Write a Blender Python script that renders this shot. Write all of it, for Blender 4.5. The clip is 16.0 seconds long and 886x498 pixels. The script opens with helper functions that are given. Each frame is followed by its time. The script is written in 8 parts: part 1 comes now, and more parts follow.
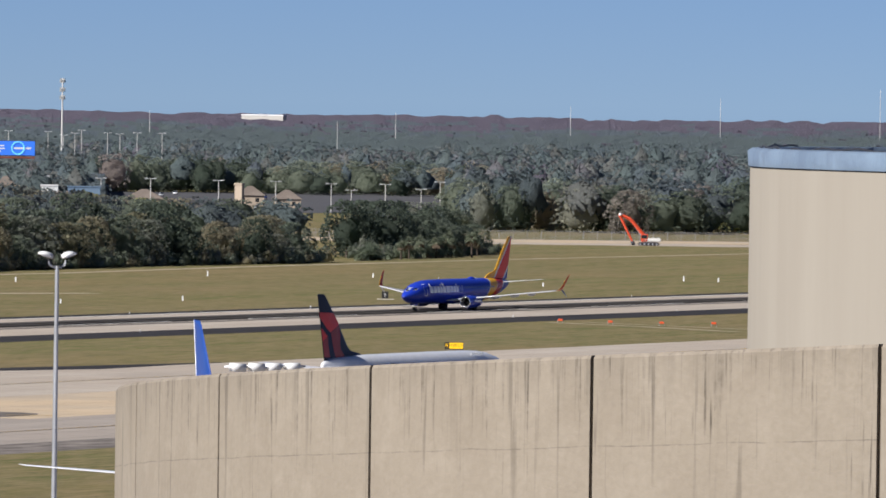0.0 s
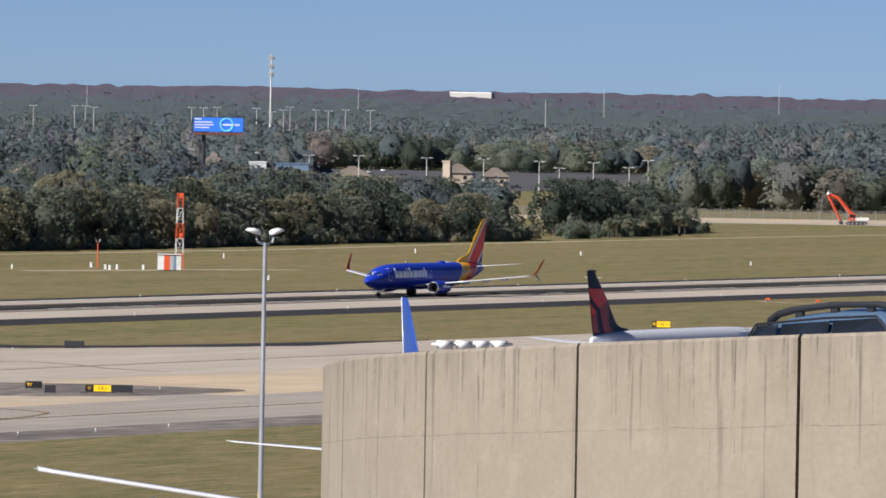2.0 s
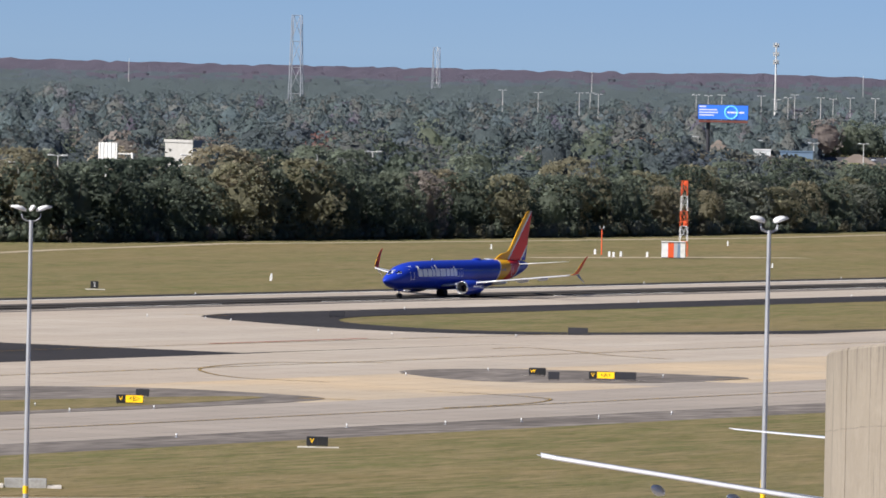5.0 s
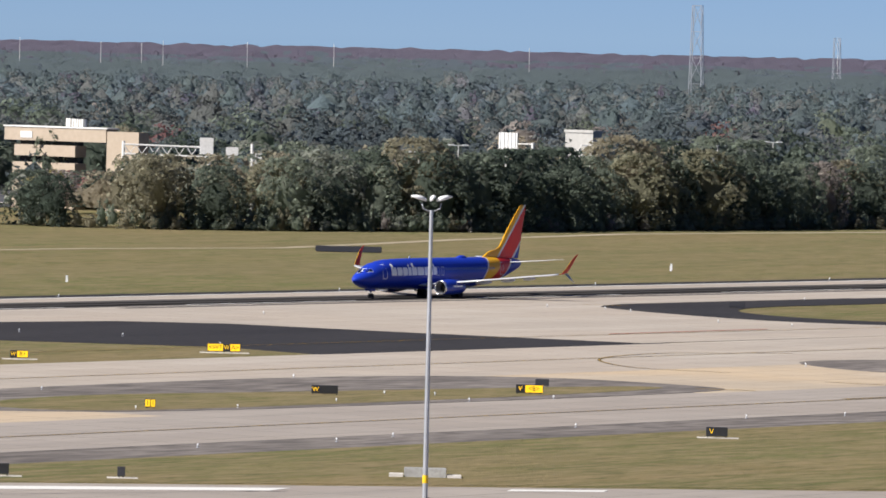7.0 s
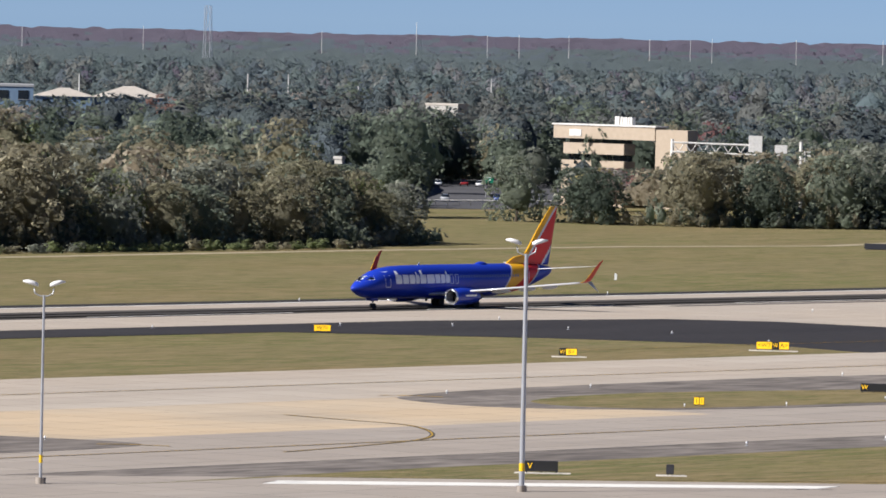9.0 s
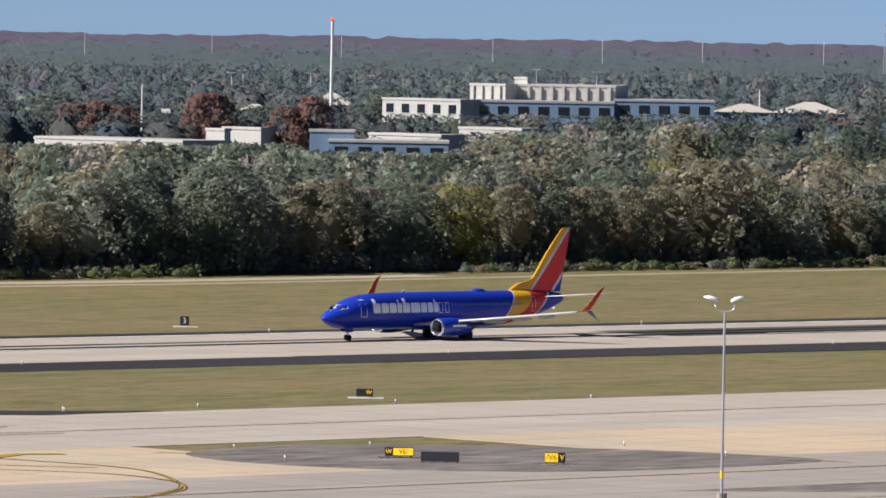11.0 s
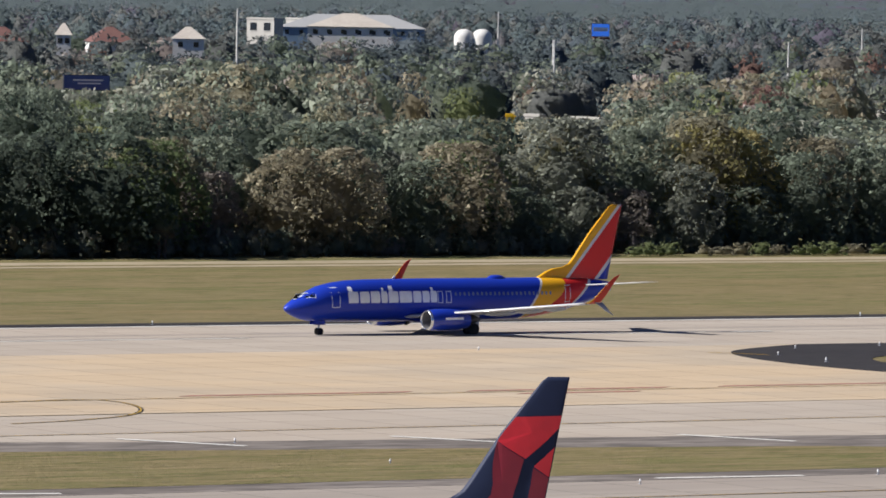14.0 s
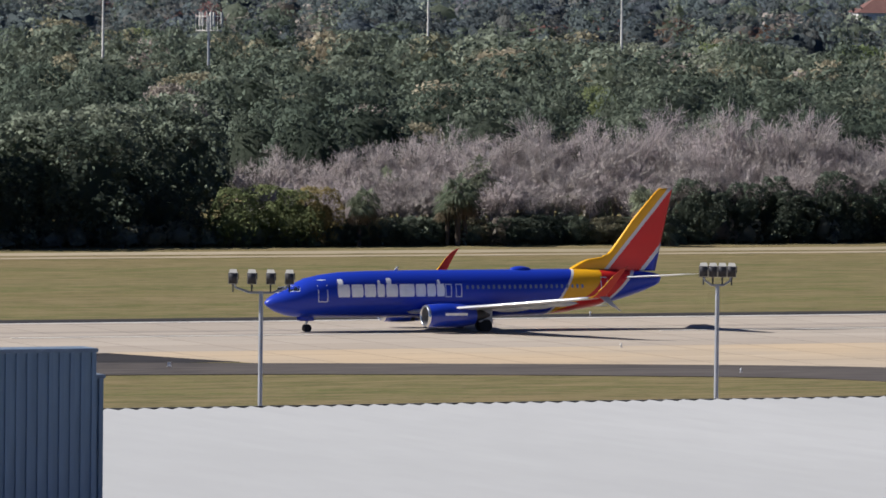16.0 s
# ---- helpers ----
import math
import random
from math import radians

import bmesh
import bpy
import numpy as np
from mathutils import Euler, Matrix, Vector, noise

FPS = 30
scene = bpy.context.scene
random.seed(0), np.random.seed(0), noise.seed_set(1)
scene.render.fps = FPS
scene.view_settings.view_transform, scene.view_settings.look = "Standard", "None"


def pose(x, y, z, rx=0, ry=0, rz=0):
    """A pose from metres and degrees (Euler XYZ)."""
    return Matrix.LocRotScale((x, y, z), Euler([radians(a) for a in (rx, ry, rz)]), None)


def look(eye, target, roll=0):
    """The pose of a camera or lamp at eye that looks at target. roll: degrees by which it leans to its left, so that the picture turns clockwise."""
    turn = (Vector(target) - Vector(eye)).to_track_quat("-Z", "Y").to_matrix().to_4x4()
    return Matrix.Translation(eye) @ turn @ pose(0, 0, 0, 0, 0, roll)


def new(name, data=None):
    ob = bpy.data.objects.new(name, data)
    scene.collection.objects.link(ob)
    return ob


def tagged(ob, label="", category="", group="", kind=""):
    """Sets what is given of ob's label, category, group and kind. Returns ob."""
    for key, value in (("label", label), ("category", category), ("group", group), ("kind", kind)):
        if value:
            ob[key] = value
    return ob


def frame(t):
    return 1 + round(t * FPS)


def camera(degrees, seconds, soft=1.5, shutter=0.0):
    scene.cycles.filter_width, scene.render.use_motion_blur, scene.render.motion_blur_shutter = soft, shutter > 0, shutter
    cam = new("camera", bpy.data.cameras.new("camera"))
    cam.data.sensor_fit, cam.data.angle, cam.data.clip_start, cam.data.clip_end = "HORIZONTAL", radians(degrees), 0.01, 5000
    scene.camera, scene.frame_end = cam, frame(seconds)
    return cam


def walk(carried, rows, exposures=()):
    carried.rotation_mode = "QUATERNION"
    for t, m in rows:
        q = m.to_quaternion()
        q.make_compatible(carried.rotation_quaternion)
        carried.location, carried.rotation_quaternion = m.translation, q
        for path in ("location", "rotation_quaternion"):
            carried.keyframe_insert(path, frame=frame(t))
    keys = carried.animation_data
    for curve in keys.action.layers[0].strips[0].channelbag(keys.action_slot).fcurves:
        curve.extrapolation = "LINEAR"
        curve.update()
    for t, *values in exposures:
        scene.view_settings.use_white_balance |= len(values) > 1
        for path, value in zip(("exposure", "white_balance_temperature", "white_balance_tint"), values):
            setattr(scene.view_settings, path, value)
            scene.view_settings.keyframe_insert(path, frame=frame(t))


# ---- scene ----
# ---- camera and its walk ----
EYE_Z = 35.35
cam = camera(6.579, 16.0, soft=1.7)
# seconds, heading, tilt and lean in degrees
TURNS = [
    (0, -61.884, -1.085, -0.857),
    (0.5, -61.588, -1.123, -0.895),
    (1, -61.279, -1.210, -0.977),
    (1.5, -60.907, -1.243, -1.025),
    (2, -60.335, -1.275, -1.089),
    (2.5, -59.768, -1.297, -1.167),
    (3, -59.239, -1.333, -1.184),
    (3.2, -59.022, -1.349, -1.190),
    (5.3, -56.137, -1.493, -1.266),
    (5.5, -55.841, -1.534, -1.266),
    (6, -55.115, -1.603, -1.257),
    (6.5, -54.367, -1.606, -1.266),
    (7, -53.608, -1.583, -1.319),
    (7.5, -52.721, -1.623, -1.394),
    (8, -51.624, -1.670, -1.439),
    (8.2, -51.183, -1.685, -1.350),
    (10.3, -46.623, -1.621, -1.257),
    (10.5, -46.076, -1.616, -1.209),
    (11, -44.477, -1.666, -0.981),
    (11.5, -42.865, -1.833, -0.800),
    (12, -41.256, -1.952, -0.756),
    (12.5, -39.585, -1.999, -0.813),
    (13, -37.738, -2.036, -0.896),
    (13.5, -35.784, -2.052, -0.946),
    (14, -33.686, -2.093, -1.041),
    (14.5, -31.422, -2.115, -0.978),
    (15, -28.891, -2.219, -0.822),
    (15.2, -27.863, -2.288, -0.791),
    (15.5, -26.303, -2.353, -0.778),
    (15.7, -25.268, -2.374, -0.722),
    (16, -23.709, -2.387, -0.638),
]
walk(cam, [(t, pose(0, 0, EYE_Z, 90 + p, r, y)) for t, y, p, r in TURNS], [(t, 0.81 + e, 6420, 12) for t, e in ((0, -0.10), (2.5, -0.04), (6, 0.11), (12, 0.08), (13.5, 0.04), (15, -0.05), (16, -0.06))])

# ---- world, sun, exposure ----
SUN_WAY = Vector((-1.2, 0.55, 1.0)).normalized()
SUN_EL = math.asin(SUN_WAY.z)
SUN_AZ = math.atan2(SUN_WAY.x, SUN_WAY.y)
world = bpy.data.worlds.new("world")
scene.world = world
world.use_nodes = True
wn = world.node_tree.nodes
sky = wn.new("ShaderNodeTexSky")
sky.sky_type = "NISHITA"
sky.sun_disc = False
sky.sun_elevation = SUN_EL
sky.sun_rotation = SUN_AZ
sky.altitude = 0
sky.air_density = 0.45
sky.dust_density = 0.0
sky.ozone_density = 2.0
wn["Background"].inputs["Strength"].default_value = 0.041
tint = wn.new("ShaderNodeMix")
tint.data_type, tint.blend_type = "RGBA", "MULTIPLY"
tint.inputs[0].default_value = 1.0
tint.inputs[7].default_value = (0.585, 0.715, 1.0, 1)
world.node_tree.links.new(sky.outputs[0], tint.inputs[6])
world.node_tree.links.new(tint.outputs[2], wn["Background"].inputs["Color"])
sun_data = bpy.data.lights.new("sun", "SUN")
sun_data.energy = 4.35
sun_data.angle = radians(0.53)
sun_data.color = (1.0, 0.97, 0.93)
sun = new("sun", sun_data)
sun.matrix_world = look(SUN_WAY * 300, (0, 0, 0))


# ---- materials ----
def shader(name):
    m = bpy.data.materials.new(name)
    m.use_nodes = True
    nt = m.node_tree
    return m, nt, nt.nodes["Principled BSDF"]


def math_node(nt, op, a, b=0.0, c=0.0):
    n = nt.nodes.new("ShaderNodeMath")
    n.operation = op
    for i, v in enumerate((a, b, c)):
        if isinstance(v, (int, float)):
            n.inputs[i].default_value = v
        else:
            nt.links.new(v, n.inputs[i])
    return n.outputs[0]


def mix_col(nt, f, a, b, blend="MIX"):
    n = nt.nodes.new("ShaderNodeMix")
    n.data_type = "RGBA"
    n.blend_type = blend
    for i, v in ((0, f), (6, a), (7, b)):
        if isinstance(v, (int, float)):
            n.inputs[i].default_value = v
        elif isinstance(v, (tuple, list)):
            n.inputs[i].default_value = (*v[:3], 1)
        else:
            nt.links.new(v, n.inputs[i])
    return n.outputs[2]


def coords(nt, scale=(1, 1, 1), kind="Object"):
    tc = nt.nodes.new("ShaderNodeTexCoord")
    mp = nt.nodes.new("ShaderNodeMapping")
    mp.inputs["Scale"].default_value = scale
    nt.links.new(tc.outputs[kind], mp.inputs[0])
    return mp.outputs[0]


def noise_fac(nt, vec, scale, detail=4.0, lo=0.35, hi=0.65, rough=0.55):
    n = nt.nodes.new("ShaderNodeTexNoise")
    n.inputs["Scale"].default_value = scale
    n.inputs["Detail"].default_value = detail
    n.inputs["Roughness"].default_value = rough
    nt.links.new(vec, n.inputs["Vector"])
    r = nt.nodes.new("ShaderNodeMapRange")
    r.inputs[1].default_value, r.inputs[2].default_value = lo, hi
    nt.links.new(n.outputs[0], r.inputs[0])
    return r.outputs[0]


def bump(nt, bsdf, height, strength=0.3, dist=0.05):
    b = nt.nodes.new("ShaderNodeBump")
    b.inputs["Strength"].default_value = strength
    b.inputs["Distance"].default_value = dist
    nt.links.new(height, b.inputs["Height"])
    nt.links.new(b.outputs[0], bsdf.inputs["Normal"])


def surface(name, a, b, c=None, big=0.05, small=1.0, stretch=(1, 1, 1), rough=0.85, metal=0.0, bmp=0.2, mixc=0.5, vary=0.0):
    """Two tones in large patches, a third in fine grain, with relief."""
    m, nt, p = shader(name)
    v = coords(nt, stretch)
    f1 = noise_fac(nt, v, big)
    f2 = noise_fac(nt, v, small, 6.0)
    col = mix_col(nt, f1, a, b)
    if c:
        col = mix_col(nt, math_node(nt, "MULTIPLY", f2, mixc), col, c)
    if vary:
        oi = nt.nodes.new("ShaderNodeObjectInfo")
        k = math_node(nt, "MULTIPLY_ADD", oi.outputs["Random"], vary, 1 - vary / 2)
        hsv = nt.nodes.new("ShaderNodeHueSaturation")
        nt.links.new(k, hsv.inputs["Value"])
        nt.links.new(col, hsv.inputs["Color"])
        col = hsv.outputs[0]
    nt.links.new(col, p.inputs["Base Color"])
    p.inputs["Roughness"].default_value = rough
    p.inputs["Metallic"].default_value = metal
    p.inputs["Specular IOR Level"].default_value = 0.5 if rough < 0.7 else 0.12
    if bmp:
        bump(nt, p, f2, bmp)
    return m


def plain(name, col, rough=0.5, metal=0.0, coat=0.0, spec=0.5):
    m, nt, p = shader(name)
    v = coords(nt)
    f = noise_fac(nt, v, 1.7, 5.0)
    dark = tuple(k * 0.9 for k in col)
    nt.links.new(mix_col(nt, f, dark, col), p.inputs["Base Color"])
    p.inputs["Roughness"].default_value = rough
    p.inputs["Metallic"].default_value = metal
    p.inputs["Coat Weight"].default_value = coat
    p.inputs["Specular IOR Level"].default_value = spec
    return m


def lit_sign(name, col, power):
    """The translucent face of a sign that is lit from inside."""
    m, nt, p = shader(name)
    p.inputs["Base Color"].default_value = (*col, 1)
    p.inputs["Roughness"].default_value = 0.4
    p.inputs["Emission Color"].default_value = (*col, 1)
    p.inputs["Emission Strength"].default_value = power
    return m


def leaf_mat(name, col, tip, trans=0.28):
    """Foliage: hue varies tree by tree, in patches and leaf by leaf; some light passes through."""
    m, nt, p = shader(name)
    geo = nt.nodes.new("ShaderNodeNewGeometry")
    own = nt.nodes.new("ShaderNodeObjectInfo")
    at = nt.nodes.new("ShaderNodeAttribute")
    at.attribute_name = "tone"
    v = coords(nt, kind="Object")
    f = noise_fac(nt, v, 1.1, 6.0, 0.32, 0.68, 0.8)
    k = math_node(nt, "MULTIPLY_ADD", geo.outputs["Random Per Island"], 0.38, math_node(nt, "MULTIPLY", f, 0.62))
    c = mix_col(nt, k, col, tip)
    hsv = nt.nodes.new("ShaderNodeHueSaturation")
    tone = math_node(nt, "ADD", math_node(nt, "SUBTRACT", own.outputs["Random"], 0.5), at.outputs["Fac"])
    nt.links.new(math_node(nt, "MULTIPLY_ADD", tone, 0.32, 1.0), hsv.inputs["Value"])
    nt.links.new(math_node(nt, "MULTIPLY_ADD", tone, -0.04, 0.5), hsv.inputs["Hue"])
    nt.links.new(c, hsv.inputs["Color"])
    c = hsv.outputs[0]
    nt.links.new(c, p.inputs["Base Color"])
    p.inputs["Roughness"].default_value = 0.75
    p.inputs["Specular IOR Level"].default_value = 0.15
    bump(nt, p, noise_fac(nt, v, 2.0, 5.0, 0.25, 0.75, 0.75), 1.0, 0.7)
    tr = nt.nodes.new("ShaderNodeBsdfTranslucent")
    nt.links.new(c, tr.inputs["Color"])
    mx = nt.nodes.new("ShaderNodeMixShader")
    mx.inputs[0].default_value = trans
    nt.links.new(p.outputs[0], mx.inputs[1])
    nt.links.new(tr.outputs[0], mx.inputs[2])
    nt.links.new(mx.outputs[0], nt.nodes["Material Output"].inputs["Surface"])
    return m


def grass_mat():
    """Mown winter grass: wide patches, mowing streaks, tufts and straw."""
    m, nt, p = shader("grass")
    v = coords(nt)
    vs = coords(nt, (0.2, 1.0, 1.0))
    f1 = noise_fac(nt, vs, 0.035, 6.0, 0.40, 0.60)
    f2 = noise_fac(nt, vs, 0.16, 8.0, 0.38, 0.62, 0.72)
    f3 = noise_fac(nt, v, 1.3, 5.0, 0.34, 0.66, 0.7)
    f4 = noise_fac(nt, vs, 0.55, 6.0, 0.45, 0.60, 0.72)
    f5 = noise_fac(nt, vs, 0.9, 6.0, 0.50, 0.66, 0.75)
    f6 = noise_fac(nt, coords(nt, (0.03, 1.0, 1.0)), 0.10, 5.0, 0.42, 0.58, 0.6)
    f7 = noise_fac(nt, v, 0.011, 4.0, 0.42, 0.58, 0.6)
    c = mix_col(nt, f1, (0.100, 0.116, 0.038), (0.225, 0.160, 0.078))
    c = mix_col(nt, math_node(nt, "MULTIPLY", f7, 0.75), c, (0.098, 0.128, 0.034))
    c = mix_col(nt, math_node(nt, "MULTIPLY", f2, 0.8), c, (0.076, 0.090, 0.026))
    c = mix_col(nt, math_node(nt, "MULTIPLY", f6, 0.55), c, (0.190, 0.150, 0.078))
    c = mix_col(nt, math_node(nt, "MULTIPLY", f4, 0.75), c, (0.262, 0.195, 0.108))
    c = mix_col(nt, math_node(nt, "MULTIPLY", f5, 0.85), c, (0.046, 0.054, 0.018))
    c = mix_col(nt, math_node(nt, "MULTIPLY", f3, 0.45), c, (0.215, 0.172, 0.090))
    nt.links.new(c, p.inputs["Base Color"])
    p.inputs["Roughness"].default_value = 0.95
    p.inputs["Specular IOR Level"].default_value = 0.1
    bump(nt, p, f3, 0.8, 0.10)
    return m


def concrete_mat(name, a, b, c, slab=(7.6, 7.6), joint=0.10):
    """Slab concrete: big stains along the traffic, fine grain, saw-cut joints."""
    m, nt, p = shader(name)
    vs = coords(nt, (0.12, 1.0, 1.0))
    v = coords(nt)
    f1 = noise_fac(nt, vs, 0.12, 6.0, 0.35, 0.65)
    f2 = noise_fac(nt, vs, 0.9, 6.0, 0.3, 0.7)
    f3 = noise_fac(nt, v, 0.03, 3.0, 0.4, 0.6)
    col = mix_col(nt, f1, a, b)
    col = mix_col(nt, math_node(nt, "MULTIPLY", f3, 0.7), col, c)
    col = mix_col(nt, math_node(nt, "MULTIPLY", f2, 0.3), col, tuple(k * 0.72 for k in a))
    br = nt.nodes.new("ShaderNodeTexBrick")
    br.offset = 0.0
    br.inputs["Scale"].default_value = 1.0
    br.inputs["Mortar Size"].default_value = joint
    br.inputs["Brick Width"].default_value = slab[0]
    br.inputs["Row Height"].default_value = slab[1]
    br.inputs["Color1"].default_value = (1, 1, 1, 1)
    br.inputs["Color2"].default_value = (0.93, 0.93, 0.93, 1)
    br.inputs["Mortar"].default_value = (0.6, 0.6, 0.6, 1)
    nt.links.new(v, br.inputs["Vector"])
    col = mix_col(nt, 1.0, col, br.outputs[0], "MULTIPLY")
    nt.links.new(col, p.inputs["Base Color"])
    p.inputs["Roughness"].default_value = 0.9
    p.inputs["Specular IOR Level"].default_value = 0.15
    bump(nt, p, f2, 0.15)
    return m


def banded_mat(name, base, bands, rough=0.36, coat=0.2):
    """Paint in oblique bands: each band starts where x > a + b z + c z^2 in the thing's own space."""
    m, nt, p = shader(name)
    tc = nt.nodes.new("ShaderNodeTexCoord")
    sp = nt.nodes.new("ShaderNodeSeparateXYZ")
    nt.links.new(tc.outputs["Object"], sp.inputs[0])
    x, z = sp.outputs[0], sp.outputs[2]
    col = base
    for a, b, c, paint in bands:
        lim = math_node(nt, "MULTIPLY_ADD", math_node(nt, "MULTIPLY_ADD", z, c, b), z, a)
        col = mix_col(nt, math_node(nt, "GREATER_THAN", x, lim), col, paint)
    f = noise_fac(nt, coords(nt), 0.8, 6.0)
    col = mix_col(nt, math_node(nt, "MULTIPLY", f, 0.05), col, (0.05, 0.05, 0.06))
    p.inputs["Specular IOR Level"].default_value = 0.25
    nt.links.new(col, p.inputs["Base Color"])
    p.inputs["Roughness"].default_value = rough
    p.inputs["Coat Weight"].default_value = coat
    p.inputs["Coat Roughness"].default_value = 0.12
    return m


GRASS = grass_mat()
CONC = concrete_mat("runway_concrete", (0.375, 0.325, 0.268), (0.455, 0.40, 0.332), (0.415, 0.35, 0.28))
CONC_OLD = concrete_mat("old_concrete", (0.41, 0.34, 0.255), (0.49, 0.405, 0.30), (0.55, 0.415, 0.265))
CONC_GREY = concrete_mat("grey_concrete", (0.295, 0.26, 0.225), (0.38, 0.335, 0.285), (0.33, 0.285, 0.24))
ASPH = surface("asphalt", (0.022, 0.021, 0.023), (0.034, 0.032, 0.033), (0.055, 0.051, 0.049), 0.1, 1.5, (0.3, 1, 1), 0.9)
ASPH_MID = surface("dark_worn_asphalt", (0.050, 0.045, 0.043), (0.085, 0.076, 0.070), (0.14, 0.122, 0.108), 0.1, 0.6, (0.3, 1, 1), 0.92, mixc=0.5)
ASPH_GREY = surface("worn_asphalt", (0.155, 0.136, 0.120), (0.26, 0.229, 0.200), (0.075, 0.066, 0.060), 0.12, 0.55, (0.35, 1, 1), 0.92, mixc=0.8)
RUBBER = surface("rubber_marks", (0.045, 0.041, 0.04), (0.075, 0.068, 0.063), (0.15, 0.135, 0.118), 0.15, 0.9, (0.04, 1, 1), 0.9)
DIRT = surface("pale_dirt", (0.42, 0.35, 0.26), (0.33, 0.28, 0.19), (0.2, 0.17, 0.09), 0.06, 0.6, (0.3, 1, 1), 0.95)
ROAD = surface("road_asphalt", (0.075, 0.075, 0.08), (0.10, 0.10, 0.105), (0.06, 0.06, 0.06), 0.05, 0.8, (1, 1, 1), 0.9)
YELLOW_PAINT = surface("yellow_line_paint", (0.42, 0.26, 0.035), (0.52, 0.32, 0.04), (0.16, 0.12, 0.06), 0.4, 1.4, rough=0.8, bmp=0, mixc=0.8)
WHITE_PAINT = plain("white_line_paint", (0.72, 0.70, 0.64), 0.7)
RED_PAINT = surface("faded_red_paint", (0.30, 0.09, 0.07), (0.36, 0.17, 0.12), (0.38, 0.31, 0.25), 0.6, 2.0, rough=0.8)
BLACK_PAINT = plain("black_line_paint", (0.025, 0.024, 0.024), 0.8)
LEAVES = {
    # Oak tones darkened; the dimness of some stretches is put into the leaf colour.
    "live": leaf_mat("darkened_oak_leaves", (0.111, 0.147, 0.113), (0.186, 0.222, 0.166), 0.58),
    "oak": leaf_mat("oak_leaves", (0.201, 0.242, 0.185), (0.337, 0.381, 0.287), 0.58),
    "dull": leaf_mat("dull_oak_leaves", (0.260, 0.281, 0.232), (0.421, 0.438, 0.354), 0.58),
    "olive": leaf_mat("olive_leaves", (0.290, 0.276, 0.188), (0.466, 0.431, 0.298), 0.58),
    "fresh": leaf_mat("fresh_leaves", (0.160, 0.205, 0.095), (0.370, 0.425, 0.205), 0.5),
    "dry": leaf_mat("dry_leaves", (0.295, 0.263, 0.228), (0.487, 0.440, 0.385), 0.58),
    "gold": leaf_mat("yellow_leaves", (0.300, 0.270, 0.120), (0.600, 0.522, 0.240), 0.5),
    "rust": leaf_mat("rust_leaves", (0.195, 0.117, 0.098), (0.390, 0.234, 0.192)),
    "twigs": leaf_mat("twigs", (0.480, 0.420, 0.415), (0.760, 0.690, 0.675), 0.5),
    "palm": leaf_mat("palm_fronds", (0.100, 0.138, 0.088), (0.430, 0.480, 0.340), 0.45),
    "dry_frond": leaf_mat("dry_fronds", (0.220, 0.170, 0.110), (0.400, 0.330, 0.230)),
    # Distance haze is put into these leaf colours: greyer, paler, bluer.
    "far_oak": leaf_mat("hazed_oak_leaves", (0.098, 0.132, 0.137), (0.174, 0.210, 0.206), 0.2),
    "far_grey": leaf_mat("hazed_grey_leaves", (0.107, 0.138, 0.159), (0.178, 0.213, 0.230), 0.2),
    "far_olive": leaf_mat("hazed_olive_leaves", (0.140, 0.152, 0.143), (0.230, 0.239, 0.219), 0.2),
    "far_twig": leaf_mat("hazed_twigs", (0.161, 0.161, 0.174), (0.246, 0.239, 0.246), 0.2),
    "cypress": leaf_mat("hazed_cypress_twigs", (0.128, 0.114, 0.152), (0.205, 0.180, 0.222), 0.2),
}
BARK = surface("bark", (0.07, 0.055, 0.042), (0.13, 0.105, 0.085), (0.045, 0.036, 0.03), 0.8, 6.0, (1, 1, 0.2), 0.95, bmp=0.5)
PALE_BARK = surface("pale_bark", (0.34, 0.31, 0.28), (0.46, 0.42, 0.39), (0.14, 0.12, 0.10), 0.8, 5.0, (1, 1, 0.3), 0.9)
STEEL = surface("galvanised_steel", (0.42, 0.43, 0.44), (0.52, 0.53, 0.54), (0.33, 0.34, 0.35), 0.5, 3.0, (1, 1, 0.3), 0.45, 0.6, 0.05)
WHITE = plain("white_enamel", (0.78, 0.78, 0.76), 0.45)
PALE_RENDER = surface("pale_render", (0.40, 0.385, 0.35), (0.46, 0.445, 0.405), (0.33, 0.315, 0.285), 0.2, 1.0, rough=0.8)
OFFWHITE = surface("weathered_white", (0.66, 0.64, 0.59), (0.74, 0.73, 0.69), (0.5, 0.48, 0.44), 0.3, 2.0, rough=0.7)
DARK = plain("dark_metal", (0.035, 0.035, 0.04), 0.5)
BLACK = plain("black_sign", (0.018, 0.018, 0.018), 0.5)
TYRE = plain("tyre_rubber", (0.02, 0.02, 0.02), 0.85)
SIGN_YELLOW = plain("sign_yellow", (0.80, 0.50, 0.01), 0.4)
SIGN_LIT = lit_sign("lit_sign_yellow", (0.80, 0.46, 0.01), 0.42)
SIGN_RED = lit_sign("lit_sign_red", (0.40, 0.02, 0.025), 0.16)
ORANGE = plain("safety_orange", (0.75, 0.11, 0.03), 0.5)
GLASS = plain("dark_glass", (0.015, 0.02, 0.028), 0.06, 0.0, 0.0, 0.8)
TAN = surface("tan_render", (0.265, 0.238, 0.194), (0.290, 0.262, 0.214), (0.24, 0.212, 0.172), 0.25, 2.0, (1, 1, 0.15), 0.85, bmp=0.05)
CAP_BLUE = surface("blue_cap_metal", (0.16, 0.22, 0.29), (0.20, 0.26, 0.33), (0.10, 0.13, 0.18), 0.5, 3.0, rough=0.45)
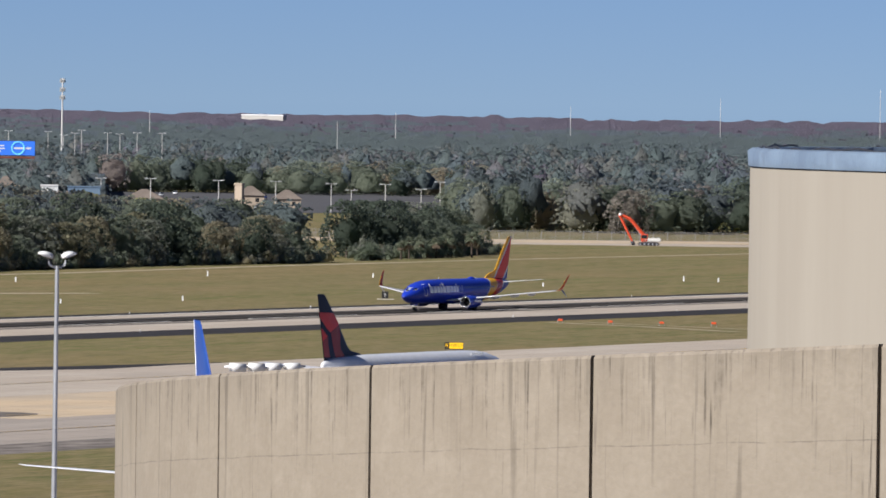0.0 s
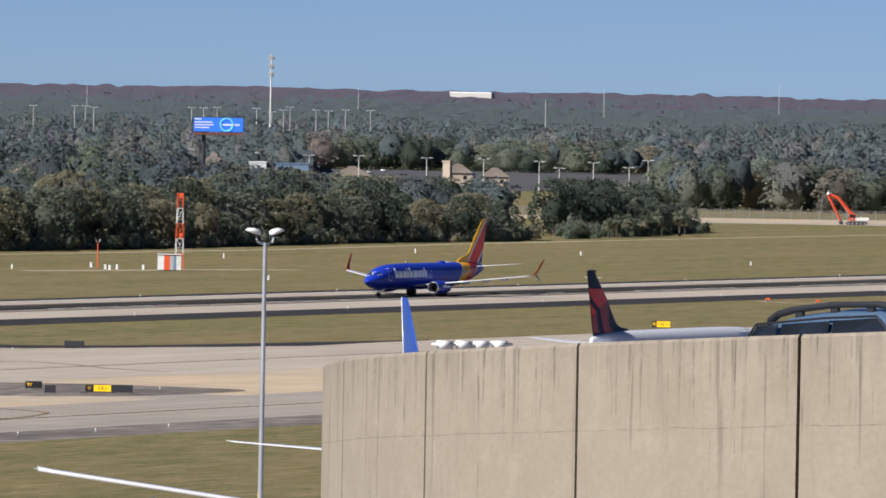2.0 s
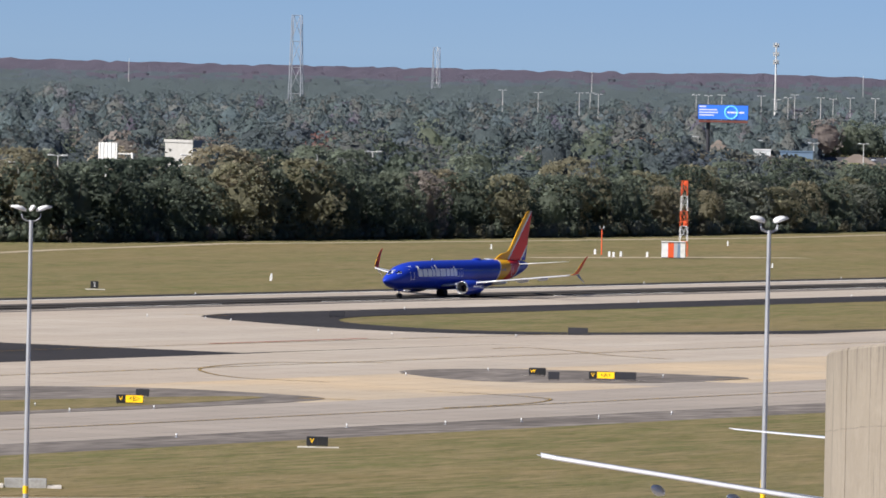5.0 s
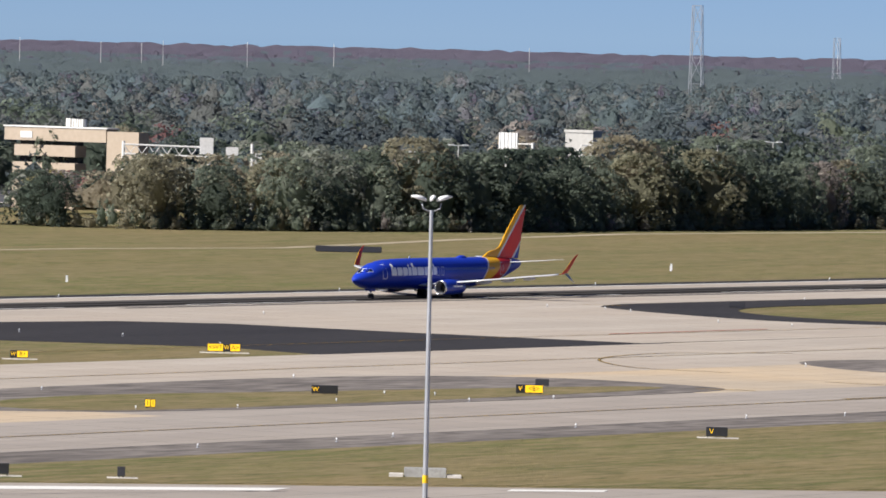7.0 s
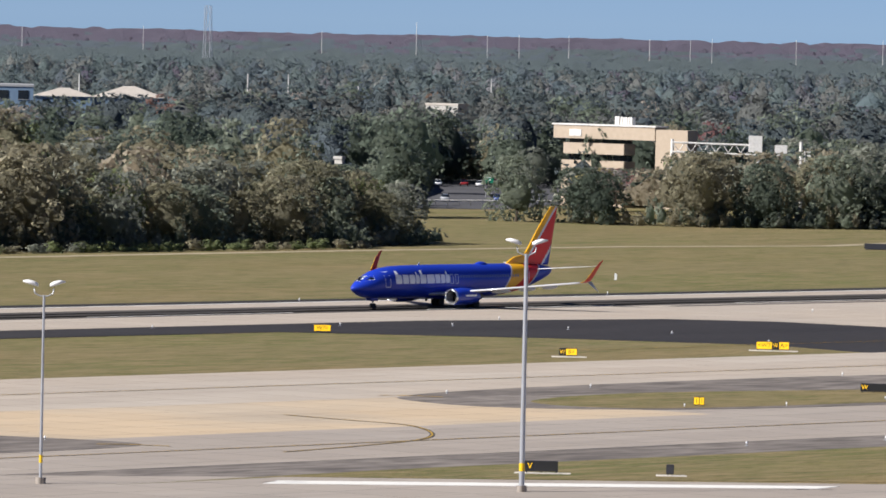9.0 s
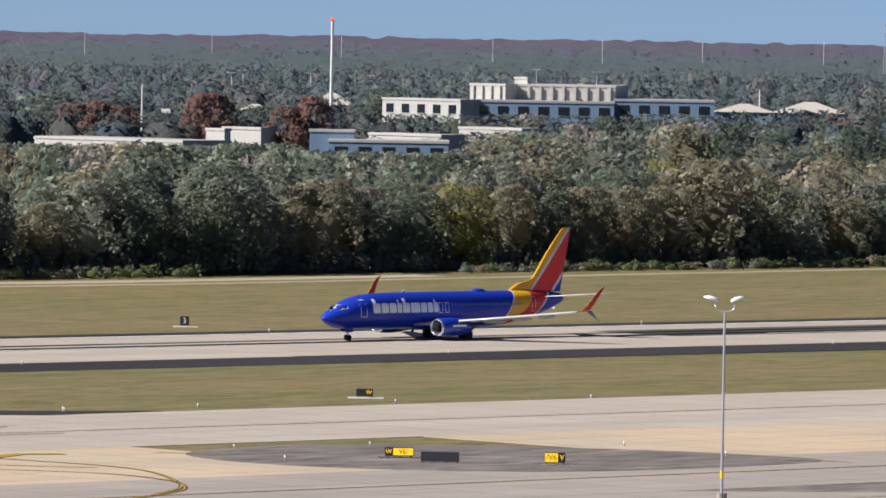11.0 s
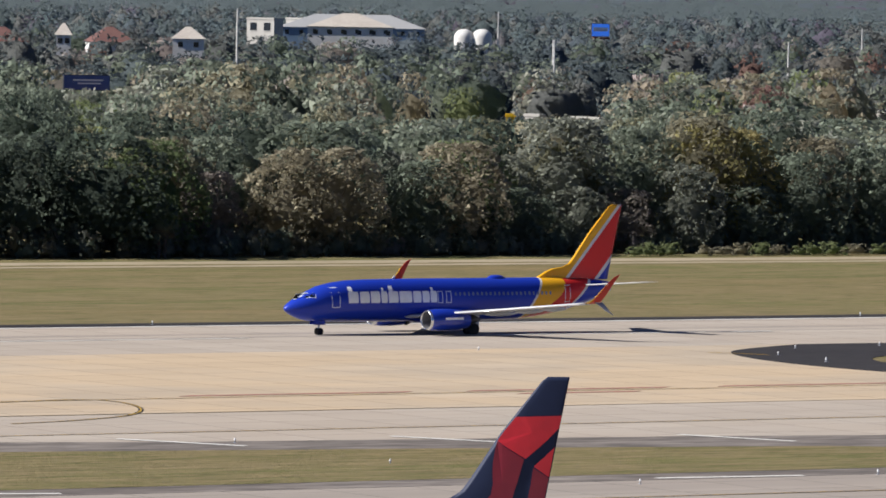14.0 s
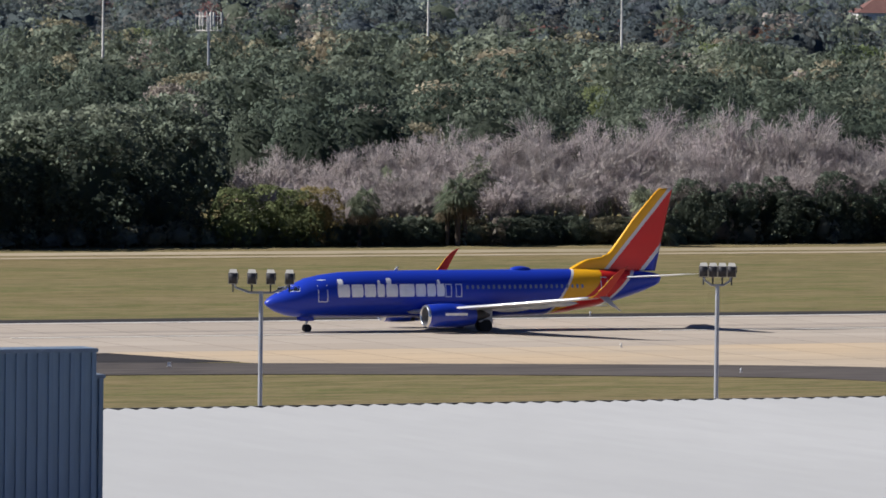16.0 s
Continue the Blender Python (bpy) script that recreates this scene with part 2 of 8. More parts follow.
ROOF_WHITE = surface("white_metal_roof", (0.305, 0.31, 0.31), (0.335, 0.34, 0.34), (0.28, 0.285, 0.285), 0.05, 0.7, (1, 0.25, 1), 0.75, bmp=0.03, mixc=0.35)
# Blue metal panels; also white office walls with their shade put into the colour.
PANEL_SHADE_BLUE = surface("blue_panel_and_wall_shade", (0.16, 0.235, 0.325), (0.19, 0.27, 0.36), (0.12, 0.18, 0.25), 0.3, 2.0, (1, 1, 0.2), 0.4, bmp=0.03)
ROOF_RED = surface("red_tile_roof", (0.15, 0.080, 0.072), (0.19, 0.105, 0.09), (0.14, 0.075, 0.065), 0.4, 2.0, rough=0.85)
BEIGE = surface("beige_concrete", (0.40, 0.325, 0.245), (0.44, 0.36, 0.275), (0.35, 0.285, 0.21), 0.1, 1.0, rough=0.8)
ROOF_BROWN = surface("brown_shingles", (0.17, 0.14, 0.115), (0.22, 0.185, 0.155), (0.12, 0.10, 0.085), 0.2, 1.5, rough=0.9)
ROOF_GREY = surface("pale_shingles", (0.42, 0.38, 0.33), (0.50, 0.46, 0.40), (0.33, 0.30, 0.26), 0.2, 1.5, rough=0.9)
CAR_PAINT = [plain("car_paint_" + n, c, 0.3, 0.0, 0.6) for n, c in (("white", (0.75, 0.75, 0.75)), ("silver", (0.42, 0.44, 0.46)), ("red", (0.4, 0.03, 0.03)), ("navy", (0.03, 0.06, 0.2)), ("black", (0.02, 0.02, 0.022)))]


# ---- mesh helpers ----
def part(name, bm, material, parent=None, label=""):
    """Link a bmesh as one mesh object under a thing or a part."""
    me = bpy.data.meshes.new(name)
    bm.to_mesh(me)
    bm.free()
    for m in material if isinstance(material, (list, tuple)) else [material]:
        me.materials.append(m)
    ob = new(name, me)
    ob.parent = parent
    if label:
        ob["label"] = label
    return ob


def raw(name, verts, faces, material, parent=None, label="", idx=None, smooth=False):
    """Link plain vertex and face lists as one mesh object."""
    me = bpy.data.meshes.new(name)
    me.from_pydata([tuple(v) for v in verts], [], [tuple(f) for f in faces])
    for m in material if isinstance(material, (list, tuple)) else [material]:
        me.materials.append(m)
    if idx is not None:
        me.polygons.foreach_set("material_index", np.asarray(idx, dtype=np.int32))
    if smooth:
        me.polygons.foreach_set("use_smooth", np.ones(len(faces), dtype=bool))
    me.update()
    ob = new(name, me)
    ob.parent = parent
    if label:
        ob["label"] = label
    return ob


def tri_mesh(name, verts, tris, idx, mats, normals=None):
    """A large triangle mesh from arrays; normals: one for each vertex."""
    me = bpy.data.meshes.new(name)
    n, k = len(verts), len(tris)
    me.vertices.add(n)
    me.vertices.foreach_set("co", np.asarray(verts, dtype=np.float32).ravel())
    me.loops.add(3 * k)
    me.loops.foreach_set("vertex_index", np.asarray(tris, dtype=np.int32).ravel())
    me.polygons.add(k)
    me.polygons.foreach_set("loop_start", np.arange(0, 3 * k, 3, dtype=np.int32))
    me.polygons.foreach_set("material_index", np.asarray(idx, dtype=np.int32))
    for m in mats:
        me.materials.append(m)
    if normals is not None:
        me.attributes.new("custom_normal", "FLOAT_VECTOR", "POINT").data.foreach_set("vector", np.asarray(normals, dtype=np.float32).ravel())
    me.update(calc_edges=True)
    return me


def holder(name, m=None):
    ob = new(name)
    ob.empty_display_size = 0.5
    if m is not None:
        ob.matrix_basis = m
    return ob


def add_box(bm, lo, hi, bevel=0.0, rot=None, at=None):
    c = [(a + b) / 2 for a, b in zip(lo, hi)]
    m = Matrix.Translation(c) @ Matrix.Diagonal((*[b - a for a, b in zip(lo, hi)], 1))
    if rot is not None:
        m = Matrix.Translation(at or (0, 0, 0)) @ rot.to_4x4() @ m
    g = bmesh.ops.create_cube(bm, size=1.0, matrix=m)
    if bevel:
        es = {e for v in g["verts"] for e in v.link_edges}
        bmesh.ops.bevel(bm, geom=list(es), offset=bevel, segments=2, affect="EDGES")
    return bm


def box(lo, hi, bevel=0.0):
    return add_box(bmesh.new(), lo, hi, bevel)


def add_tube(bm, a, b, r0, r1=None, n=10):
    a, b = Vector(a), Vector(b)
    r1 = r0 if r1 is None else r1
    m = Matrix.Translation((a + b) / 2) @ (b - a).to_track_quat("Z", "Y").to_matrix().to_4x4()
    bmesh.ops.create_cone(bm, cap_ends=True, segments=n, radius1=r0, radius2=r1, depth=(b - a).length, matrix=m)
    return bm


def tube(a, b, r0, r1=None, n=10):
    return add_tube(bmesh.new(), a, b, r0, r1, n)


def polyline(bm, pts, r, n=8):
    for a, b in zip(pts, pts[1:]):
        add_tube(bm, a, b, r, r, n)
    return bm


def loft(rings, closed=True, caps=True):
    """A bmesh skinned over rings of equal vertex count."""
    bm = bmesh.new()
    vs = [[bm.verts.new(p) for p in r] for r in rings]
    n = len(rings[0])
    for r0, r1 in zip(vs, vs[1:]):
        for i in range(n if closed else n - 1):
            j = (i + 1) % n
            bm.faces.new((r0[i], r0[j], r1[j], r1[i]))
    if caps:
        bm.faces.new(vs[0][::-1])
        bm.faces.new(vs[-1])
    for f in bm.faces:
        f.smooth = True
    bmesh.ops.recalc_face_normals(bm, faces=bm.faces)
    return bm


def slab(name, pts, z, material, label="", depth=0.05):
    """A sheet of paving: a prism on the plan pts, its top at z."""
    bm = bmesh.new()
    top = [bm.verts.new((x, y, z)) for x, y in pts]
    bot = [bm.verts.new((x, y, z - depth)) for x, y in pts]
    bm.faces.new(top)
    n = len(pts)
    for i in range(n):
        bm.faces.new((top[i], bot[i], bot[(i + 1) % n], top[(i + 1) % n]))
    bmesh.ops.recalc_face_normals(bm, faces=bm.faces)
    ob = part(name, bm, material)
    tagged(ob, label, "pavement", kind="structure")
    return ob


def smooth_loop(pts, n=6):
    """A closed plan rounded through its corner points (Catmull-Rom)."""
    out, k = [], len(pts)
    for i in range(k):
        p = [Vector(pts[(i + j - 1) % k]) for j in range(4)]
        for s in range(n):
            t = s / n
            v = 0.5 * (2 * p[1] + (p[2] - p[0]) * t + (2 * p[0] - 5 * p[1] + 4 * p[2] - p[3]) * t * t + (3 * p[1] - p[0] - 3 * p[2] + p[3]) * t ** 3)
            out.append((v.x, v.y))
    return out


def stripe(name, pts, w, z, material, label):
    """A painted line of width w along a plan path."""
    vs, fs = [], []
    for i, p in enumerate(pts):
        a, b = Vector(pts[max(i - 1, 0)]), Vector(pts[min(i + 1, len(pts) - 1)])
        d = (b - a).normalized()
        n = Vector((-d.y, d.x)) * w / 2
        vs += [(p[0] + n.x, p[1] + n.y, z), (p[0] - n.x, p[1] - n.y, z)]
        if i:
            k = 2 * i
            fs.append((k - 2, k - 1, k + 1, k))
    ob = raw(name, vs, fs, material)
    tagged(ob, label, "marking", kind="structure")
    return ob


# ---- ground and pavements ----
ground = raw("ground", [(-3000, -3000, 0), (5200, -3000, 0), (5200, 5200, 0), (-3000, 5200, 0)], [(0, 1, 2, 3)], GRASS)
tagged(ground, "dry olive-green mown airfield grass", "ground", kind="structure")
slab("road_shoulder", [(-400, 577.5), (2300, 577.5), (2300, 643), (-400, 643)], 0.02, ASPH, "dark asphalt shoulders of the runway")
slab("road_runway", [(-400, 591.5), (2300, 591.5), (2300, 637), (-400, 637)], 0.04, CONC, "pale grey-buff concrete runway with rubber marks")
slab("road_taxiway_far", [(-400, 472), (2000, 472), (2000, 513), (-400, 513)], 0.045, CONC, "pale concrete parallel taxiway")
slab("road_taxiway_near", [(-400, 407), (1500, 407), (1500, 437.5), (-400, 437.5)], 0.045, CONC_GREY, "grey-buff concrete taxiway beside the apron")
slab("road_shoulder_near", [(425, 394), (1500, 394), (1500, 408), (425, 408)], 0.03, ASPH_GREY, "worn grey asphalt taxiway shoulder")
slab("apron", [(-400, 100), (330, 100), (780, 100), (444, 394), (425, 407.5), (-400, 407.5)], 0.035, CONC_GREY, "grey concrete terminal apron")


def line_curve(pts, n=8):
    out = []
    for i in range(len(pts) - 1):
        p = [Vector(pts[min(max(i + j - 1, 0), len(pts) - 1)]) for j in range(4)]
        for s in range(n):
            t = s / n
            v = 0.5 * (2 * p[1] + (p[2] - p[0]) * t + (2 * p[0] - 5 * p[1] + 4 * p[2] - p[3]) * t * t + (3 * p[1] - p[0] - 3 * p[2] + p[3]) * t ** 3)
            out.append((v.x, v.y))
    return out + [tuple(pts[-1])]


# cross links between runway and taxiways
slab("road_exit_a", [(738, 514), (735, 545), (734, 572), (726, 583), (690, 592), (845, 592), (833, 584), (822, 566), (816, 545), (824, 529), (850, 516), (866, 512)], 0.05, CONC, "pale concrete runway exit with curved edges")
slab("road_exit_b", [(279, 514), (290, 528), (293, 542), (286, 556), (268, 564), (240, 568), (230, 592), (438, 592), (421, 581), (414.5, 563), (415, 543), (425, 531), (455, 513)], 0.05, CONC_OLD, "orange-tinted worn concrete runway exit")
slab("road_link", [(-400, 436), (-400, 443), (225, 443), (1500, 473), (1500, 436)], 0.025, CONC_GREY, "concrete between the taxiways")
for x0, x1 in ((374, 428), (462, 552), (640, 708), (724, 1500)):
    slab("road_crossing", [(x0, 437), (x1, 437), (x1, 473), (x0, 473)], 0.042, CONC_OLD, "orange-tinted concrete crossing between taxiways")
# fillets of dark asphalt at the exits
slab("road_fillet", [(560, 578), (649, 577), (668, 553), (679, 530), (674, 512.5), (742, 512.5), (737, 545), (735, 572), (727, 585), (690, 592), (560, 592)], 0.047, ASPH, "black asphalt fillet beside the runway exit")
slab("road_fillet", line_curve([(480, 578), (452, 577.5), (430, 571), (422.5, 557), (423, 543), (430, 533.5), (470, 514)]) + line_curve([(455, 512.5), (425, 530), (414.5, 545), (414, 565), (421, 582), (436, 592)]) + [(480, 592)], 0.055, ASPH, "black asphalt fillet beside the runway exit")
slab("road_fillet", line_curve([(900, 578), (858, 577), (838, 568), (829, 552), (830, 538), (845, 526), (900, 514)]) + line_curve([(864, 511.5), (824, 528), (815, 545), (821, 567), (832, 586), (845, 592)]) + [(900, 592)], 0.055, ASPH, "black asphalt fillet beside the runway exit")
slab("road_fillet", line_curve([(150, 563), (222, 562), (262, 551), (276, 541), (276, 528), (262, 514)]) + line_curve([(280, 514), (291, 529), (294, 543), (286, 557), (268, 566), (226, 578)]) + [(150, 578)], 0.055, ASPH_MID, "dark grey asphalt fillet beside the runway exit")
# worn-asphalt islands between the taxiways, some with a grass heart
ISLANDS = [
    [(711, 474), (725, 475.5), (734, 466), (737.5, 452), (734.5, 443), (713, 444), (700, 456)],
    [(544, 467), (552, 474), (575, 478.5), (618, 480), (641, 476), (652, 466), (653, 452), (648, 441), (628, 439), (600, 439.5), (560, 443), (543, 454)],
    [(425, 462), (437, 467), (450, 464), (460, 454), (466, 443), (467, 430), (452, 427), (436, 429), (425, 438), (421, 450)],
]
for pts in ISLANDS:
    slab("pavement_island", smooth_loop(pts), 0.06, ASPH_GREY, "worn grey asphalt island between taxiways")
slab("pavement_island", [(-400, 436), (-400, 492), (262, 492), (300, 482), (340, 476.5), (366, 471), (378, 462), (381, 450), (377, 440), (364, 435), (330, 436)], 0.058, ASPH_GREY, "worn grey asphalt island between taxiways")
slab("ground_island", smooth_loop([(553, 460), (556, 446), (600, 443), (640, 445), (642, 451), (603, 460), (575, 466)]), 0.075, GRASS, "green mown grass heart of an island")
slab("ground_island", [(-400, 442), (-400, 480), (256, 480.5), (296, 473), (322, 468), (344, 463), (363, 452.5), (368, 446), (362, 441.5)], 0.075, GRASS, "green mown grass heart of an island")
slab("ground_strip", [(425, 394), (444, 394), (480, 366), (534, 318), (620, 246), (1500, 246), (1500, 395), (460, 396)], 0.04, GRASS, "dry grass triangle beside the apron")
# rubber-blackened wheel tracks along the runway's middle
for y0, y1, x0 in ((612.2, 627.2, 640), (608.5, 610.8, 760), (615.0, 618.0, 470), (620.5, 623.0, 540)):
    slab("road_rubber", [(x0, y0), (2250, y0), (2250, y1), (x0, y1)], 0.046, RUBBER, "black rubber deposit along the runway")
for x0, x1, y0, y1 in ((150, 700, 615.5, 617.2), (150, 560, 620.6, 622.4)):
    slab("road_rubber", [(x0, y0), (x1, y0), (x1, y1), (x0, y1)], 0.046, CONC_GREY, "faint grey wheel track along the runway")
# pale perimeter track
track_a = [(-200, 762), (300, 761), (450, 762), (580, 763), (706, 761), (790, 769), (880, 776), (960, 778), (1001, 770), (1020, 775), (1080, 792), (1150, 806), (1230, 800), (1330, 797), (1420, 806), (1550, 812), (1700, 812)]
stripe("road_track", track_a, 3.6, 0.03, DIRT, "pale dirt perimeter track")
stripe("road_verge", [(-200, 771), (300, 770), (450, 771), (580, 771), (706, 771), (760, 775)], 7.0, 0.025, DIRT, "bare sandy verge along the woods")
stripe("road_track", [(1140, 733), (1160, 727), (1185, 720), (1200, 712)], 5.0, 0.03, DIRT, "gravel pad of the navigation shelter")
stripe("road_track", [(1118, 571), (1105, 533)], 1.4, 0.03, DIRT, "pale cable trench in the grass")
# highway seen through the gap in the woods
slab("road_highway", [(1040, 985), (1120, 940), (1420, 1090), (1600, 1260), (1480, 1330), (1270, 1130)], 0.05, ROAD, "grey asphalt highway behind the woods")
slab("road_parking", [(2050, 1230), (2230, 1120), (2520, 1290), (2640, 1420), (2480, 1500), (2300, 1420)], 0.05, ROAD, "dark asphalt car park and road")
slab("road_perimeter", [(1700, 935), (1760, 845), (1790, 850), (1740, 945)], 0.04, CONC, "pale perimeter road along the fence")
slab("road_perimeter", [(1722, 925), (1700, 985), (1740, 985), (1900, 800), (1870, 790)], 0.05, CONC_OLD, "pale perimeter road along the fence")


def taxi_line(pts, w=0.5):
    """A yellow guide line on a wider black band."""
    c = line_curve(pts)
    stripe("marking_band", c, w * 2.1, 0.082, BLACK_PAINT, "black band under a yellow taxi line")
    stripe("marking_taxi_line", c, w, 0.088, YELLOW_PAINT, "yellow taxiway guide line")


# ---- airliners ----
P_BLUE, P_YEL, P_RED, P_SILV = (0.012, 0.040, 0.40), (0.80, 0.40, 0.012), (0.60, 0.022, 0.02), (0.62, 0.62, 0.62)
W_MET = plain("wing_grey", (0.50, 0.51, 0.52), 0.35, 0.2)
SLAT = plain("bright_slat", (0.72, 0.72, 0.72), 0.25, 0.3)
JET_WHITE = plain("jet_white", (0.78, 0.79, 0.80), 0.3, 0.0, 0.4)
DUCT = plain("intake_duct_grey", (0.16, 0.16, 0.17), 0.5)
LETTER = plain("pale_lettering", (0.9, 0.9, 0.9), 0.35)
OUTLINE = plain("door_outline", (0.62, 0.66, 0.74), 0.4)
PANE = plain("cabin_pane", (0.20, 0.24, 0.34), 0.15)
CHROME = plain("polished_lip", (0.75, 0.76, 0.77), 0.2, 0.9)
HOT = plain("engine_metal", (0.07, 0.068, 0.066), 0.5, 0.6)
GEAR = plain("gear_white", (0.55, 0.55, 0.53), 0.5)
FUS_S = [0, 0.08, 0.3, 0.61, 1.1, 1.67, 2.2, 2.73, 3.79, 5.39, 7, 9.5, 12.4, 16, 20, 23, 26, 28.7, 30.5, 32, 33.5, 34.8, 36.3, 37.4, 37.85, 38.02]
FUS_T = [2.58, 2.72, 2.95, 3.16, 3.45, 3.72, 3.98, 4.24, 4.69, 5.02, 5.21, 5.29, 5.32, 5.33, 5.33, 5.33, 5.33, 5.33, 5.32, 5.30, 5.26, 5.20, 5.08, 4.92, 4.78, 4.55]
FUS_B = [2.54, 2.40, 2.22, 2.02, 1.77, 1.56, 1.43, 1.36, 1.30, 1.27, 1.25, 1.22, 1.20, 1.20, 1.20, 1.20, 1.27, 1.53, 1.82, 2.12, 2.48, 2.84, 3.33, 3.75, 4.0, 4.3]
FUS_W = [0.02, 0.2, 0.45, 0.66, 0.93, 1.16, 1.33, 1.48, 1.70, 1.84, 1.88, 1.88, 1.88, 1.88, 1.88, 1.88, 1.86, 1.76, 1.60, 1.43, 1.20, 0.97, 0.66, 0.40, 0.26, 0.1]


def skin_y(s, z):
    """Half width of the hull at station s and height z."""
    t, b, w = (float(np.interp(s, FUS_S, k)) for k in (FUS_T, FUS_B, FUS_W))
    q = (z - (t + b) / 2) / max((t - b) / 2, 1e-3)
    return w * math.sqrt(max(0.0, 1 - min(1.0, abs(q)) ** 2.1))


def hull_patch(bm, s0, s1, z0, z1, side, lift=0.012, cut=0.0, ns=2, nz=4, slant=0.0):
    """A thin raised patch that follows the hull; cut trims its corners."""
    g = []
    for j in range(nz + 1):
        z = z0 + (z1 - z0) * j / nz
        e = cut if j in (0, nz) else 0.0
        row = []
        for i in range(ns + 1):
            s = s0 + e + (s1 - s0 - 2 * e) * i / ns + slant * (z - z0)
            row.append(bm.verts.new((s, side * (skin_y(s, z) + lift), z)))
        g.append(row)
    for j in range(nz):
        for i in range(ns):
            f = (g[j][i], g[j][i + 1], g[j + 1][i + 1], g[j + 1][i])
            bm.faces.new(f if side < 0 else f[::-1])
    return bm


def foil(le, te, y, z, thick, n=7):
    """An aerofoil ring at span y: nose at le, tail at te."""
    c = te - le
    up, lo = [], []
    for i in range(n):
        t = (1 - math.cos(math.pi * i / (n - 1))) / 2
        h = thick * c * 2.6 * (0.2969 * math.sqrt(t) - 0.126 * t - 0.3516 * t ** 2 + 0.2843 * t ** 3 - 0.1015 * t ** 4) / 0.5 * 0.5
        up.append((le + t * c, y, z + h * 1.1 + 0.002))
        lo.append((le + t * c, y, z - h * 0.8 - 0.002))
    return up + lo[-2:0:-1]


def airliner(name, label, hull, finmat, engmat, tipmat, ks=1.0, kz=1.0, detail=True, tips=True, ky=None, plain_hull=False, lift=0.0):
    """A twin-engined airliner; its nose points to -x, its wheels stand on z = 0."""
    root = holder(name)
    tagged(root, label, "airliner")

    def st(bm):
        if ks != 1 or kz != 1:
            bmesh.ops.transform(bm, matrix=Matrix.Diagonal((ks, ky or kz, kz, 1)), verts=bm.verts)
        return bm

    ss = sorted(set(FUS_S) | {14.2, 18, 21.5, 24.5, 27.4, 29.6, 31.2})
    rings = []
    for s in ss:
        t, b, w = (float(np.interp(s, FUS_S, k)) for k in (FUS_T, FUS_B, FUS_W))
        rings.append([(s, w * math.copysign(abs(math.cos(a)) ** 0.96, math.cos(a)), (t + b) / 2 + (t - b) / 2 * math.copysign(abs(math.sin(a)) ** 0.96, math.sin(a))) for a in (2 * math.pi * i / 36 for i in range(36))])
    fus = part("fuselage", st(loft(rings)), hull, root)
    rings = []
    for i in range(15):
        t = i / 14
        s = 11.6 + 10.4 * t
        k = math.sin(math.pi * t) ** 0.6 if 0 < t < 1 else 0.02
        rings.append([(s, 1.95 * k * math.cos(a), 1.75 + 0.72 * k * math.sin(a)) for a in (2 * math.pi * j / 20 for j in range(20))])
    part("belly_fairing", st(loft(rings)), hull, root)
    # fin with its dorsal fillet
    zl = [5.1, 5.35, 5.55, 5.9, 6.15, 6.36, 6.7, 7.1, 8.3, 9.6, 11.0, 12.2, 12.42]
    le = [28.9, 29.1, 29.45, 30.1, 30.75, 32.2, 32.85, 33.22, 34.15, 35.14, 36.4, 37.5, 37.85]
    rings = []
    for z, l in zip(zl, le):
        te = 37.5 + (z - 5.0) * 0.216
        r = foil(l, te, 0, 0, 0.085 if z > 6.4 else 0.05)
        rings.append([(p[0], p[2], z) for p in r])
    part("fin", st(loft(rings)), finmat, root)
    for sd in (-1, 1):
        # wing
        st_y = [0.9, 1.9, 5.2, 9.0, 13.0, 16.6, 17.15]
        l_s = [12.6, 13.3, 15.55, 17.85, 20.25, 22.45, 22.95]
        t_s = [20.9, 20.9, 20.95, 22.0, 23.15, 24.2, 24.3]
        w_z = [z + lift * (y / 17.0) for y, z in zip(st_y, [1.72, 1.78, 2.2, 2.62, 3.1, 3.52, 3.6])]
        th = [0.13, 0.13, 0.115, 0.105, 0.10, 0.095, 0.09]
        wing = part("wing", st(loft([foil(a, b, sd * y, z, k) for y, a, b, z, k in zip(st_y, l_s, t_s, w_z, th)])), W_MET, root, "grey metal wing")
        if detail:
            part("slat", st(loft([[(a - 0.05, sd * y, z - 0.04), (a + 0.06, sd * y, z + 0.1), (a + 0.32, sd * y, z + 0.16), (a + 0.30, sd * y, z - 0.10)] for y, a, z in zip(st_y[2:], l_s[2:], w_z[2:])])), SLAT, wing, "bright leading-edge slat")
            for y, s0, s1, z in ((6.6, 18.6, 22.6, 2.12), (9.9, 19.8, 23.4, 2.5), (12.7, 21.0, 24.2, 2.85)):
                rr = []
                for i in range(9):
                    t = i / 8
                    k = 0.02 + math.sin(math.pi * min(1, t * 1.02)) ** 0.7 if 0 < t < 1 else 0.02
                    rr.append([(s0 + (s1 - s0) * t, sd * y + 0.16 * k * math.cos(a), z + 0.1 * t + 0.26 * k * math.sin(a)) for a in (2 * math.pi * j / 10 for j in range(10))])
                part("flap_fairing", st(loft(rr)), W_MET, wing)
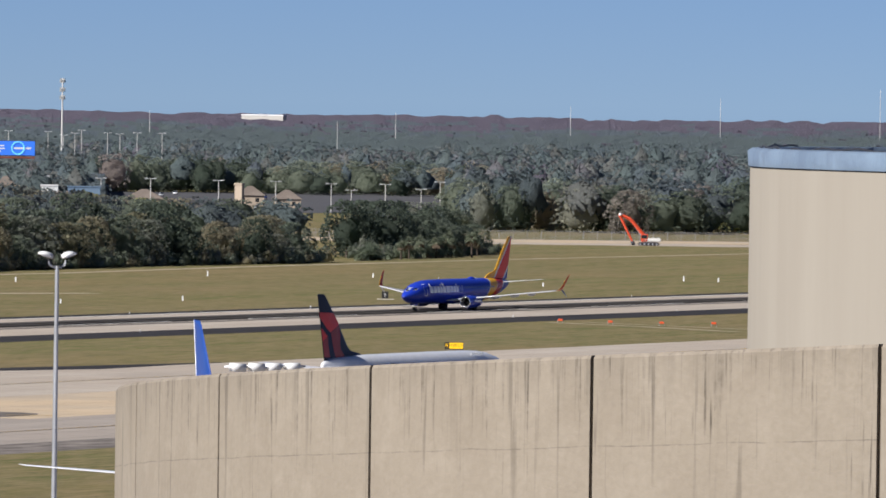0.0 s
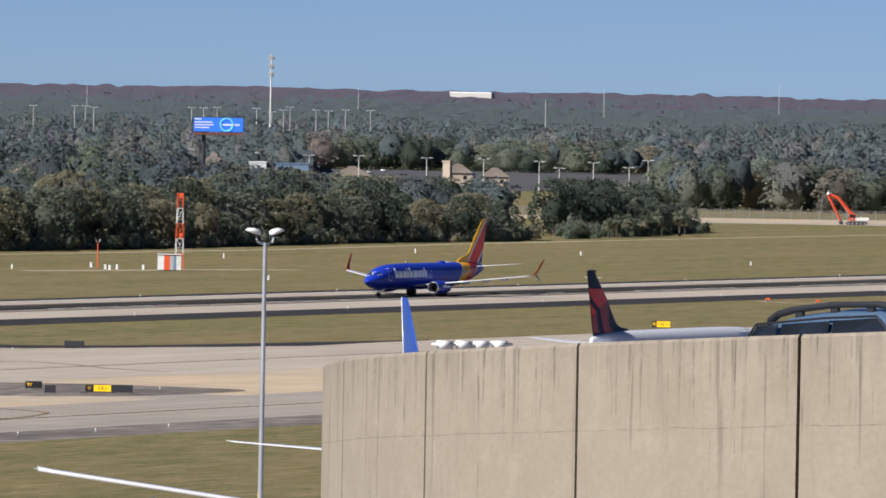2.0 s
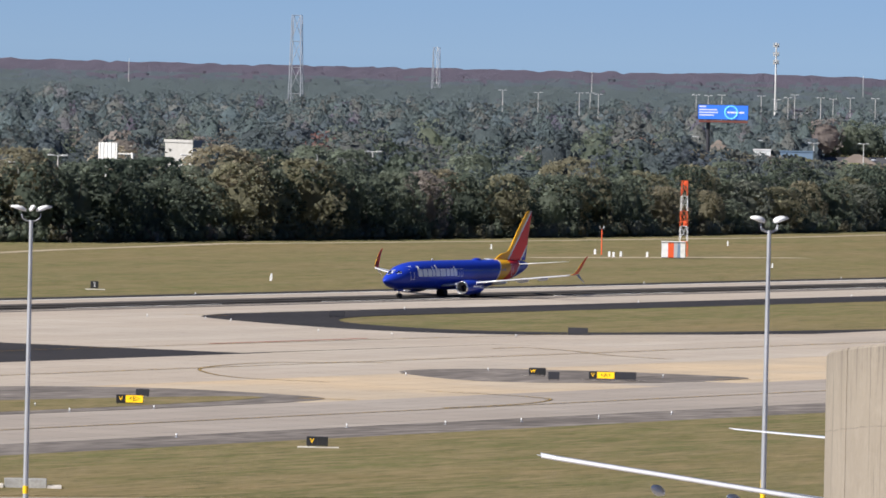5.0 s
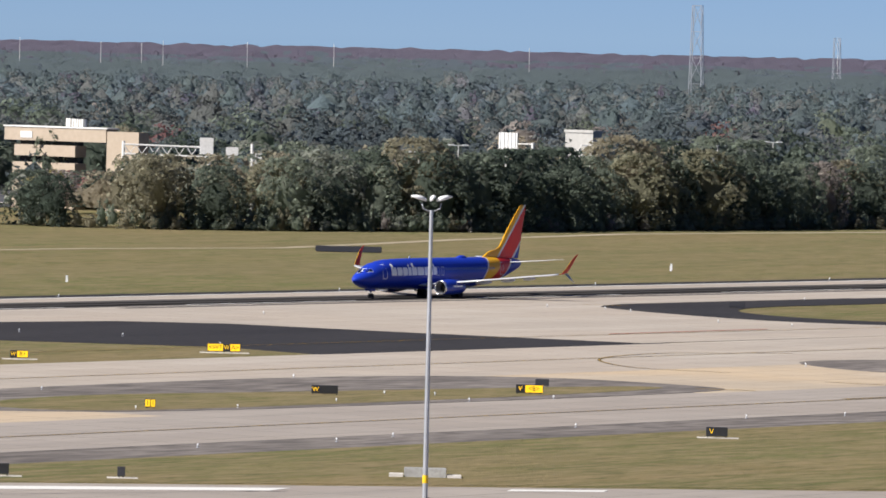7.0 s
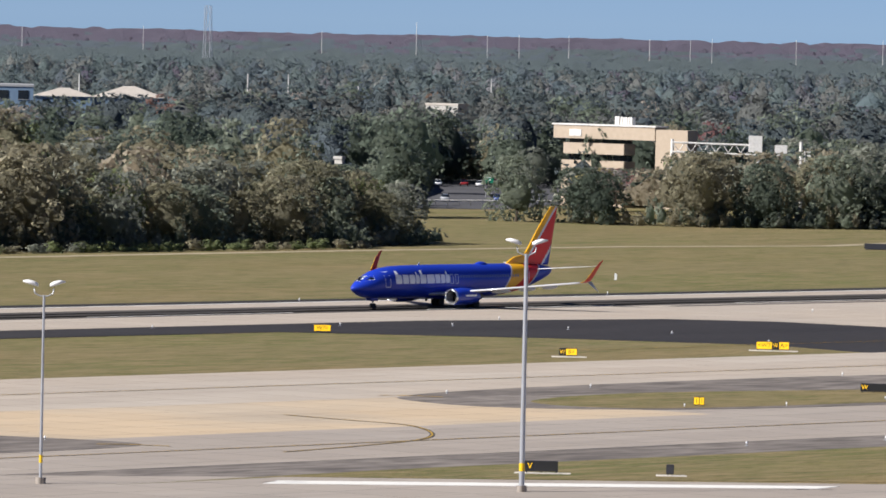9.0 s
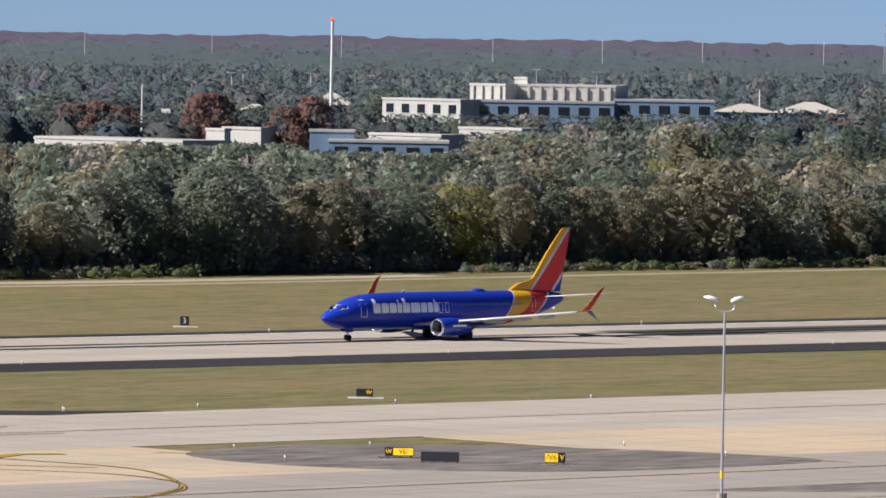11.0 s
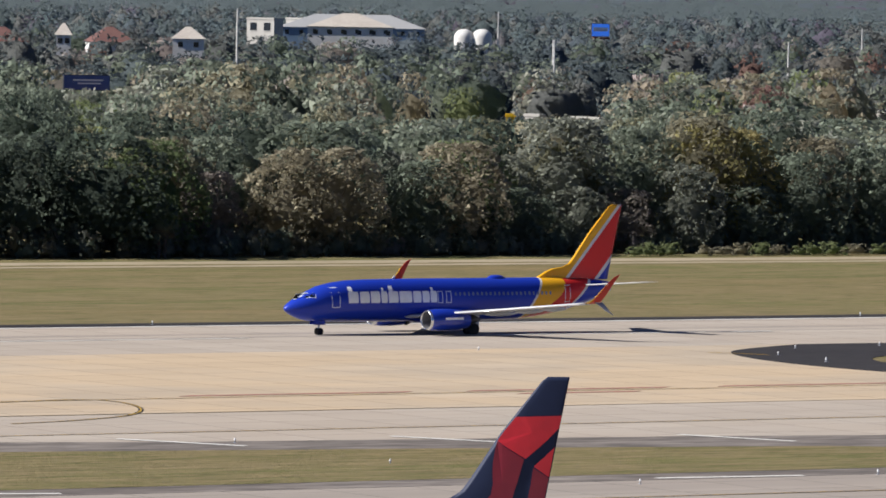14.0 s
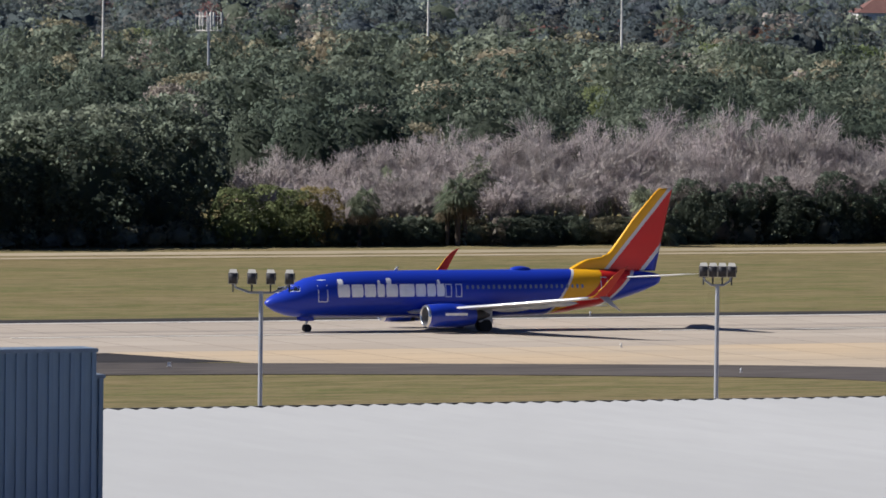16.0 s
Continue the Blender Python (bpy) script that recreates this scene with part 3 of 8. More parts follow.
        if tips:
          part("winglet", st(loft([[(p[0], sd * (17.15), 3.6 + p[2]) for p in foil(23.0, 24.3, 0, 0, 0.09)],
                                 [(p[0], sd * (17.5 + p[2] * 0.7), 3.85 + p[2] * 0.5) for p in foil(23.45, 24.65, 0, 0, 0.09)],
                                 [(p[0], sd * (17.68 + p[2]), 4.4) for p in foil(24.0, 25.05, 0, 0, 0.08)],
                                 [(p[0], sd * (17.9 + p[2]), 5.5) for p in foil(25.0, 25.75, 0, 0, 0.08)],
                                 [(p[0], sd * (18.0 + p[2]), 6.15) for p in foil(25.75, 26.2, 0, 0, 0.08)],
                                 [(p[0], sd * (18.02 + p[2]), 6.4) for p in foil(26.3, 26.45, 0, 0, 0.08)]])), tipmat, wing, "upswept painted winglet")
        if detail and tips:
            part("winglet_strake", st(loft([[(p[0], sd * (17.55 + p[2]), 3.75) for p in foil(23.9, 24.8, 0, 0, 0.08)],
                                            [(p[0], sd * (17.75 + p[2]), 3.0) for p in foil(24.9, 25.4, 0, 0, 0.08)],
                                            [(p[0], sd * (17.8 + p[2]), 2.5) for p in foil(25.8, 25.95, 0, 0, 0.08)]])), W_MET, wing)
        # tailplane
        part("tailplane", st(loft([foil(a, b, sd * y, z, k) for y, a, b, z, k in ((0.3, 33.9, 37.8, 4.55, 0.09), (3.5, 35.4, 38.2, 4.82, 0.085), (7.0, 37.05, 38.6, 5.12, 0.08), (7.17, 37.4, 38.65, 5.14, 0.06))])), JET_WHITE, root, "white tailplane")
        # engine
        ec, ez = sd * 4.83, 1.53
        prof = [(13.12, 0.86), (13.16, 0.95), (13.4, 1.02), (14.2, 1.09), (15.4, 1.1), (16.6, 1.02), (17.6, 0.86), (17.75, 0.82)]
        nac = part("engine", st(loft([[(s, ec + r * math.cos(a) * 1.03, ez + (r * math.sin(a) if math.sin(a) > 0 else r * 0.93 * math.sin(a))) for a in (2 * math.pi * j / 28 for j in range(28))] for s, r in prof], caps=False)), engmat, root)
        lip = [(13.2, 0.82), (13.12, 0.84), (13.06, 0.90), (13.12, 0.95), (13.30, 1.005)]
        part("intake_lip", st(loft([[(s, ec + r * math.cos(a) * 1.04, ez + (r * math.sin(a) if math.sin(a) > 0 else r * 0.935 * math.sin(a))) for a in (2 * math.pi * j / 28 for j in range(28))] for s, r in lip], caps=False)), CHROME, nac, "polished metal intake lip")
        part("intake_duct", st(loft([[(s, ec + r * math.cos(a), ez + r * 0.96 * math.sin(a)) for a in (2 * math.pi * j / 24 for j in range(24))] for s, r in ((13.2, 0.82), (14.3, 0.78))], caps=False)), DUCT, nac)
        bm = bmesh.new()
        for i in range(24):
            a = 2 * math.pi * i / 24
            c, d = (math.cos(a), math.sin(a)), (math.cos(a + 0.17), math.sin(a + 0.17))
            vs = [bm.verts.new(p) for p in ((14.25, ec + 0.2 * c[0], ez + 0.2 * c[1]), (14.2, ec + 0.77 * c[0], ez + 0.75 * c[1]), (14.4, ec + 0.77 * d[0], ez + 0.75 * d[1]), (14.35, ec + 0.2 * d[0], ez + 0.2 * d[1]))]
            bm.faces.new(vs)
        add_tube(bm, (14.42, ec, ez), (14.44, ec, ez), 0.78, 0.78, 20)
        bmesh.ops.create_cone(bm, cap_ends=True, segments=14, radius1=0.24, radius2=0.02, depth=0.5, matrix=Matrix.Translation((14.05, ec, ez)) @ Matrix.Rotation(-math.pi / 2, 4, "Y"))
        part("fan", st(bm), HOT, nac, "dark engine fan")
        part("exhaust", st(loft([[(s, ec + r * math.cos(a), ez + 0.05 + r * math.sin(a)) for a in (2 * math.pi * j / 20 for j in range(20))] for s, r in ((17.2, 0.62), (18.3, 0.5), (18.6, 0.42), (19.3, 0.12))])), HOT, nac)
        part("pylon", st(loft([[(14.6, ec - 0.12, ez + 0.95), (14.6, ec + 0.12, ez + 0.95), (14.9, ec + 0.1, ez + 1.12), (14.9, ec - 0.1, ez + 1.12)], [(18.5, ec - 0.14, ez + 0.6), (18.5, ec + 0.14, ez + 0.6), (18.3, ec + 0.14, ez + 0.95), (18.3, ec - 0.14, ez + 0.95)]])), engmat, root)
        # main gear
        g = part("main_gear", st(tube((19.5, sd * 2.86, 1.9), (19.6, sd * 2.86, 0.55), 0.14, 0.12)), GEAR, root)
        for o in (-0.43, 0.43):
            part("wheel", st(add_tube(tube((19.6, sd * 2.86 + o - 0.2, 0.565), (19.6, sd * 2.86 + o + 0.2, 0.565), 0.565, 0.565, 24), (19.6, sd * 2.86 + o - 0.21, 0.565), (19.6, sd * 2.86 + o + 0.21, 0.565), 0.26, 0.26, 12)), TYRE, g)
        part("gear_door", st(box((18.9, sd * 3.4 - 0.03, 0.9), (20.2, sd * 3.4 + 0.03, 1.9), 0.02)), W_MET, g)
    ng = part("nose_gear", st(add_tube(tube((3.9, 0, 1.5), (4.0, 0, 0.35), 0.1, 0.08), (4.4, 0, 1.4), (4.02, 0, 0.8), 0.05)), GEAR, root)
    for o in (-0.2, 0.2):
        part("wheel", st(tube((4.0, o - 0.1, 0.345), (4.0, o + 0.1, 0.345), 0.345, 0.345, 20)), TYRE, ng)
    for sd in (-1, 1):
        part("gear_door", st(box((3.2, sd * 0.36 - 0.02, 1.0), (4.5, sd * 0.36 + 0.02, 1.4), 0.01)), hull, ng)
    if not detail or plain_hull:
        return root
    # cockpit panes, doors, cabin panes, lettering
    for sd in (-1, 1):
        for s0, s1, z0, z1, sl in ((0.98, 1.5, 3.5, 3.92, 0.75), (1.72, 2.22, 3.62, 4.02, 0.5), (2.3, 2.75, 3.66, 4.04, 0.35)):
            part("cockpit_frame", hull_patch(bmesh.new(), s0 - 0.06, s1 + 0.06, z0 - 0.05, z1 + 0.05, sd, 0.008, slant=sl), OUTLINE, fus)
            part("cockpit_window", hull_patch(bmesh.new(), s0, s1, z0, z1, sd, 0.016, slant=sl), GLASS, fus, "dark cockpit window")
        for s0, s1, z0, z1 in ((4.35, 5.25, 2.68, 4.62), (31.55, 32.25, 2.95, 4.65), (16.38, 16.98, 3.02, 4.18), (17.36, 17.96, 3.02, 4.18)):
            bm = bmesh.new()
            k = 0.075
            for a0, a1, b0, b1 in ((s0, s0 + k, z0, z1), (s1 - k, s1, z0, z1), (s0, s1, z0, z0 + k), (s0, s1, z1 - k, z1)):
                hull_patch(bm, a0, a1, b0, b1, sd, 0.014)
            part("door_outline", bm, OUTLINE, fus, "pale door outline")
        for i in range(47):
            s = 6.3 + 0.508 * i
            if s < 18.0:
                continue
            part("cabin_window", hull_patch(bmesh.new(), s - 0.12, s + 0.12, 3.72, 4.06, sd, 0.01 if s > 16.3 else 0.026, 0.04, 1, 3), PANE, fus)
        # plain blocks where the airline's name stands
        S0 = [6.15, 7.45, 8.68, 9.88, 10.72, 11.98, 13.55, 14.62, 15.55]
        S1 = [7.3, 8.56, 9.76, 10.6, 11.86, 13.43, 14.5, 15.45, 16.3]
        Z1 = [4.66, 4.22, 4.2, 4.55, 4.72, 4.2, 4.22, 4.2, 4.55]
        for a, b, c in zip(S0, S1, Z1):
            bm = hull_patch(bmesh.new(), a, b, 3.1, min(c, 4.2), sd, 0.014, 0.06)
            if c > 4.4:
                hull_patch(bm, a + 0.1, a + (b - a) * 0.5, 4.18, c, sd, 0.014, 0.06)
            part("lettering_block", bm, LETTER, fus, "pale plain lettering block")
    for sd in (-1, 1):
        bm = bmesh.new()
        add_box(bm, (14.6, sd * 5.955 - 0.012, 1.62), (16.7, sd * 5.955 + 0.012, 1.84), 0.01)
        part("engine_lettering", bm, LETTER, root, "plain pale lettering bar")
    rr = []
    for i in range(9):
        t = i / 8
        k = math.sin(math.pi * t) ** 0.5 if 0 < t < 1 else 0.03
        rr.append([(23.2 + 2.3 * t, 0.55 * k * math.cos(a), 5.22 + 0.40 * k * max(-0.2, math.sin(a))) for a in (2 * math.pi * j / 14 for j in range(14))])
    part("antenna_dome", loft(rr), hull, root)
    part("antenna", loft([[(12.2, -0.02, 5.3), (12.6, -0.02, 5.3), (12.6, 0.02, 5.3), (12.2, 0.02, 5.3)], [(12.5, -0.01, 5.65), (12.65, -0.01, 5.65), (12.65, 0.01, 5.65), (12.5, 0.01, 5.65)]]), JET_WHITE, root)
    part("antenna", loft([[(13.8, -0.02, 0.85), (14.2, -0.02, 0.85), (14.2, 0.02, 0.85), (13.8, 0.02, 0.85)], [(14.0, -0.02, 1.25), (14.4, -0.02, 1.25), (14.4, 0.02, 1.25), (14.0, 0.02, 1.25)]]), DARK, root)
    return root


HULL_A = banded_mat("blue_banded_hull", P_BLUE, [
    (25.72, 0.56, 0.013, P_SILV), (25.98, 0.56, 0.013, P_YEL), (22.2, 3.75, -0.365, P_RED), (29.05, 1.36, -0.04, P_SILV), (29.4, 1.36, -0.04, P_BLUE)])
FIN_A = banded_mat("banded_fin", P_YEL, [(27.95, 0.863, 0, P_SILV), (28.36, 0.863, 0, P_RED), (31.6, 0.849, 0, P_SILV), (32.05, 0.849, 0, P_BLUE)])
TIP_A = banded_mat("banded_winglet", P_YEL, [(20.35, 0.85, 0, (0.50, 0.04, 0.025))])
ENG_A = plain("blue_nacelle", P_BLUE, 0.28, 0.0, 0.5)
jet = airliner("airliner", "blue twin-jet airliner with yellow and red tail bands, rolling for take-off", HULL_A, FIN_A, ENG_A, TIP_A)

NAVY = (0.014, 0.022, 0.055)
FIN_B = plain("navy_fin_paint", NAVY, 0.55, 0.0, 0.0, 0.25)
taxi_jet = airliner("airliner", "white airliner with a navy and crimson fin, taxiing away", JET_WHITE, FIN_B, JET_WHITE, JET_WHITE, 1.197, 1.093, detail=False, tips=False)


# ---- the round ramp of the car park, with its drum ----
CX, CY, R_OUT, R_IN = 77.87, 25.47, 17.6, 11.0
PITCH = 0.205 / 10.65  # rise in metres per degree, turning on past the left edge


def ramp_z(a):
    """Height of the parapet's top at the angle a (degrees)."""
    return 32.30 + (a - 118.44) * PITCH


def wall_mat():
    """Sandblasted precast concrete with dark runs of water below its top and along its face."""
    m, nt, p = shader("streaked_precast")
    v = coords(nt)
    vs = coords(nt, (24.0, 24.0, 0.9))
    vw = coords(nt, (7.0, 7.0, 0.6))
    va = coords(nt, (1.5, 1.5, 1.1))
    f1 = noise_fac(nt, v, 0.9, 5.0, 0.3, 0.7)
    f2 = noise_fac(nt, v, 14.0, 6.0, 0.3, 0.7)
    f3 = noise_fac(nt, v, 3.2, 6.0, 0.52, 0.72)
    s1 = noise_fac(nt, vs, 1.0, 4.0, 0.59, 0.70)
    s2 = noise_fac(nt, va, 1.0, 4.0, 0.48, 0.68)
    s3 = noise_fac(nt, vw, 1.0, 5.0, 0.50, 0.72)
    col = mix_col(nt, f1, (0.252, 0.212, 0.162), (0.292, 0.250, 0.194))
    col = mix_col(nt, math_node(nt, "MULTIPLY", f2, 0.4), col, (0.215, 0.180, 0.130))
    col = mix_col(nt, math_node(nt, "MULTIPLY", f3, 0.35), col, (0.33, 0.285, 0.225))
    col = mix_col(nt, math_node(nt, "MULTIPLY", math_node(nt, "MULTIPLY", s3, s2), 0.45), col, (0.17, 0.14, 0.10))
    col = mix_col(nt, math_node(nt, "MULTIPLY", math_node(nt, "MULTIPLY", s1, s2), 0.85), col, (0.060, 0.048, 0.036))
    # dark runs that hang from the top edge
    at = nt.nodes.new("ShaderNodeAttribute")
    at.attribute_name = "drop"
    vh = coords(nt, (1.0, 1.0, 0.0))
    vf = coords(nt, (1.0, 1.0, 0.02))
    reach = math_node(nt, "MULTIPLY", noise_fac(nt, vh, 5.0, 4.0, 0.35, 0.75, 0.7), 1.5)
    hang = math_node(nt, "MULTIPLY", math_node(nt, "SUBTRACT", reach, at.outputs["Fac"]), 3.0)
    hang = math_node(nt, "MINIMUM", math_node(nt, "MAXIMUM", hang, 0.0), 1.0)
    fine = noise_fac(nt, vf, 17.0, 5.0, 0.53, 0.66, 0.65)
    broken = noise_fac(nt, v, 6.0, 5.0, 0.35, 0.60, 0.7)
    run = math_node(nt, "MULTIPLY", math_node(nt, "MULTIPLY", fine, hang), broken)
    col = mix_col(nt, math_node(nt, "MULTIPLY", run, 0.9), col, (0.070, 0.056, 0.042))
    # long single runs, some of them the whole way down
    vl = coords(nt, (1.0, 1.0, 0.05))
    long_ = noise_fac(nt, vl, 8.0, 3.0, 0.60, 0.68, 0.5)
    far_ = noise_fac(nt, vh, 2.3, 2.0, 0.40, 0.62, 0.5)
    fade = math_node(nt, "MINIMUM", math_node(nt, "MAXIMUM", math_node(nt, "MULTIPLY_ADD", at.outputs["Fac"], -0.55, math_node(nt, "MULTIPLY_ADD", far_, 1.0, 0.35)), 0.0), 1.0)
    col = mix_col(nt, math_node(nt, "MULTIPLY", math_node(nt, "MULTIPLY", long_, fade), 0.6), col, (0.085, 0.070, 0.053))
    # a grey damp film under the coping and a casting seam
    damp = math_node(nt, "MINIMUM", math_node(nt, "MAXIMUM", math_node(nt, "MULTIPLY_ADD", at.outputs["Fac"], -1.6, noise_fac(nt, vw, 0.8, 5.0, 0.3, 0.7, 0.6)), 0.0), 1.0)
    col = mix_col(nt, math_node(nt, "MULTIPLY", damp, 0.4), col, (0.150, 0.128, 0.100))
    seam = math_node(nt, "LESS_THAN", math_node(nt, "ABSOLUTE", math_node(nt, "SUBTRACT", at.outputs["Fac"], math_node(nt, "MULTIPLY_ADD", f1, 0.03, 0.80))), 0.006)
    col = mix_col(nt, math_node(nt, "MULTIPLY", math_node(nt, "MULTIPLY", seam, broken), 0.55), col, (0.12, 0.10, 0.08))
    nt.links.new(col, p.inputs["Base Color"])
    p.inputs["Roughness"].default_value = 0.92
    bump(nt, p, f2, 0.25, 0.01)
    return m


PRECAST = wall_mat()
JOINT_BROWN = surface("joint_sealant", (0.085, 0.068, 0.050), (0.12, 0.098, 0.074), (0.05, 0.04, 0.03), 0.5, 6.0, rough=0.9)
ramp = holder("wall_ramp")
tagged(ramp, "round precast concrete parapet of a spiral car ramp, streaked with damp", "parapet", kind="structure")
STEP = 10.66
for k in range(-6, 14):
    a0, a1 = 118.45 + STEP * k + 0.07, 118.45 + STEP * (k + 1) - 0.07
    rings = []
    for i in range(9):
        a = a0 + (a1 - a0) * i / 8
        c, s = math.cos(radians(a)), math.sin(radians(a))
        e = 0.012 if i in (0, 8) else 0.0
        z = ramp_z(a)
        pts = [(R_OUT - 0.01 - e, -4.0), (R_OUT - e, z - 0.03), (R_OUT - 0.03, z), (R_OUT - 0.20, z), (R_OUT - 0.22, z - 0.03), (R_OUT - 0.24, -4.0)]
        rings.append([(CX + r * c, CY + r * s, h if h > 0 else z - 4.2) for r, h in pts])
    bm = loft(rings)
    for f in bm.faces:
        f.smooth = False
    panel = part("panel", bm, PRECAST, ramp)
    drop = panel.data.attributes.new("drop", "FLOAT", "POINT")
    drop.data.foreach_set("value", [ramp_z(math.degrees(math.atan2(q.co.y - CY, q.co.x - CX)) % 360) - q.co.z for q in panel.data.vertices])
    part("joint", loft([[(CX + (R_OUT - q) * math.cos(radians(a)), CY + (R_OUT - q) * math.sin(radians(a)), z) for q, a in ((0.05, a1 - 0.02), (0.05, a1 + 0.16), (0.2, a1 + 0.16), (0.2, a1 - 0.02))] for z in (ramp_z(a1) - 4.2, ramp_z(a1) - 0.02)]), JOINT_BROWN, ramp)
# the ramp's deck and the drum inside it
rings = []
for i in range(61):
    a = 60 + 200 * i / 60
    c, s = math.cos(radians(a)), math.sin(radians(a))
    z = ramp_z(a) - 1.21
    rings.append([(CX + r * c, CY + r * s, h) for r, h in ((R_IN - 0.3, z), (R_OUT - 0.1, z), (R_OUT - 0.1, z - 0.3), (R_IN - 0.3, z - 0.3))])
tagged(part("floor_ramp", loft(rings), CONC_GREY), "grey concrete deck of the spiral ramp", "ramp", kind="structure")


def ring(r, z, n=72):
    return [(CX + r * math.cos(2 * math.pi * i / n), CY + r * math.sin(2 * math.pi * i / n), z) for i in range(n)]


core = part("wall_core", loft([ring(R_IN, 0), ring(R_IN, 34.75)]), TAN)
tagged(core, "tan rendered drum at the heart of the spiral ramp", "tower", kind="structure")
part("cap", loft([ring(R_IN + 0.02, 34.74), ring(R_IN + 0.03, 34.90), ring(R_IN - 0.02, 34.93), ring(R_IN - 0.3, 34.93), ring(R_IN - 0.32, 34.6)], caps=False), CAP_BLUE, core, "blue-grey metal roof edge")
part("cap_roof", loft([ring(R_IN - 0.3, 34.55), ring(R_IN - 0.3, 34.6)]), ROOF_WHITE, core)
bm = bmesh.new()
for i in range(130):
    a = radians(100 + 130 * i / 129)
    b = radians(100 + 130 * (i + 1) / 129)
    h0, h1 = 34.935 + 0.012 * math.sin(i * 1.3) + 0.01 * math.sin(i * 0.37), 34.935 + 0.012 * math.sin(i * 1.3 + 1.3) + 0.01 * math.sin(i * 0.37 + 0.37)
    add_tube(bm, (CX + (R_IN - 0.1) * math.cos(a), CY + (R_IN - 0.1) * math.sin(a), h0), (CX + (R_IN - 0.1) * math.cos(b), CY + (R_IN - 0.1) * math.sin(b), h1), 0.012, 0.012, 5)
part("lightning_cable", bm, DARK, core, "loose black cable along the roof edge")

# the car park's roof under the camera
tagged(part("floor_garage", box((-40, -40, -0.5), (14, 10, 33.6)), CONC_GREY), "grey concrete roof deck of the car park", "car park", kind="structure")


# ---- car on the ramp ----
def make_suv():
    paint = surface("slate_blue_car_paint", (0.10, 0.17, 0.27), (0.11, 0.185, 0.29), None, 0.5, 20.0, rough=0.28, metal=0.35, bmp=0)
    trim = plain("black_plastic", (0.02, 0.021, 0.024), 0.5)
    root = holder("car")
    tagged(root, "slate-blue estate car with black roof rails, driving up the ramp", "car")

    def section(x, w, z0, z1, round_):
        pts = []
        for i in range(20):
            a = 2 * math.pi * i / 20
            c, s = math.cos(a), math.sin(a)
            pts.append((x, w * math.copysign(abs(c) ** round_, c), (z0 + z1) / 2 + (z1 - z0) / 2 * math.copysign(abs(s) ** round_, s)))
        return pts

    part("body", loft([section(x, w, z0, z1, 0.45) for x, w, z0, z1 in (
        (2.32, 0.62, 0.42, 0.72), (2.26, 0.76, 0.34, 0.82), (1.95, 0.86, 0.28, 0.96), (1.2, 0.92, 0.26, 1.04), (0, 0.93, 0.25, 1.08), (-1.2, 0.93, 0.26, 1.1), (-2.0, 0.9, 0.3, 1.12), (-2.28, 0.82, 0.4, 1.06), (-2.36, 0.66, 0.5, 0.9))]), paint, root)
    cab = []
    for x, w, z1 in ((1.28, 0.76, 1.06), (0.72, 0.72, 1.42), (0.3, 0.69, 1.545), (-0.4, 0.68, 1.575), (-1.2, 0.67, 1.55), (-1.7, 0.64, 1.49), (-1.95, 0.66, 1.30), (-2.2, 0.72, 1.06)):
        n = 12
        r = []
        for i in range(n + 1):
            t = -1 + 2 * i / n
            r.append((x, w * math.copysign(min(1, abs(t) ** 0.9), t), z1 - 0.05 * abs(t) ** 4 * 1.2))
        cab.append([(x, -0.86, 0.98)] + r + [(x, 0.86, 0.98)])
    part("cabin", loft(cab), paint, root)
    # glass: windscreen, rear screen, side panes
    for pts in ([(1.30, -0.66, 1.08), (1.30, 0.66, 1.08), (0.74, 0.60, 1.435), (0.74, -0.60, 1.435)],):
        part("windscreen", loft([[(x + 0.03, y, z + 0.02) for x, y, z in pts], [(x + 0.06, y * 0.985, z + 0.035) for x, y, z in pts]]), GLASS, root, "dark windscreen")
    part("rear_screen", loft([[(-2.18, -0.62, 1.1), (-2.18, 0.62, 1.1), (-1.86, 0.56, 1.42), (-1.86, -0.56, 1.42)], [(-2.25, -0.6, 1.1), (-2.25, 0.6, 1.1), (-1.93, 0.54, 1.42), (-1.93, -0.54, 1.42)]]), GLASS, root)
    for sd in (-1, 1):
        for x0, x1, x2, x3 in ((-0.32, 0.95, 0.42, -0.32), (-1.25, -0.40, -0.40, -1.22), (-1.98, -1.33, -1.30, -1.66)):
            q = [(x0, sd * 0.858, 1.06), (x1, sd * 0.858, 1.06), (x2, sd * 0.745, 1.44), (x3, sd * 0.745, 1.44)]
            part("side_window", loft([[(x, y + sd * 0.005, z) for x, y, z in q], [(x, y + sd * 0.02, z + 0.002) for x, y, z in q]]), GLASS, root)
        part("window_trim", polyline(bmesh.new(), [(-2.0, sd * 0.85, 1.1), (-1.68, sd * 0.765, 1.455), (-0.5, sd * 0.755, 1.475), (0.42, sd * 0.76, 1.46), (1.0, sd * 0.86, 1.06)], 0.014, 5), trim, root)
        rail = part("roof_rail", loft([[(x, sd * (0.60 + 0.05 * k), z + e) for k, e in ((-0.6, -0.03), (0.6, -0.03), (0.5, 0.035), (-0.5, 0.035))] for x, z in ((0.66, 1.46), (0.5, 1.54), (0.25, 1.585), (-0.5, 1.61), (-1.2, 1.59), (-1.5, 1.555), (-1.68, 1.48))]), trim, root, "thick black roof rail")
        for x in (0.12, -0.5, -1.12):
            part("rail_foot", box((x - 0.07, sd * 0.605 - 0.02, 1.48), (x + 0.07, sd * 0.605 + 0.02, 1.585), 0.01), trim, rail)
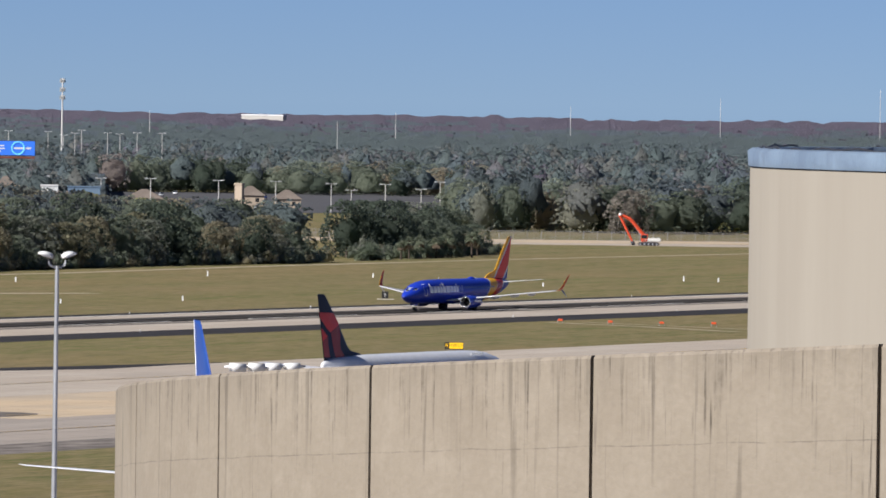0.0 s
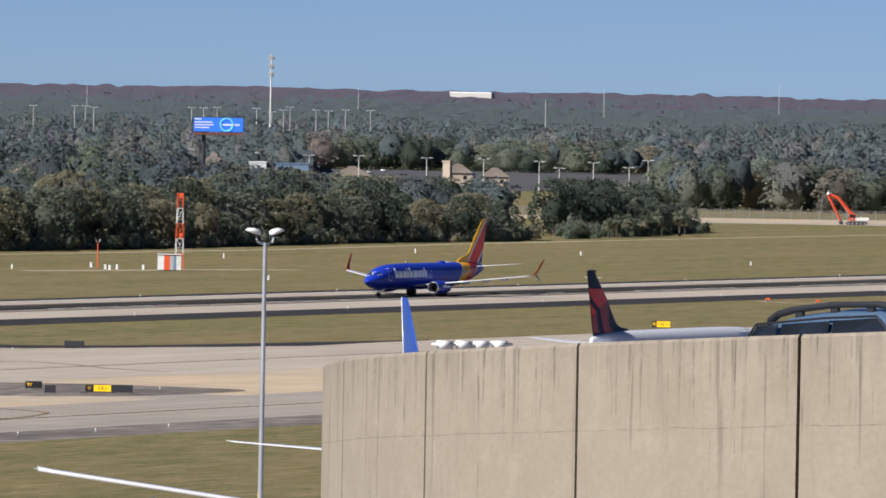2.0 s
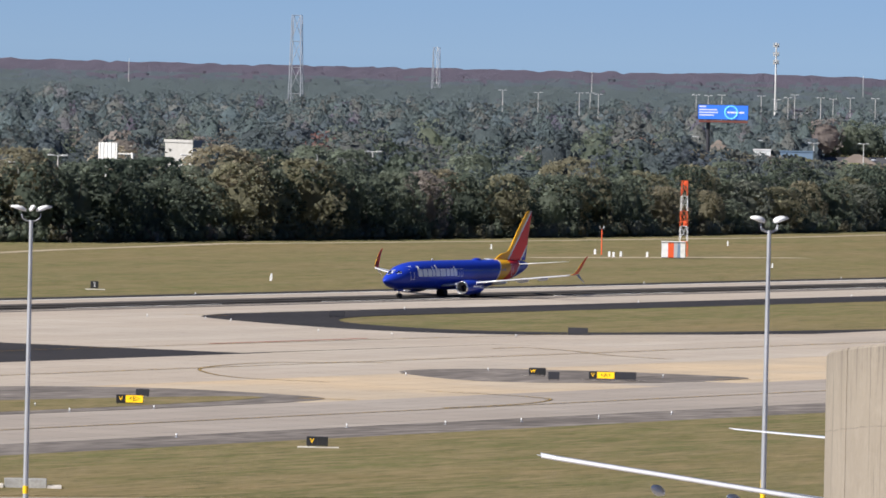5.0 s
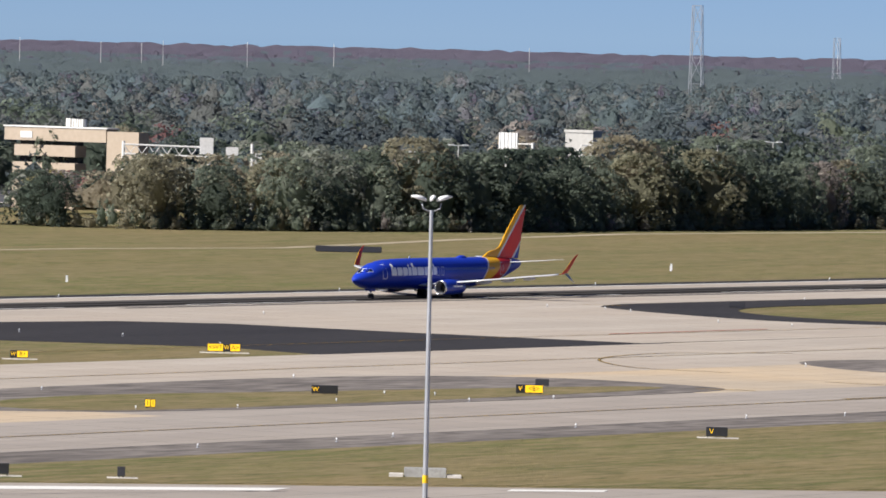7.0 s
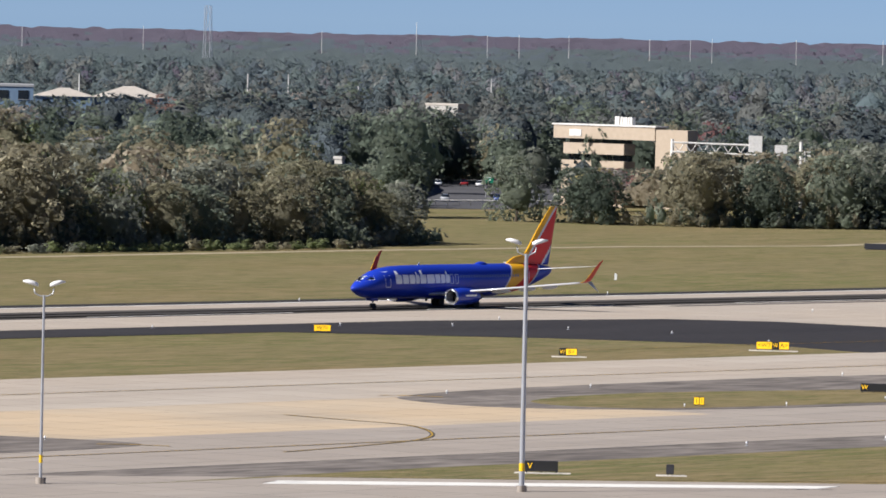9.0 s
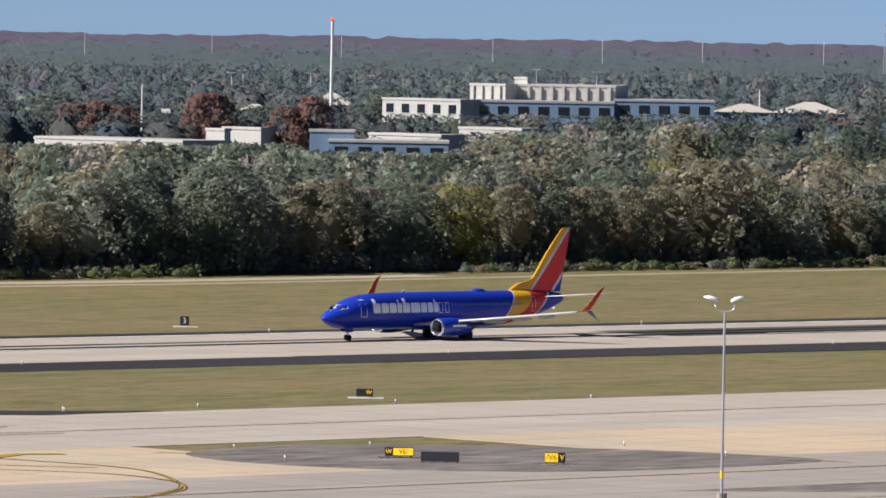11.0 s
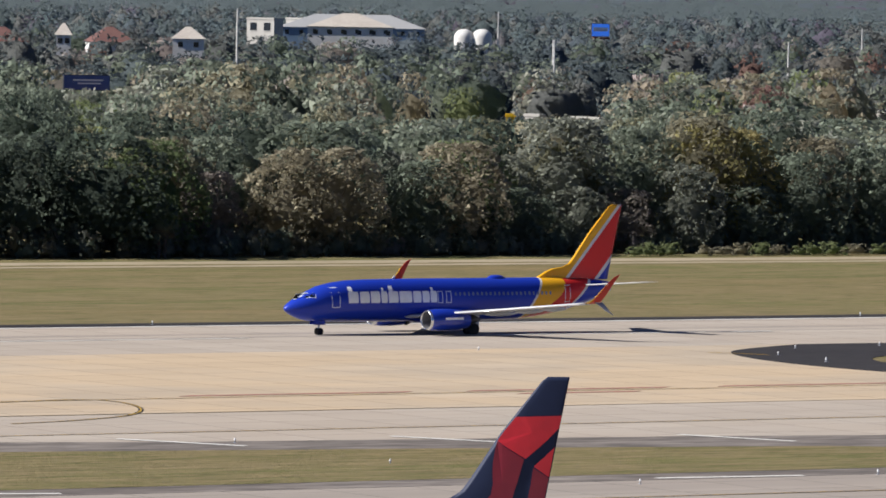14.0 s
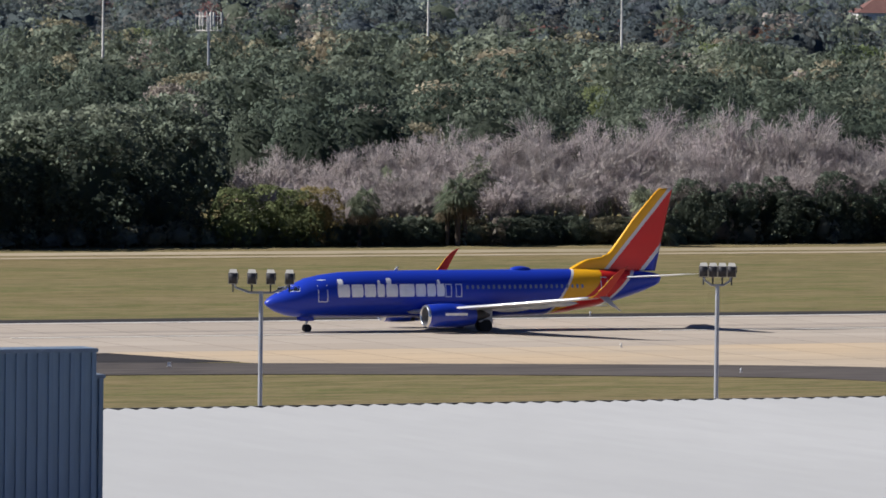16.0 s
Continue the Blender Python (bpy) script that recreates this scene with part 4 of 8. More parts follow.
        part("mirror", loft([section(0.9 + q, 0.02 + 0.08 * k, 1.02, 1.02 + 0.16 * k, 0.7) for q, k in ((-0.08, 0.6), (0, 1), (0.1, 0.7))]), paint, root).location = (0, sd * 0.98, 0)
        for x in (1.42, -1.42):
            w = part("wheel", tube((x, sd * 0.72, 0.35), (x, sd * 0.94, 0.35), 0.35, 0.35, 24), TYRE, root)
            part("rim", tube((x, sd * 0.93, 0.35), (x, sd * 0.955, 0.35), 0.22, 0.2, 16), STEEL, w)
        part("headlight", box((2.02, sd * 0.66 - 0.16, 0.72), (2.24, sd * 0.66 + 0.16, 0.86), 0.03), GLASS, root)
        part("tail_light", box((-2.33, sd * 0.74 - 0.1, 0.85), (-2.2, sd * 0.74 + 0.1, 1.1), 0.03), plain("tail_lens", (0.35, 0.02, 0.02), 0.3), root)
    return root


suv = make_suv()
suv.scale = (0.92, 0.92, 0.92)


def on_ramp(a, r=14.2):
    c, s = math.cos(radians(a)), math.sin(radians(a))
    return pose(CX + r * c, CY + r * s, ramp_z(a) - 1.13, 0, -4.3, a + 90)


CAR_ROWS = [(t, on_ramp(a)) for t, a in ((0, 114.0), (0.4, 125.0), (0.7, 131.6), (1.0, 136.8), (1.3, 141.4), (1.6, 146.3), (1.9, 151.2), (2.2, 156.0), (2.6, 162.5), (3.2, 172.5), (4.5, 188.0), (6.5, 208.0), (9.0, 222.0), (16.0, 226.0))]


# ---- flood-light masts of the apron ----
def mast(at, h, turn, heads, spread, label, band=2.0, r=0.17, white=True):
    root = holder("light_mast", Matrix.Translation((*at, 0)) @ Matrix.Rotation(radians(turn), 4, "Z"))
    tagged(root, label, "light mast", "apron light masts")
    part("base", tube((0, 0, 0), (0, 0, 0.5), 0.4, 0.4, 12), CONC_GREY, root)
    part("pole", tube((0, 0, 0.4), (0, 0, h - 0.7), r * 1.25, r * 0.85, 12), STEEL, root, "galvanised steel pole")
    if band:
        part("band", tube((0, 0, band - 0.4), (0, 0, band + 0.2), r * 1.32, r * 1.32, 12), SIGN_YELLOW, root, "yellow band")
    path = [(-spread, h - 0.15), (-spread * 0.9, h - 0.55), (-spread * 0.4, h - 0.75), (0, h - 0.75), (spread * 0.4, h - 0.75), (spread * 0.9, h - 0.55), (spread, h - 0.15)]
    rings = []
    for i, (x, z) in enumerate(path):
        (xa, za), (xb, zb) = path[max(0, i - 1)], path[min(6, i + 1)]
        q = math.hypot(xb - xa, zb - za)
        rings.append([(x - (zb - za) / q * 0.05 * math.cos(a), 0.05 * math.sin(a), z + (xb - xa) / q * 0.05 * math.cos(a)) for a in (6.283 * k / 8 for k in range(8))])
    part("arm", loft(rings), STEEL, root)
    for i in range(heads):
        x = -spread + 2 * spread * i / (heads - 1) if heads > 1 else 0.0
        if white:
            s = math.copysign(1, x) if heads == 2 or i in (0, heads - 1) else 0.35
            s = -1.0 if heads == 4 and i < 2 else 1.0 if heads == 4 else s
            lamp = part("lamp_head", loft([[(x + s * u, v * w, h + 0.08 + q + v * 0) for v in (-1, 1)] + [(x + s * u, 1 * w, h + 0.08 + q + g), (x + s * u, -1 * w, h + 0.08 + q + g)] for u, w, q, g in (((-0.42, 0.22, -0.16, 0.38), (0.25, 0.24, -0.14, 0.40), (0.32, 0.12, 0.0, 0.16), (0.62, 0.08, 0.04, 0.08)) if heads == 4 else ((-0.32, 0.14, -0.12, 0.22), (0.0, 0.26, -0.06, 0.34), (0.42, 0.26, 0.08, 0.30), (0.85, 0.10, 0.22, 0.10)))]), WHITE, root, "white flood-light housing")
        else:
            # a box that widens towards its glass and looks downwards
            c, e = math.cos(0.42), math.sin(0.42)
            rings = [[(x + u * w, d * c - v * g * e, h - 0.02 + d * e + v * g * c) for u, v in ((-1, -1), (1, -1), (1, 1), (-1, 1))] for d, w, g in ((0.24, 0.10, 0.13), (0.20, 0.145, 0.19), (-0.10, 0.165, 0.22), (-0.30, 0.20, 0.27))]
            lamp = part("lamp_head", loft(rings), LAMP_GREY, root, "weathered flood-light housing")
            for f_ in lamp.data.polygons:
                f_.use_smooth = False
            face = [[(x + u * 0.17, d * c - v * 0.235 * e, h - 0.02 + d * e + v * 0.235 * c) for u, v in ((-1, -1), (1, -1), (1, 1), (-1, 1))] for d in (-0.28, -0.312)]
            part("lamp_glass", loft(face), DARK, lamp)
            part("lamp_yoke", tube((x, 0.0, h - 0.74), (x, 0.02, h - 0.12), 0.035, 0.055, 6), DARK, lamp)
            part("ballast", box((x + 0.175, -0.06, h - 0.2), (x + 0.235, 0.12, h + 0.1), 0.015), DARK, lamp)
    return root


LAMP_GREY = surface("weathered_lamp_paint", (0.35, 0.34, 0.31), (0.43, 0.42, 0.385), (0.22, 0.21, 0.19), 0.4, 4.0, rough=0.6, bmp=0.03)
M_LABEL = "tall galvanised apron light mast with white flood-lights"
for at, h, turn, n in (((467.4, 345.2), 22.9, -38, 3), ((508.5, 305.1), 23.0, -34, 2), ((446.3, 372.0), 18.7, -42, 2), ((421.0, 398.0), 14.9, -45, 2), ((524.3, 314.6), 22.7, -31, 2)):
    mast(at, h, turn, n, 0.75, M_LABEL, 2.0, 0.1 if h < 16 else 0.17)
mast((317.0, 178.7), 22.62, -31, 4, 1.55, "light mast with four white flood-lights", 0)
# Panel blue darkened for the shade in the gutter; the stair tower shares it.
SHADED_BLUE = surface("shaded_blue_metal", (0.055, 0.075, 0.105), (0.11, 0.14, 0.18), (0.03, 0.035, 0.045), 0.7, 3.0, (1, 1, 1), 0.5, bmp=0.05)
for at, turn, n in (((124.8, 303.0), -22, 4), ((147.6, 305.6), -25, 4), ((154.2, 298.0), 130, 1), ((135.8, 260.5), 106, 4), ((145.3, 276.5), 120, 1), ((134.9, 254.3), 105, 4), ((129.7, 241.8), 106, 4), ((121.7, 221.2), 76, 4), ((100.5, 297.5), -22, 4)):
    mast(at, 20.5, turn, n, 1.2 if abs(turn) == 22 and at[1] > 290 else 0.62 if n > 1 else 0.14, "apron light mast with a row of box flood-lights", 0, 0.105, False)


# ---- white-roofed concourse ----
conc = holder("building_concourse")
tagged(conc, "concourse with a white ribbed metal roof and blue metal rooftop housing", "building", kind="structure")
ROOF_Z = 16.8
part("wall", loft([[(20, 140, z), (79.5, 140, z), (142.2, 274.4, z), (20, 274.4, z)] for z in (0, ROOF_Z - 0.55)]), PANEL_SHADE_BLUE, conc)
# roof sheet with ribs that end in teeth at the far edge
vs, fs = [], []
xs = np.arange(20, 143.2, 0.37)
for i, xx in enumerate(xs):
    zr = 0.11 if i % 2 else 0.0
    y_near = max(140.0, 140 + (xx - 79.6) * (275 - 140) / (142.8 - 79.6))
    for yy in (min(y_near, 274.9), 275.0):
        vs.append((xx, yy, ROOF_Z - 0.1 + zr))
    if i:
        k = 2 * i
        fs.append((k - 2, k, k + 1, k - 1))
# Added strip: the dark of the gaps between the ribs is in its colour.
part("rib_gap_strip", box((20, 275.03, ROOF_Z - 0.5), (142.7, 275.2, ROOF_Z + 0.005)), DARK, conc, "added dark strip that darkens the gaps under the ribs")
raw("roof_sheet", vs, fs, ROOF_WHITE, conc, "white ribbed metal roof sheet")
e0, e1 = Vector((79.6, 140, 0)), Vector((142.8, 275, 0))
n = Vector((e1.y - e0.y, -(e1.x - e0.x), 0)).normalized()
part("gutter", loft([[tuple(p + n * q + Vector((0, 0, h))) for q, h in ((-0.3, ROOF_Z - 0.42), (0.62, ROOF_Z - 0.42), (0.62, ROOF_Z - 0.32), (-0.3, ROOF_Z - 0.32))] for p in (e0, e1)]), SHADED_BLUE, conc, "blue metal gutter")
part("flashing", loft([[tuple(p + n * q + Vector((0, 0, h))) for q, h in ((0.62, ROOF_Z - 0.75), (0.86, ROOF_Z - 0.75), (0.86, ROOF_Z - 0.17), (0.62, ROOF_Z - 0.13))] for p in (e0, e1 + (e1 - e0).normalized() * 0.6)]), LAMP_GREY, conc, "pale metal flashing")
for i in range(5):
    p = e0.lerp(e1, (i + 0.6) / 5)
    part("gutter_strap", box((p.x + 0.02, p.y - 0.12, ROOF_Z - 0.33), (p.x + 0.6, p.y + 0.12, ROOF_Z - 0.22), 0.02), STEEL, conc, "metal gutter strap")


def ribbed_box(name, x0, y0, x1, y1, z0, z1, material, parent, label):
    """A housing with upright ribs on the sides that face the terminal."""
    ob = part(name, box((x0, y0, z0), (x1, y1, z1)), material, parent, label)
    bm = box((-0.07, -0.07, z0), (0.07, 0.07, z1 - 0.004))
    me = bpy.data.meshes.new("rib")
    bm.to_mesh(me)
    bm.free()
    me.materials.append(material)
    for a, b, fixed, axis in ((x0, x1, y0, 0), (y0, y1, x0, 1)):
        k = max(2, int((b - a) / 0.34))
        for i in range(k + 1):
            c = a + (b - a) * i / k
            rib = new("rib", me)
            rib.location = (c, fixed, 0) if axis == 0 else (fixed, c, 0)
            rib.parent = ob
    part("coping", box((x0 - 0.12, y0 - 0.12, z1), (x1 + 0.12, y1 + 0.12, z1 + 0.12), 0.02), CAP_BLUE, ob)
    return ob


# ---- helpers for airfield furniture and far buildings ----
# sight lines that the woods leave open: bearing from, to, distance, slope
OPEN = [(59.4, 61.9, 2900, 0.0132), (51.24, 52.3, 1480, 0.01663)]


def in_view(thing, z, width):
    """Keep trees out of the way of a far thing, above the height z and over a width."""
    p = thing.matrix_basis.translation
    az, d = math.degrees(math.atan2(p.x, p.y)), math.hypot(p.x, p.y)
    half = math.degrees(width / 2 / d)
    OPEN.append((az - half, az + half, d, (EYE_Z - z) / d))
    return thing


def text_mesh(body, size):
    cu = bpy.data.curves.new("text", "FONT")
    cu.body = body
    cu.size = size
    cu.align_x, cu.align_y = "CENTER", "CENTER"
    ob = bpy.data.objects.new("text", cu)
    me = bpy.data.meshes.new_from_object(ob)
    bpy.data.objects.remove(ob)
    return me


SIGN_FACE = {"K": (BLACK, SIGN_LIT), "Y": (SIGN_LIT, BLACK), "R": (SIGN_RED, WHITE), "N": (BLACK, WHITE), "D": (BLACK, None), "B": (DARK, None)}


PAD = surface("pale_pad_concrete", (0.60, 0.56, 0.50), (0.70, 0.66, 0.60), (0.42, 0.38, 0.32), 0.4, 1.5, rough=0.9)


def airport_sign(at, turn, h, panels, label, pad=True):
    """A lit guidance sign on short legs: panels of (face, text, width), seen from the terminal side."""
    root = holder("airfield_sign", Matrix.Translation((*at, 0.0)) @ Matrix.Rotation(radians(turn), 4, "Z"))
    tagged(root, label, "airfield sign", "airfield signs")
    total = sum(w for _, _, w in panels)
    body = part("housing", box((-total / 2, -0.11, 0.18), (total / 2, 0.11, h), 0.03), DARK, root)
    x = -total / 2
    for face, text, w in panels:
        back, ink = SIGN_FACE[face]
        part("face", box((x + 0.04, -0.135, 0.24), (x + w - 0.04, -0.112, h - 0.06)), back, body)
        if text and ink:
            me = text_mesh(text, (h - 0.3) * 0.92)
            me.materials.append(ink)
            ob = new("legend", me)
            wid = max(v.co.x for v in me.vertices) - min(v.co.x for v in me.vertices)
            k = min(1.0, (w - 0.14) / wid)
            ob.matrix_basis = Matrix.Translation((x + w / 2, -0.142, (h + 0.18) / 2)) @ Matrix.Rotation(radians(90), 4, "X") @ Matrix.Diagonal((k, 1, 1, 1))
            ob.parent = body
        x += w
    for i in range(max(2, int(total / 0.9) + 1)):
        n = max(2, int(total / 0.9) + 1)
        xx = -total / 2 + 0.15 + (total - 0.3) * i / (n - 1)
        part("leg", tube((xx, 0, 0), (xx, 0, 0.24), 0.05, 0.05, 6), DARK, root)
    if pad:
        part("pad", box((-total / 2 - 0.8, -0.9, -0.04), (total / 2 + 1.0, 0.9, 0.06)), PAD, root, "pale concrete pad")
    return root


def edge_light(at, h=0.38):
    root = holder("edge_light", Matrix.Translation((*at, 0.03)))
    tagged(root, "small white elevated edge light on a base plate", "edge light", "pavement edge lights")
    part("stem", add_tube(tube((0, 0, 0), (0, 0, 0.04), 0.16, 0.16, 8), (0, 0, 0), (0, 0, h * 0.6), 0.05, 0.04, 6), STEEL, root)
    part("lens", tube((0, 0, h * 0.55), (0, 0, h), 0.09, 0.05, 8), WHITE, root)
    return root


def marker(at, h=0.9, w=0.28, material=None):
    ob = part("marker_post", add_box(box((-w / 2, -0.04, 0), (w / 2, 0.04, h), 0.02), (-w * 0.7, -0.12, 0), (w * 0.7, 0.12, 0.08)), material or WHITE)
    ob.location = (*at, 0)
    ob.rotation_euler = (0, 0, math.atan2(-at[0], at[1]))
    tagged(ob, "white marker post standing in the grass", "marker", "grass marker posts")
    return ob


def street_lamp(at, h, turn=0.0, heads=2, arm=1.3):
    root = holder("street_lamp", Matrix.Translation((*at, 0)) @ Matrix.Rotation(radians(turn), 4, "Z"))
    tagged(root, "pale street lamp with %s" % ("two flat heads" if heads == 2 else "one flat head"), "street lamp", "street lamps")
    part("pole", tube((0, 0, 0), (0, 0, h), 0.16, 0.11, 8), OFFWHITE, root)
    for s in (-1, 1)[:heads]:
        part("head", add_tube(box((s * arm - 0.55, -0.3, h - 0.12), (s * arm + 0.55, 0.3, h + 0.14), 0.06), (0, 0, h - 0.05), (s * arm, 0, h), 0.06), WHITE, root)
    return root


def utility_pole(at, h, turn=0.0, arms=1):
    root = holder("utility_pole", Matrix.Translation((*at, 0)) @ Matrix.Rotation(radians(turn), 4, "Z"))
    tagged(root, "pale tall utility pole with insulators", "utility pole", "utility poles")
    part("pole", tube((0, 0, 0), (0, 0, h), 0.28, 0.16, 8), OFFWHITE, root)
    for i in range(arms):
        z = h - 0.6 - 1.7 * i
        part("arm", add_box(box((-0.2, -0.07, z), (1.1, 0.07, z + 0.14)), (0.95, -0.1, z), (1.1, 0.1, z + 0.5)), STEEL, root)
    return root


def far_mast(at, h, r=0.2, label="slender pale mast far off", top=None):
    root = holder("mast", Matrix.Translation((*at, 0)))
    tagged(root, label, "mast", "distant masts")
    part("pole", tube((0, 0, 0), (0, 0, h), r, r * 0.6, 6), OFFWHITE, root)
    if top == "flag":
        part("finial", add_tube(box((-0.1, -0.5, h - 0.2), (0.1, 0.7, h + 0.9), 0.05), (0, 0, h), (0, 0, h + 0.3), 0.4), ORANGE, root, "red obstruction lamp")
    if top == "cell":
        for z in (h - 1.2, h - 5.2, h - 8.8):
            ring_ = part("antenna_ring", tube((0, 0, z - 0.12), (0, 0, z + 0.12), 0.9, 0.9, 12), STEEL, root)
            for i in range(6):
                a = i * math.pi / 3
                part("antenna_panel", box((1.1 * math.cos(a) - 0.16, 1.1 * math.sin(a) - 0.16, z - 1.0), (1.1 * math.cos(a) + 0.16, 1.1 * math.sin(a) + 0.16, z + 1.0), 0.05), LAMP_GREY, ring_)
    return root


def antenna_tower(at, h):
    """A steel pole with a square head frame full of tall panel antennas."""
    root = holder("antenna_tower", Matrix.Translation((*at, 0)) @ Matrix.Rotation(0.35, 4, "Z"))
    tagged(root, "steel pole with a square frame of white panel antennas", "antenna tower")
    part("pole", tube((0, 0, 0), (0, 0, h - 0.4), 0.28, 0.22, 10), STEEL, root)
    for z in (h - 2.9, h - 0.5):
        bm = bmesh.new()
        for a, b in (((-1.7, -1.3), (1.7, -1.3)), ((1.7, -1.3), (1.7, 1.3)), ((1.7, 1.3), (-1.7, 1.3)), ((-1.7, 1.3), (-1.7, -1.3)), ((-1.7, 0), (1.7, 0)), ((0, -1.3), (0, 1.3))):
            add_tube(bm, (*a, z), (*b, z), 0.07, 0.07, 5)
        part("frame", bm, OFFWHITE, root)
    for i, x in enumerate((-1.65, -0.75, -0.1, 0.75, 1.65)):
        for y in (-1.42, 1.42):
            rod = part("rod", tube((x, y, h - 3.1), (x, y, h + (0.5 if i % 2 else 0.1)), 0.05, 0.05, 5), OFFWHITE, root)
            if i in (1, 2, 4):
                part("antenna_panel", box((x - 0.2, y - 0.12, h - 2.2), (x + 0.2, y + 0.12, h + 0.2), 0.05), OFFWHITE, rod)
    return root


def lattice(at, h, w, label, mats, red_ticks=False):
    """A lattice tower in painted sections."""
    root = holder("lattice_tower", Matrix.Translation((*at, 0)) @ Matrix.Rotation(0.4, 4, "Z"))
    tagged(root, label, "lattice tower")
    n = max(4, int(h / (w * 1.6)))
    for i in range(n):
        bm = bmesh.new()
        z0, z1 = h * i / n, h * (i + 1) / n
        k0, k1 = (1 - 0.35 * i / n), (1 - 0.35 * (i + 1) / n)
        cs = [(-w / 2, -w / 2), (w / 2, -w / 2), (w / 2, w / 2), (-w / 2, w / 2)]
        for j in range(4):
            a, b = cs[j], cs[(j + 1) % 4]
            add_tube(bm, (a[0] * k0, a[1] * k0, z0), (a[0] * k1, a[1] * k1, z1), w * 0.035, w * 0.035, 4)
            add_tube(bm, (a[0] * k0, a[1] * k0, z0), (b[0] * k1, b[1] * k1, z1), w * 0.02, w * 0.02, 4)
            add_tube(bm, (a[0] * k1, a[1] * k1, z1), (b[0] * k1, b[1] * k1, z1), w * 0.02, w * 0.02, 4)
        part("section", bm, mats[i % len(mats)], root)
    if red_ticks:
        for z in (h * 0.45, h * 0.98):
            part("antenna", add_box(box((0.3, -0.06, z - 0.25), (1.5, 0.06, z - 0.13)), (0.9, -0.3, z - 0.7), (1.3, 0.3, z + 0.3), 0.05), ORANGE, root, "orange antenna")
    return root


def block(at, turn, w, depth, h, wall, roof, label, floors=0, glass=None, parapet=0.6, ribs=0):
    """A flat-roofed building with rows of windows set into its front."""
    root = holder("building", Matrix.Translation((*at, 0)) @ Matrix.Rotation(radians(turn), 4, "Z"))
    tagged(root, label, "building", "distant buildings")
    part("wall", box((-w / 2, 0, 0), (w / 2, depth, h)), wall, root)
    part("roof", box((-w / 2 - 0.2, -0.2, h), (w / 2 + 0.2, depth + 0.2, h + parapet), 0.05), roof, root)
    for i in range(ribs):
        x = -w / 2 + w * (i + 0.5) / ribs
        part("rib", box((x - 0.35, -0.7, h - 6), (x + 0.35, 0.0, h - 0.02)), roof, root)
    for f in range(floors):
        n = max(2, int(w / 5.2))
        zt = h - 0.9 - 3.8 * f
        for i in range(n):
            x = -w / 2 + w * (i + 0.5) / n
            win = part("window", box((x - 1.35, -0.12, zt - 2.3), (x + 1.35, 0.05, zt)), glass or GLASS, root)
            part("sill", box((x - 1.5, -0.2, zt - 2.45), (x + 1.5, 0.02, zt - 2.31)), roof, win)
    return root


def house(at, turn, w, depth, h, rise, wall, roof, label):
    """A hip-roofed building."""
    root = holder("house", Matrix.Translation((*at, 0)) @ Matrix.Rotation(radians(turn), 4, "Z"))
    tagged(root, label, "house", "distant houses")
    part("wall", box((-w / 2, -depth / 2, 0), (w / 2, depth / 2, h)), wall, root)
    k = min(w, depth) * 0.42
    a = [(-w / 2 - 0.5, -depth / 2 - 0.5, h), (w / 2 + 0.5, -depth / 2 - 0.5, h), (w / 2 + 0.5, depth / 2 + 0.5, h), (-w / 2 - 0.5, depth / 2 + 0.5, h)]
    b = [(-w / 2 + k, -0.05, h + rise), (w / 2 - k, -0.05, h + rise), (w / 2 - k, 0.05, h + rise), (-w / 2 + k, 0.05, h + rise)]
    bm = loft([a, b])
    for f in bm.faces:
        f.smooth = False
    part("roof", bm, roof, root)
    for i in range(max(2, int(w / 4))):
        x = -w / 2 + w * (i + 0.5) / max(2, int(w / 4))
        part("window", box((x - 0.6, -depth / 2 - 0.05, h - 2.1), (x + 0.6, -depth / 2 + 0.05, h - 0.8)), GLASS, root)
    return root


def billboard(at, turn, w, h, z0, label, face, light_bars):
    root = holder("billboard", Matrix.Translation((*at, 0)) @ Matrix.Rotation(radians(turn), 4, "Z"))
    tagged(root, label, "billboard")
    part("post", tube((-w * 0.28, 0.5, 0), (-w * 0.28, 0.5, z0 + h * 0.5), 0.55, 0.55, 12), DARK, root)
    board = part("board", box((-w / 2, -0.2, z0), (w / 2, 0.9, z0 + h), 0.05), DARK, root)
    part("poster", box((-w / 2 + 0.1, -0.26, z0 + 0.12), (w / 2 - 0.1, -0.21, z0 + h - 0.12)), face, board)
    part("catwalk", box((-w / 2 + 0.4, -1.2, z0 - 0.75), (w / 2 - 0.2, -0.1, z0 - 0.2), 0.03), surface("brown_catwalk", (0.20, 0.07, 0.06), (0.26, 0.10, 0.08), rough=0.8, bmp=0), board)
    if face is BILL_BLUE and w > 10:
        arc = [(w * 0.16 + 1.75 * math.cos(k * math.pi / 10), -0.28, z0 + h / 2 + 1.75 * math.sin(k * math.pi / 10)) for k in range(21)]
        part("ring", polyline(bmesh.new(), arc, 0.22, 5), BILL_LIGHT, board, "light blue ring")
    for x0, x1, a, b in light_bars:
        part("print_bar", box((-w / 2 + w * x0, -0.275, z0 + h * a), (-w / 2 + w * x1, -0.262, z0 + h * b)), LETTER, board, "plain pale lettering bar")
    return root


